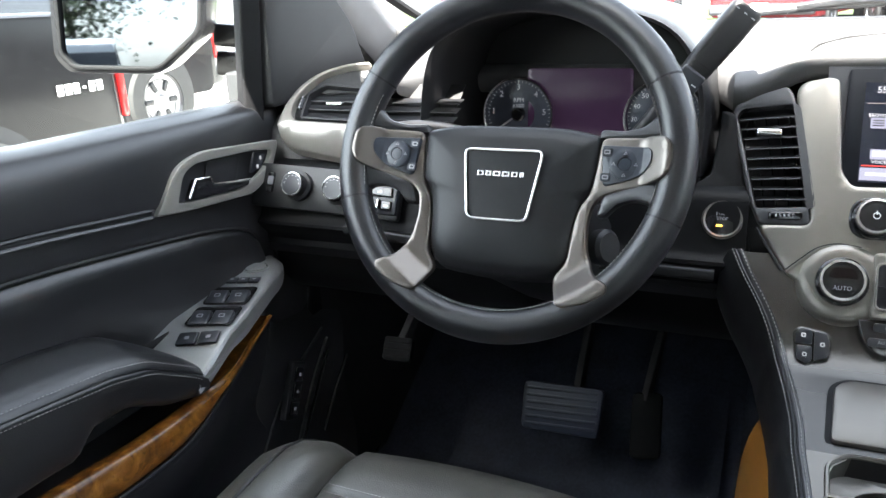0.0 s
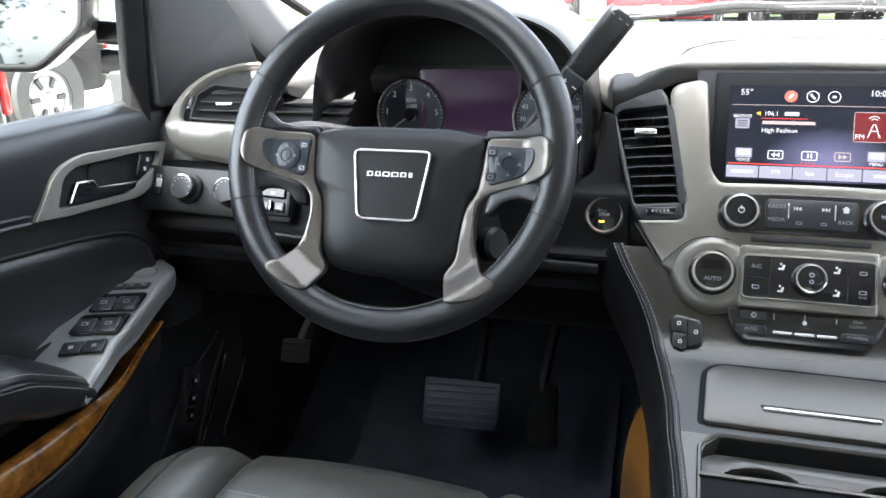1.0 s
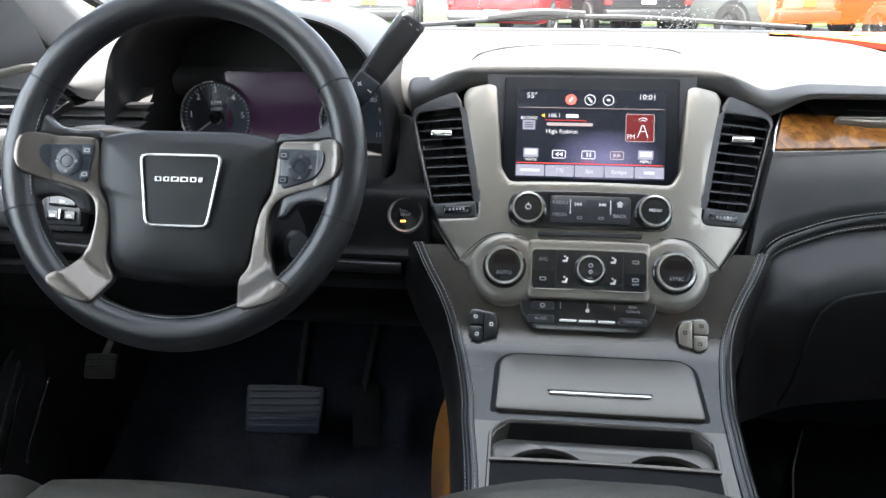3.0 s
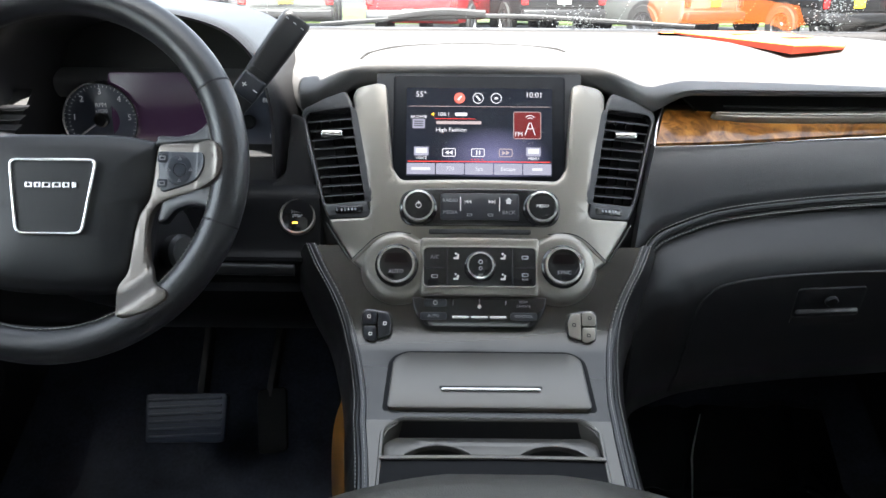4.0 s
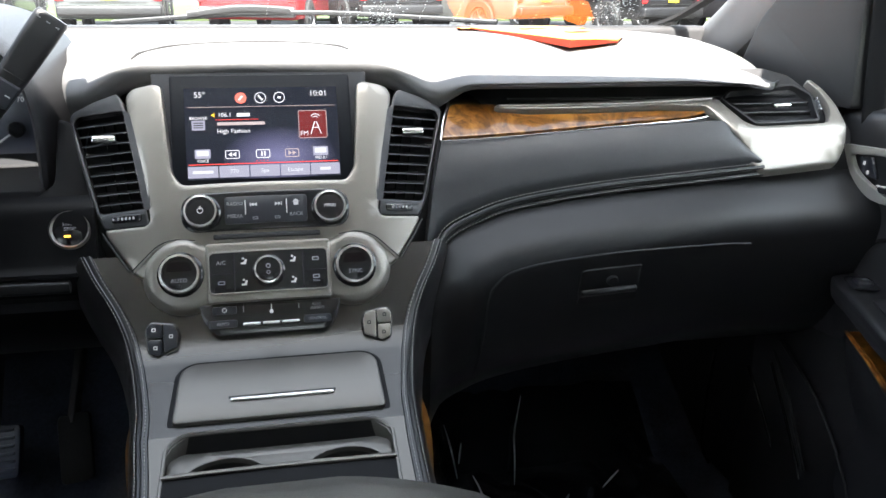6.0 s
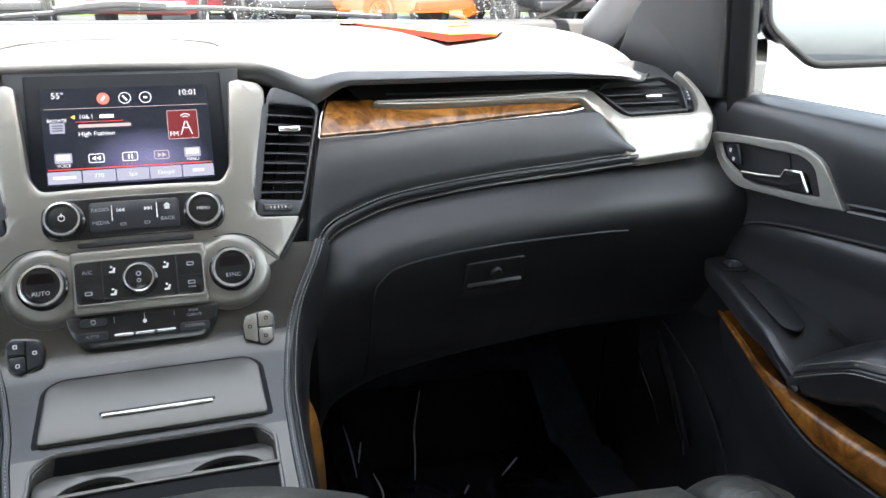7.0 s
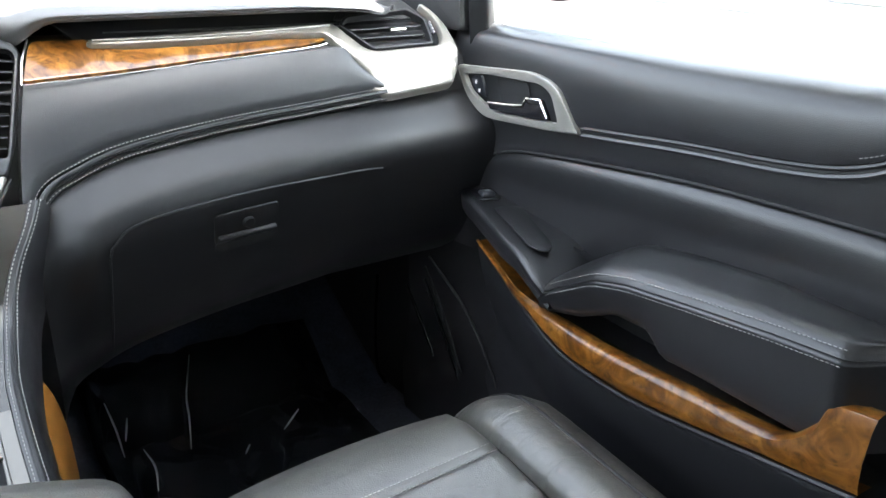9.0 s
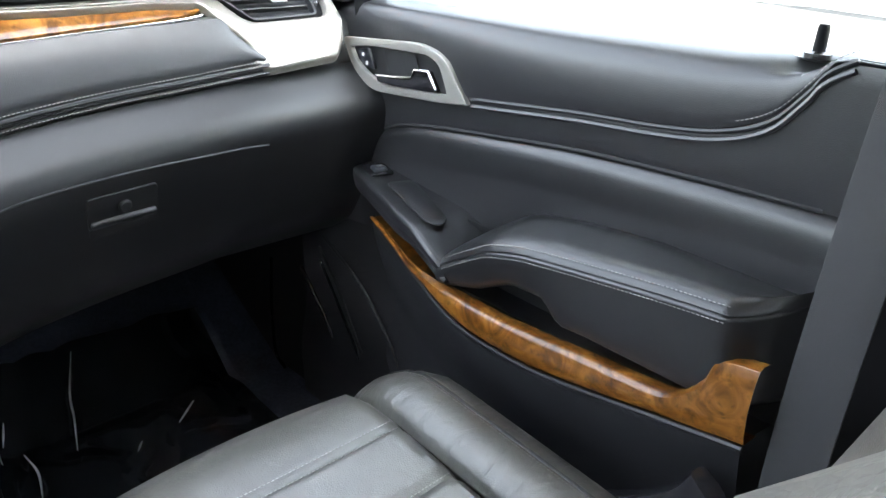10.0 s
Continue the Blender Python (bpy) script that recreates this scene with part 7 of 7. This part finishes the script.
part("folded_flap", sheet([near_, foot_], 0.0008, (0, 1, 0)), CARD_SHADED, plc, "flap of the fold, its shade painted as deep red", smooth=0)
zd_ = lambda y: interp(y, [1.25, 1.40, 1.56], [1.3725, 1.3690, 1.3625]) + 0.0035
# leaf added almost edge-on, there to give the glass its orange reflection
part("far_leaf", plate([(0.335, 1.365), (0.55, 1.365), (0.625, 1.47), (0.60, 1.49), (0.47, 1.515), (0.36, 1.518), (0.335, 1.48)], 0.0008, cut=0.03, f=lambda c: Vector((c.x, c.y, zd_(c.y) + c.z))), ORANGE, plc, "orange leaf running to the glass", smooth=0)
for x, y, w in ((0.43, 1.25, 0.05), (0.48, 1.17, 0.05)):
    part("writing_bar", block(w, 0.016, 0.0006, 0, pose(x, y, 1.3805, 0, 0, 24)), DARK, leaf)

# window sticker taped inside the passenger window
PAPER = material("white_paper", (0.78, 0.78, 0.76), 0.7, vary=0.04)
tl_ = PAPER.node_tree.nodes.new("ShaderNodeBsdfTranslucent")
tl_.inputs["Color"].default_value = (0.8, 0.8, 0.78, 1)
tm_ = PAPER.node_tree.nodes.new("ShaderNodeMixShader")
tm_.inputs[0].default_value = 0.55
PAPER.node_tree.links.new(PAPER.node_tree.nodes["Principled BSDF"].outputs[0], tm_.inputs[1])
PAPER.node_tree.links.new(tl_.outputs[0], tm_.inputs[2])
PAPER.node_tree.links.new(tm_.outputs[0], PAPER.node_tree.nodes["Material Output"].inputs["Surface"])
PRINT = material("pale_grey_print", (0.50, 0.50, 0.50), 0.7, vary=0.05)
stk = thing("window_sticker", "white printed paper sheet taped inside the passenger window", "paper sheet")
prow = []
for v in np.linspace(0, 1, 14):
    prow.append([(0.812 - 0.030 * v - 0.004 * math.sin(u * 5 + v * 3), 0.655 - 0.36 * u, 1.352 + 0.22 * v + 0.006 * u) for u in np.linspace(0, 1, 20)])
sh = part("sheet", sheet(prow, 0.0006, (1, 0, 0)), PAPER, stk)
for i in range(9):
    for j in range(3 if i % 2 else 2):
        w_ = 0.05 + 0.05 * rng.rand()
        part("print_bar", block(0.0006, w_, 0.0022 + 0.003 * (i in (2, 3)), 0, pose(0.8085 - 0.0030 * i - 0.004, 0.60 - 0.12 * j, 1.364 + 0.018 * i)), PRINT, sh)

# ---- door mirrors ----
MIRR = material("mirror_silvering", (0.085, 0.097, 0.112), 0.02, metal=1.0, vary=0.01, rough_vary=0.005)
BODYBLK = material("black_car_paint", (0.005, 0.005, 0.006), 0.24, vary=0.1, rough_vary=0.03, spec=0.2)
for s in (1, -1):
    f = (lambda p: Vector(p)) if s > 0 else (lambda p: Vector((-0.075 - p[0], p[1], p[2])))
    mr = thing("door_mirror", "black heated door mirror on a twin arm", "door mirror", "door mirrors")
    # outline in the mirror's own plane: across (outwards) and up
    mo = rounded([(0.046, 0.002), (0.196, 0.010), (0.218, 0.035), (0.205, 0.19), (-0.048, 0.19), (-0.042, 0.115), (-0.034, 0.064)], [0.02, 0.012, 0.012, 0.03, 0.03, 0.02, 0.02], 5)
    mf = fr((1.035, 1.050, 1.330) if s < 0 else (1.012, 1.060, 1.316), (0.93, -0.36, 0), (0, 0.045, 1))
    g = lambda c: f(mf @ c)
    shell_rows = []
    for h, k in ((0.012, 1.0), (0.010, 1.06), (-0.01, 1.08), (-0.06, 1.02), (-0.10, 0.8), (-0.115, 0.45)):
        shell_rows.append([g(Vector((0.08 + (x - 0.08) * k, 0.085 + (y - 0.085) * k, h))) for x, y in mo])
    part("housing", sheet(shell_rows, closed=True, cap=False), BODYBLK, mr, "gloss black housing")
    part("bezel", plate(mo, 0.012, 0.003, holes=[inset(mo, 0.008)], f=g, base=0.002), RUBBER, mr)
    part("glass", plate(inset(mo, 0.007), 0.002, f=g, base=0.003), MIRR, mr, "bright mirror glass")
    for z0_, z1_, r_ in ((1.365, 1.385, 0.020), (1.310, 1.335, 0.022)):
        part("arm", sweep(spline([f((0.86, 1.16, z0_)), f((0.93, 1.17, (z0_ + z1_) / 2)), f((1.04, 1.15, z1_))], 5), rrect(0.05, r_ * 2, 0.010)), BODYBLK, mr)


# ---- outside ----
ASPH = material("sunlit_asphalt", (0.034, 0.0335, 0.032), 0.9, vary=0.25, scale=3.0, bump=0.5, bump_scale=120, dist=0.004)
CONC = material("pale_concrete", (0.55, 0.54, 0.51), 0.9, vary=0.12, scale=2.0, bump=0.4, bump_scale=90, dist=0.003)
GRASS = material("grass_verge", (0.062, 0.092, 0.026), 0.9, vary=0.4, scale=12, bump=0.8, bump_scale=80, dist=0.01)


def ground_z(x, y):
    return 0.0 + 0.018 * max(0.0, y - 3.0) if y < 60 else 0.018 * 57


gx = [-400, -120, -40, -12, -6, -2, 2, 6, 12, 40, 120, 400]
gy = [-400, -100, -30, -8, -2, 3, 10, 20, 30, 45, 60, 150, 400]
gr = part("ground", sheet([[(x, y, ground_z(x, y)) for x in gx] for y in gy], 0.1, (0, 0, -1)), ASPH)
tagged(gr, "sunlit grey asphalt parking lot", "ground", kind="structure")
o = part("pavement", sheet([[(x, y, ground_z(x, y) + 0.02) for x in (1.9, 6, 9.0)] for y in np.linspace(-14, 12, 8)], 0.02, (0, 0, -1)), CONC)
tagged(o, "pale concrete strip beside the car", "pavement", kind="structure")
o = part("pavement", sheet([[(x, y, ground_z(x, y) + 0.02) for x in (-9.5, -6, -2.2)] for y in np.linspace(-14, 14, 8)], 0.02, (0, 0, -1)), CONC)
tagged(o, "pale concrete strip beside the parked pickup", "pavement", kind="structure")
o = part("verge", sheet([[(x, y, ground_z(x, y) + 0.05) for x in np.linspace(-40, 40, 5)] for y in (22.5, 30.0)], 0.05, (0, 0, -1)), GRASS)
tagged(o, "strip of sunlit green grass behind parked cars", "grass", kind="structure")

TYRE = material("tyre_rubber", (0.018, 0.018, 0.018), 0.8, vary=0.25, scale=40, bump=0.3, bump_scale=80)
ALLOY = material("alloy_wheel", (0.20, 0.20, 0.21), 0.35, metal=0.9, vary=0.05)
TAIL = material("red_lamp_lens", (0.55, 0.02, 0.02), 0.15, vary=0.05, coat=0.5)
YPLATE = material("yellow_plate", (0.75, 0.55, 0.03), 0.5, vary=0.05)
WPLATE = material("white_plate", (0.75, 0.75, 0.72), 0.5, vary=0.05)
CARGLASS = material("dark_car_glass", (0.012, 0.014, 0.016), 0.06, vary=0.1, coat=0.5)


def paint(name, c, coat=0.45, spec=0.5):
    return material(name, c, 0.22, vary=0.04, coat=coat, rough_vary=0.03, spec=spec)


def vehicle(name, label, mat, at, heading, length=5.2, width=1.98, height=1.85, pickup=False, plate_mat=WPLATE, wheel_r=0.40, belt=1.12):
    """A parked vehicle; its rear is at the origin, its nose length ahead along its own y."""
    z0 = ground_z(*at)
    d = thing(name, label, "car" if not pickup else "pickup truck", "parked vehicles", at=(at[0], at[1], z0))
    m = pose(at[0], at[1], z0, 0, 0, heading)
    L, H, sill = length, height, 0.42
    if pickup:
        prof = [(0.0, 0.55), (0.02, belt), (L * 0.36, belt + 0.02), (L * 0.37, belt + 0.06), (L * 0.66, belt + 0.02), (L * 0.72, belt - 0.02), (L * 0.97, belt - 0.06), (L, belt - 0.22), (L, 0.50), (L - 0.1, sill), (0.12, sill)]
        cab = [(L * 0.37, belt), (L * 0.39, H - 0.03), (L * 0.43, H), (L * 0.58, H - 0.02), (L * 0.70, belt)]
    else:
        prof = [(0.0, 0.55), (0.02, belt - 0.1), (0.10, belt), (L * 0.66, belt), (L * 0.72, belt - 0.04), (L * 0.96, belt - 0.12), (L, belt - 0.28), (L, 0.48), (L - 0.1, sill), (0.12, sill)]
        cab = [(0.12, belt), (0.32, H - 0.08), (0.55, H), (L * 0.52, H - 0.02), (L * 0.68, belt)]
    po_ = rounded(prof, 0.06, 3)
    co_ = rounded(cab, 0.05, 3)
    # wheel arches cut as holes of the side outline
    ax1, ax2 = L * 0.20, L * 0.81
    rows = []
    for u, k in ((-1, 0.965), (-0.97, 0.985), (-0.9, 1.0), (0.9, 1.0), (0.97, 0.985), (1, 0.965)):
        rows.append([m @ Vector((u * width / 2, L / 2 + (y - L / 2) * (k if abs(u) < 1 else k), 0.75 + (z - 0.75) * k)) for y, z in po_])
    body = part("body", sheet(rows, closed=True, cap=True), mat, d)
    rows = []
    for u, k in ((-0.80, 0.94), (-0.78, 1.0), (0.78, 1.0), (0.80, 0.94)):
        rows.append([m @ Vector((u * width / 2 * (1 - 0.16 * (z - belt) / (H - belt)), L * 0.4 + (y - L * 0.4) * k, z)) for y, z in co_])
    cabin = part("cabin", sheet(rows, closed=True, cap=True), mat, d)
    wo_ = inset(co_, 0.07) if area(co_) > 0 else inset(list(reversed(co_)), 0.07)
    for s in (-1, 1):
        part("side_window", sheet([[m @ Vector((s * (0.80 * width / 2 * (1 - 0.16 * (z - belt) / (H - belt)) + 0.006 + q), y, z)) for y, z in wo_] for q in (0, 0.004)], closed=True, cap=True), CARGLASS, cabin)
        for ay in (ax1, ax2):
            part("wheel_arch", turned([(wheel_r + 0.07, 0), (wheel_r + 0.07, 0.03), (wheel_r + 0.03, 0.034), (0, 0.034)], m @ pose(s * (width / 2 - 0.028), ay, wheel_r + 0.02, 0, s * 90, 0), 28), DARK, body)
            w_ = part("wheel", turned([(wheel_r * 0.62, 0.0), (wheel_r * 0.95, 0.01), (wheel_r, 0.04), (wheel_r, 0.20), (wheel_r * 0.95, 0.23), (wheel_r * 0.64, 0.235), (wheel_r * 0.60, 0.20)], m @ pose(s * (width / 2 - 0.18), ay, wheel_r, 0, s * 90, 0), 32), TYRE, d)
            part("rim", turned([(wheel_r * 0.62, 0.23), (wheel_r * 0.60, 0.20), (wheel_r * 0.50, 0.185), (0.06, 0.20), (0.05, 0.215), (0, 0.215)], m @ pose(s * (width / 2 - 0.18), ay, wheel_r, 0, s * 90, 0), 32), ALLOY, w_)
            for q in range(6):
                part("spoke_gap", block(0.05, wheel_r * 0.26, 0.02, 0.01, m @ pose(s * (width / 2 - 0.18), ay, wheel_r, 0, s * 90, 0) @ pose(0, 0, 0.20, 0, 0, 60 * q) @ pose(0, wheel_r * 0.38, 0)), DARK, w_)
    part("rear_glass", sheet([[m @ Vector((u * width * 0.36, (0.145 if not pickup else L * 0.367) + 0.16 * (z - 1.2) * (0 if pickup else 1), z)) for z in (belt + 0.1, H - 0.2)] for u in (-1, 1)], 0.01), CARGLASS, cabin)
    bmp = part("bumper", block(width * 0.97, 0.20, 0.20, 0.05, m @ pose(0, 0.0, 0.58)), ALLOY if pickup else PLASTIC, d)
    part("number_plate", block(0.31, 0.012, 0.16, 0.004, m @ pose(0, -0.105 if pickup else -0.02, 0.62 if pickup else 0.86)), plate_mat, d)
    for s in (-1, 1):
        part("tail_lamp", block(0.16, 0.05, 0.34, 0.03, m @ pose(s * (width / 2 - 0.10), 0.0, 0.93)), TAIL, d)
    part("tailgate_line", block(width * 0.72, 0.012, 0.012, 0, m @ pose(0, -0.004, 0.74)), DARK, body)
    return d, m


P_RED = paint("red_car_paint", (0.30, 0.009, 0.012))
P_GREY = paint("grey_car_paint", (0.075, 0.080, 0.078))
P_BLACK = paint("dark_car_paint", (0.010, 0.010, 0.011), 0.0, 0.08)
P_WHITE = paint("white_car_paint", (0.75, 0.75, 0.74))
vehicle("parked_suv", "grey-green off-roader with a yellow plate, seen from behind", P_GREY, (-3.35, 16.6), 6, plate_mat=YPLATE)
vehicle("parked_pickup", "red pickup truck with a chrome bumper and pale plate", P_RED, (-0.75, 16.4), -14, 5.6, 2.0, 1.85, True)
vehicle("parked_suv", "black off-roader parked in the row", P_BLACK, (2.5, 17.4), 14)
vehicle("parked_suv", "dark grey off-roader with bright wheels", P_GREY, (5.6, 16.9), 35, plate_mat=YPLATE)
vehicle("parked_suv", "black off-roader with a yellow plate", P_BLACK, (8.5, 16.7), 22, plate_mat=YPLATE)
vehicle("parked_suv", "black estate at the end of the row", P_BLACK, (11.8, 16.0), 25)
vehicle("parked_suv", "dark grey off-roader parked in the row", P_GREY, (-6.6, 17.0), 4)
pk, pm_ = vehicle("parked_pickup", "black pickup truck with white bed-side lettering, parked alongside", P_BLACK, (-4.85, 3.62), 180, 5.4, 1.9, 2.0, True, belt=1.40)
for i, w in enumerate((0.055, 0.055, 0.055, 0.03, 0.055, 0.055)):
    part("bedside_bar", block(0.006, w * 0.8, 0.06 if i != 3 else 0.015, 0.004, pose(-3.888, 3.122 + 0.056 * i, 0.994, 0, 0, 0)), P_WHITE, pk, "white lettering bar")
vehicle("parked_suv", "dark off-roader with large tyres parked behind the pickup", P_BLACK, (-6.88, 6.95), 180, 4.9, 1.95, 1.8, wheel_r=0.43)
vehicle("parked_suv", "white off-roader parked behind the driver's side", P_WHITE, (-2.6, -9.2), 180, 4.9, 1.95, 1.8)
vehicle("parked_suv", "white off-roader parked behind the passenger side", P_WHITE, (3.4, -8.6), 180, 4.9, 1.95, 1.8)
# trees behind, seen in the door mirrors
BARK = material("bark", (0.10, 0.075, 0.055), 0.9, vary=0.3, scale=20, bump=0.7, bump_scale=40, dist=0.01)
LEAF = material("green_leaves", (0.055, 0.085, 0.025), 0.7, vary=0.35, scale=6)


def tree(x, y, h, seed):
    d = thing("tree", "leafy green tree standing behind the parking lot", "tree", "trees", at=(x, y, 0))
    r_ = random.Random(seed)
    limbs = [sweep(spline([(x, y, 0), (x + 0.1, y, h * 0.3), (x - 0.1, y + 0.1, h * 0.8)], 4), ring(0.16, 10), scales=list(np.linspace(1, 0.3, 9)))]
    tips = []
    for k in range(16):
        a, b = r_.uniform(0, 6.28), h * r_.uniform(0.25, 0.8)
        ln2 = h * r_.uniform(0.2, 0.38)
        e_ = (x + ln2 * math.cos(a), y + ln2 * math.sin(a), b + h * r_.uniform(0.02, 0.2))
        m_ = tuple((p + q) / 2 for p, q in zip((x, y, b), e_))
        limbs.append(sweep(spline([(x, y, b), (m_[0], m_[1], m_[2] + 0.05 * h), e_], 3), ring(0.045, 6), scales=list(np.linspace(1, 0.3, 7))))
        tips += [e_, m_]
    part("trunk", joined(*limbs), BARK, d)
    lv, lf = [], []
    for t_ in tips:
        for k in range(150):
            c = [t_[q] + r_.gauss(0, h * 0.055) for q in range(3)]
            u, w_ = r_.uniform(0, 6.28), r_.uniform(-0.6, 0.6)
            s_ = r_.uniform(0.05, 0.11)
            i = len(lv)
            lv += [(c[0] - s_ * math.cos(u), c[1] - s_ * math.sin(u), c[2]), (c[0] + s_ * 0.5 * math.sin(u), c[1] - s_ * 0.5 * math.cos(u), c[2] + s_ * w_), (c[0] + s_ * math.cos(u), c[1] + s_ * math.sin(u), c[2] + 0.02), (c[0] - s_ * 0.5 * math.sin(u), c[1] + s_ * 0.5 * math.cos(u), c[2] - s_ * w_)]
            lf.append((i, i + 1, i + 2, i + 3))
    mm = bpy.data.meshes.new("crown")
    mm.from_pydata(lv, [], lf)
    part("crown", mm, LEAF, d, smooth=0)


for i, (x, y, h) in enumerate(((-3.4, -17.5, 5.5), (-7.5, -21.0, 7.0), (5.5, -20.0, 6.5))):
    tree(x, y, h, 11 + i)
# pale building beyond the passenger side, and one behind
STUC = material("pale_stucco", (0.62, 0.60, 0.56), 0.9, vary=0.08, scale=1.5, bump=0.3, bump_scale=60, dist=0.004)
bld = thing("showroom_building", "pale rendered low building with dark windows", "building")
part("wall", block(0.4, 30, 3.4, 0.02, pose(14, 0, 1.7)), STUC, bld)
for i in range(8):
    w_ = part("window", block(0.06, 2.2, 1.6, 0.01, pose(13.79, -12 + 3.4 * i, 2.0)), CARGLASS, bld)
    part("window_frame", block(0.05, 2.36, 0.08, 0.01, pose(13.77, -12 + 3.4 * i, 1.16)), P_WHITE, w_)
part("roof", block(1.4, 31, 0.3, 0.02, pose(13.8, 0, 3.54)), P_GREY, bld)

# dried spots and droplets on the windscreen
def on_glass(u, v):
    i = min(len(WS_ROWS) - 2, int(v * (len(WS_ROWS) - 1)))
    t = v * (len(WS_ROWS) - 1) - i
    q = (u + 1) / 2 * 24
    j = min(23, int(q))
    k = q - j
    a = np.array(WS_ROWS[i][j]) * (1 - k) + np.array(WS_ROWS[i][j + 1]) * k
    b = np.array(WS_ROWS[i + 1][j]) * (1 - k) + np.array(WS_ROWS[i + 1][j + 1]) * k
    return a * (1 - t) + b * t


SPOT = material("dried_spots", (0.75, 0.77, 0.78), 0.4, vary=0.1)
vs, fs = [], []
rs = random.Random(7)


def spot(u, v, r):
    c = on_glass(u, v)
    nrm = np.array((0, 0.45, 0.89))
    a = np.array((1.0, 0, 0))
    b = np.array((0, 0.89, -0.45))
    k = len(vs)
    vs.append(tuple(c + nrm * (r * 0.5 + 0.001)))
    for q in range(6):
        t = q * math.pi / 3
        vs.append(tuple(c + nrm * 0.001 + a * r * math.cos(t) + b * r * math.sin(t)))
    for q in range(6):
        fs.append((k, k + 1 + q, k + 1 + (q + 1) % 6))


for u0, v0, w_, h_, n in ((0.28, 0.07, 0.055, 0.07, 260), (0.80, 0.12, 0.06, 0.10, 300)):
    for i in range(n):
        spot(u0 + rs.gauss(0, w_ * 0.5), max(0.01, v0 + rs.gauss(0, h_ * 0.5)), rs.uniform(0.0009, 0.0022))
for u0 in (-0.42, -0.18, 0.02, 0.19, 0.36, 0.44, 0.62):
    for i in range(26):
        spot(u0 + 0.0015 * i + rs.gauss(0, 0.001), 0.01 + 0.010 * i, rs.uniform(0.0008, 0.0017))
me = bpy.data.meshes.new("water_spots")
me.from_pydata(vs, [], fs)
o = part("water_spots", me, SPOT, smooth=80)
tagged(o, "dried white water spots on the windscreen", "water spots", kind="stuff")
# wiper lying at the foot of the windscreen
wip = thing("wiper", "grey windscreen wiper resting on the cowl", "wiper")
part("wiper_arm", sweep(spline([(-0.30, 1.64, 1.370), (-0.10, 1.655, 1.383), (0.10, 1.66, 1.388), (0.30, 1.64, 1.380), (0.46, 1.60, 1.372)], 6), rrect(0.012, 0.010, 0.003)), PLASTIC, wip)
part("wiper_joint", sweep(spline([(-0.16, 1.65, 1.384), (-0.06, 1.655, 1.396), (0.04, 1.66, 1.392)], 5), rrect(0.02, 0.016, 0.005)), PLASTIC, wip)
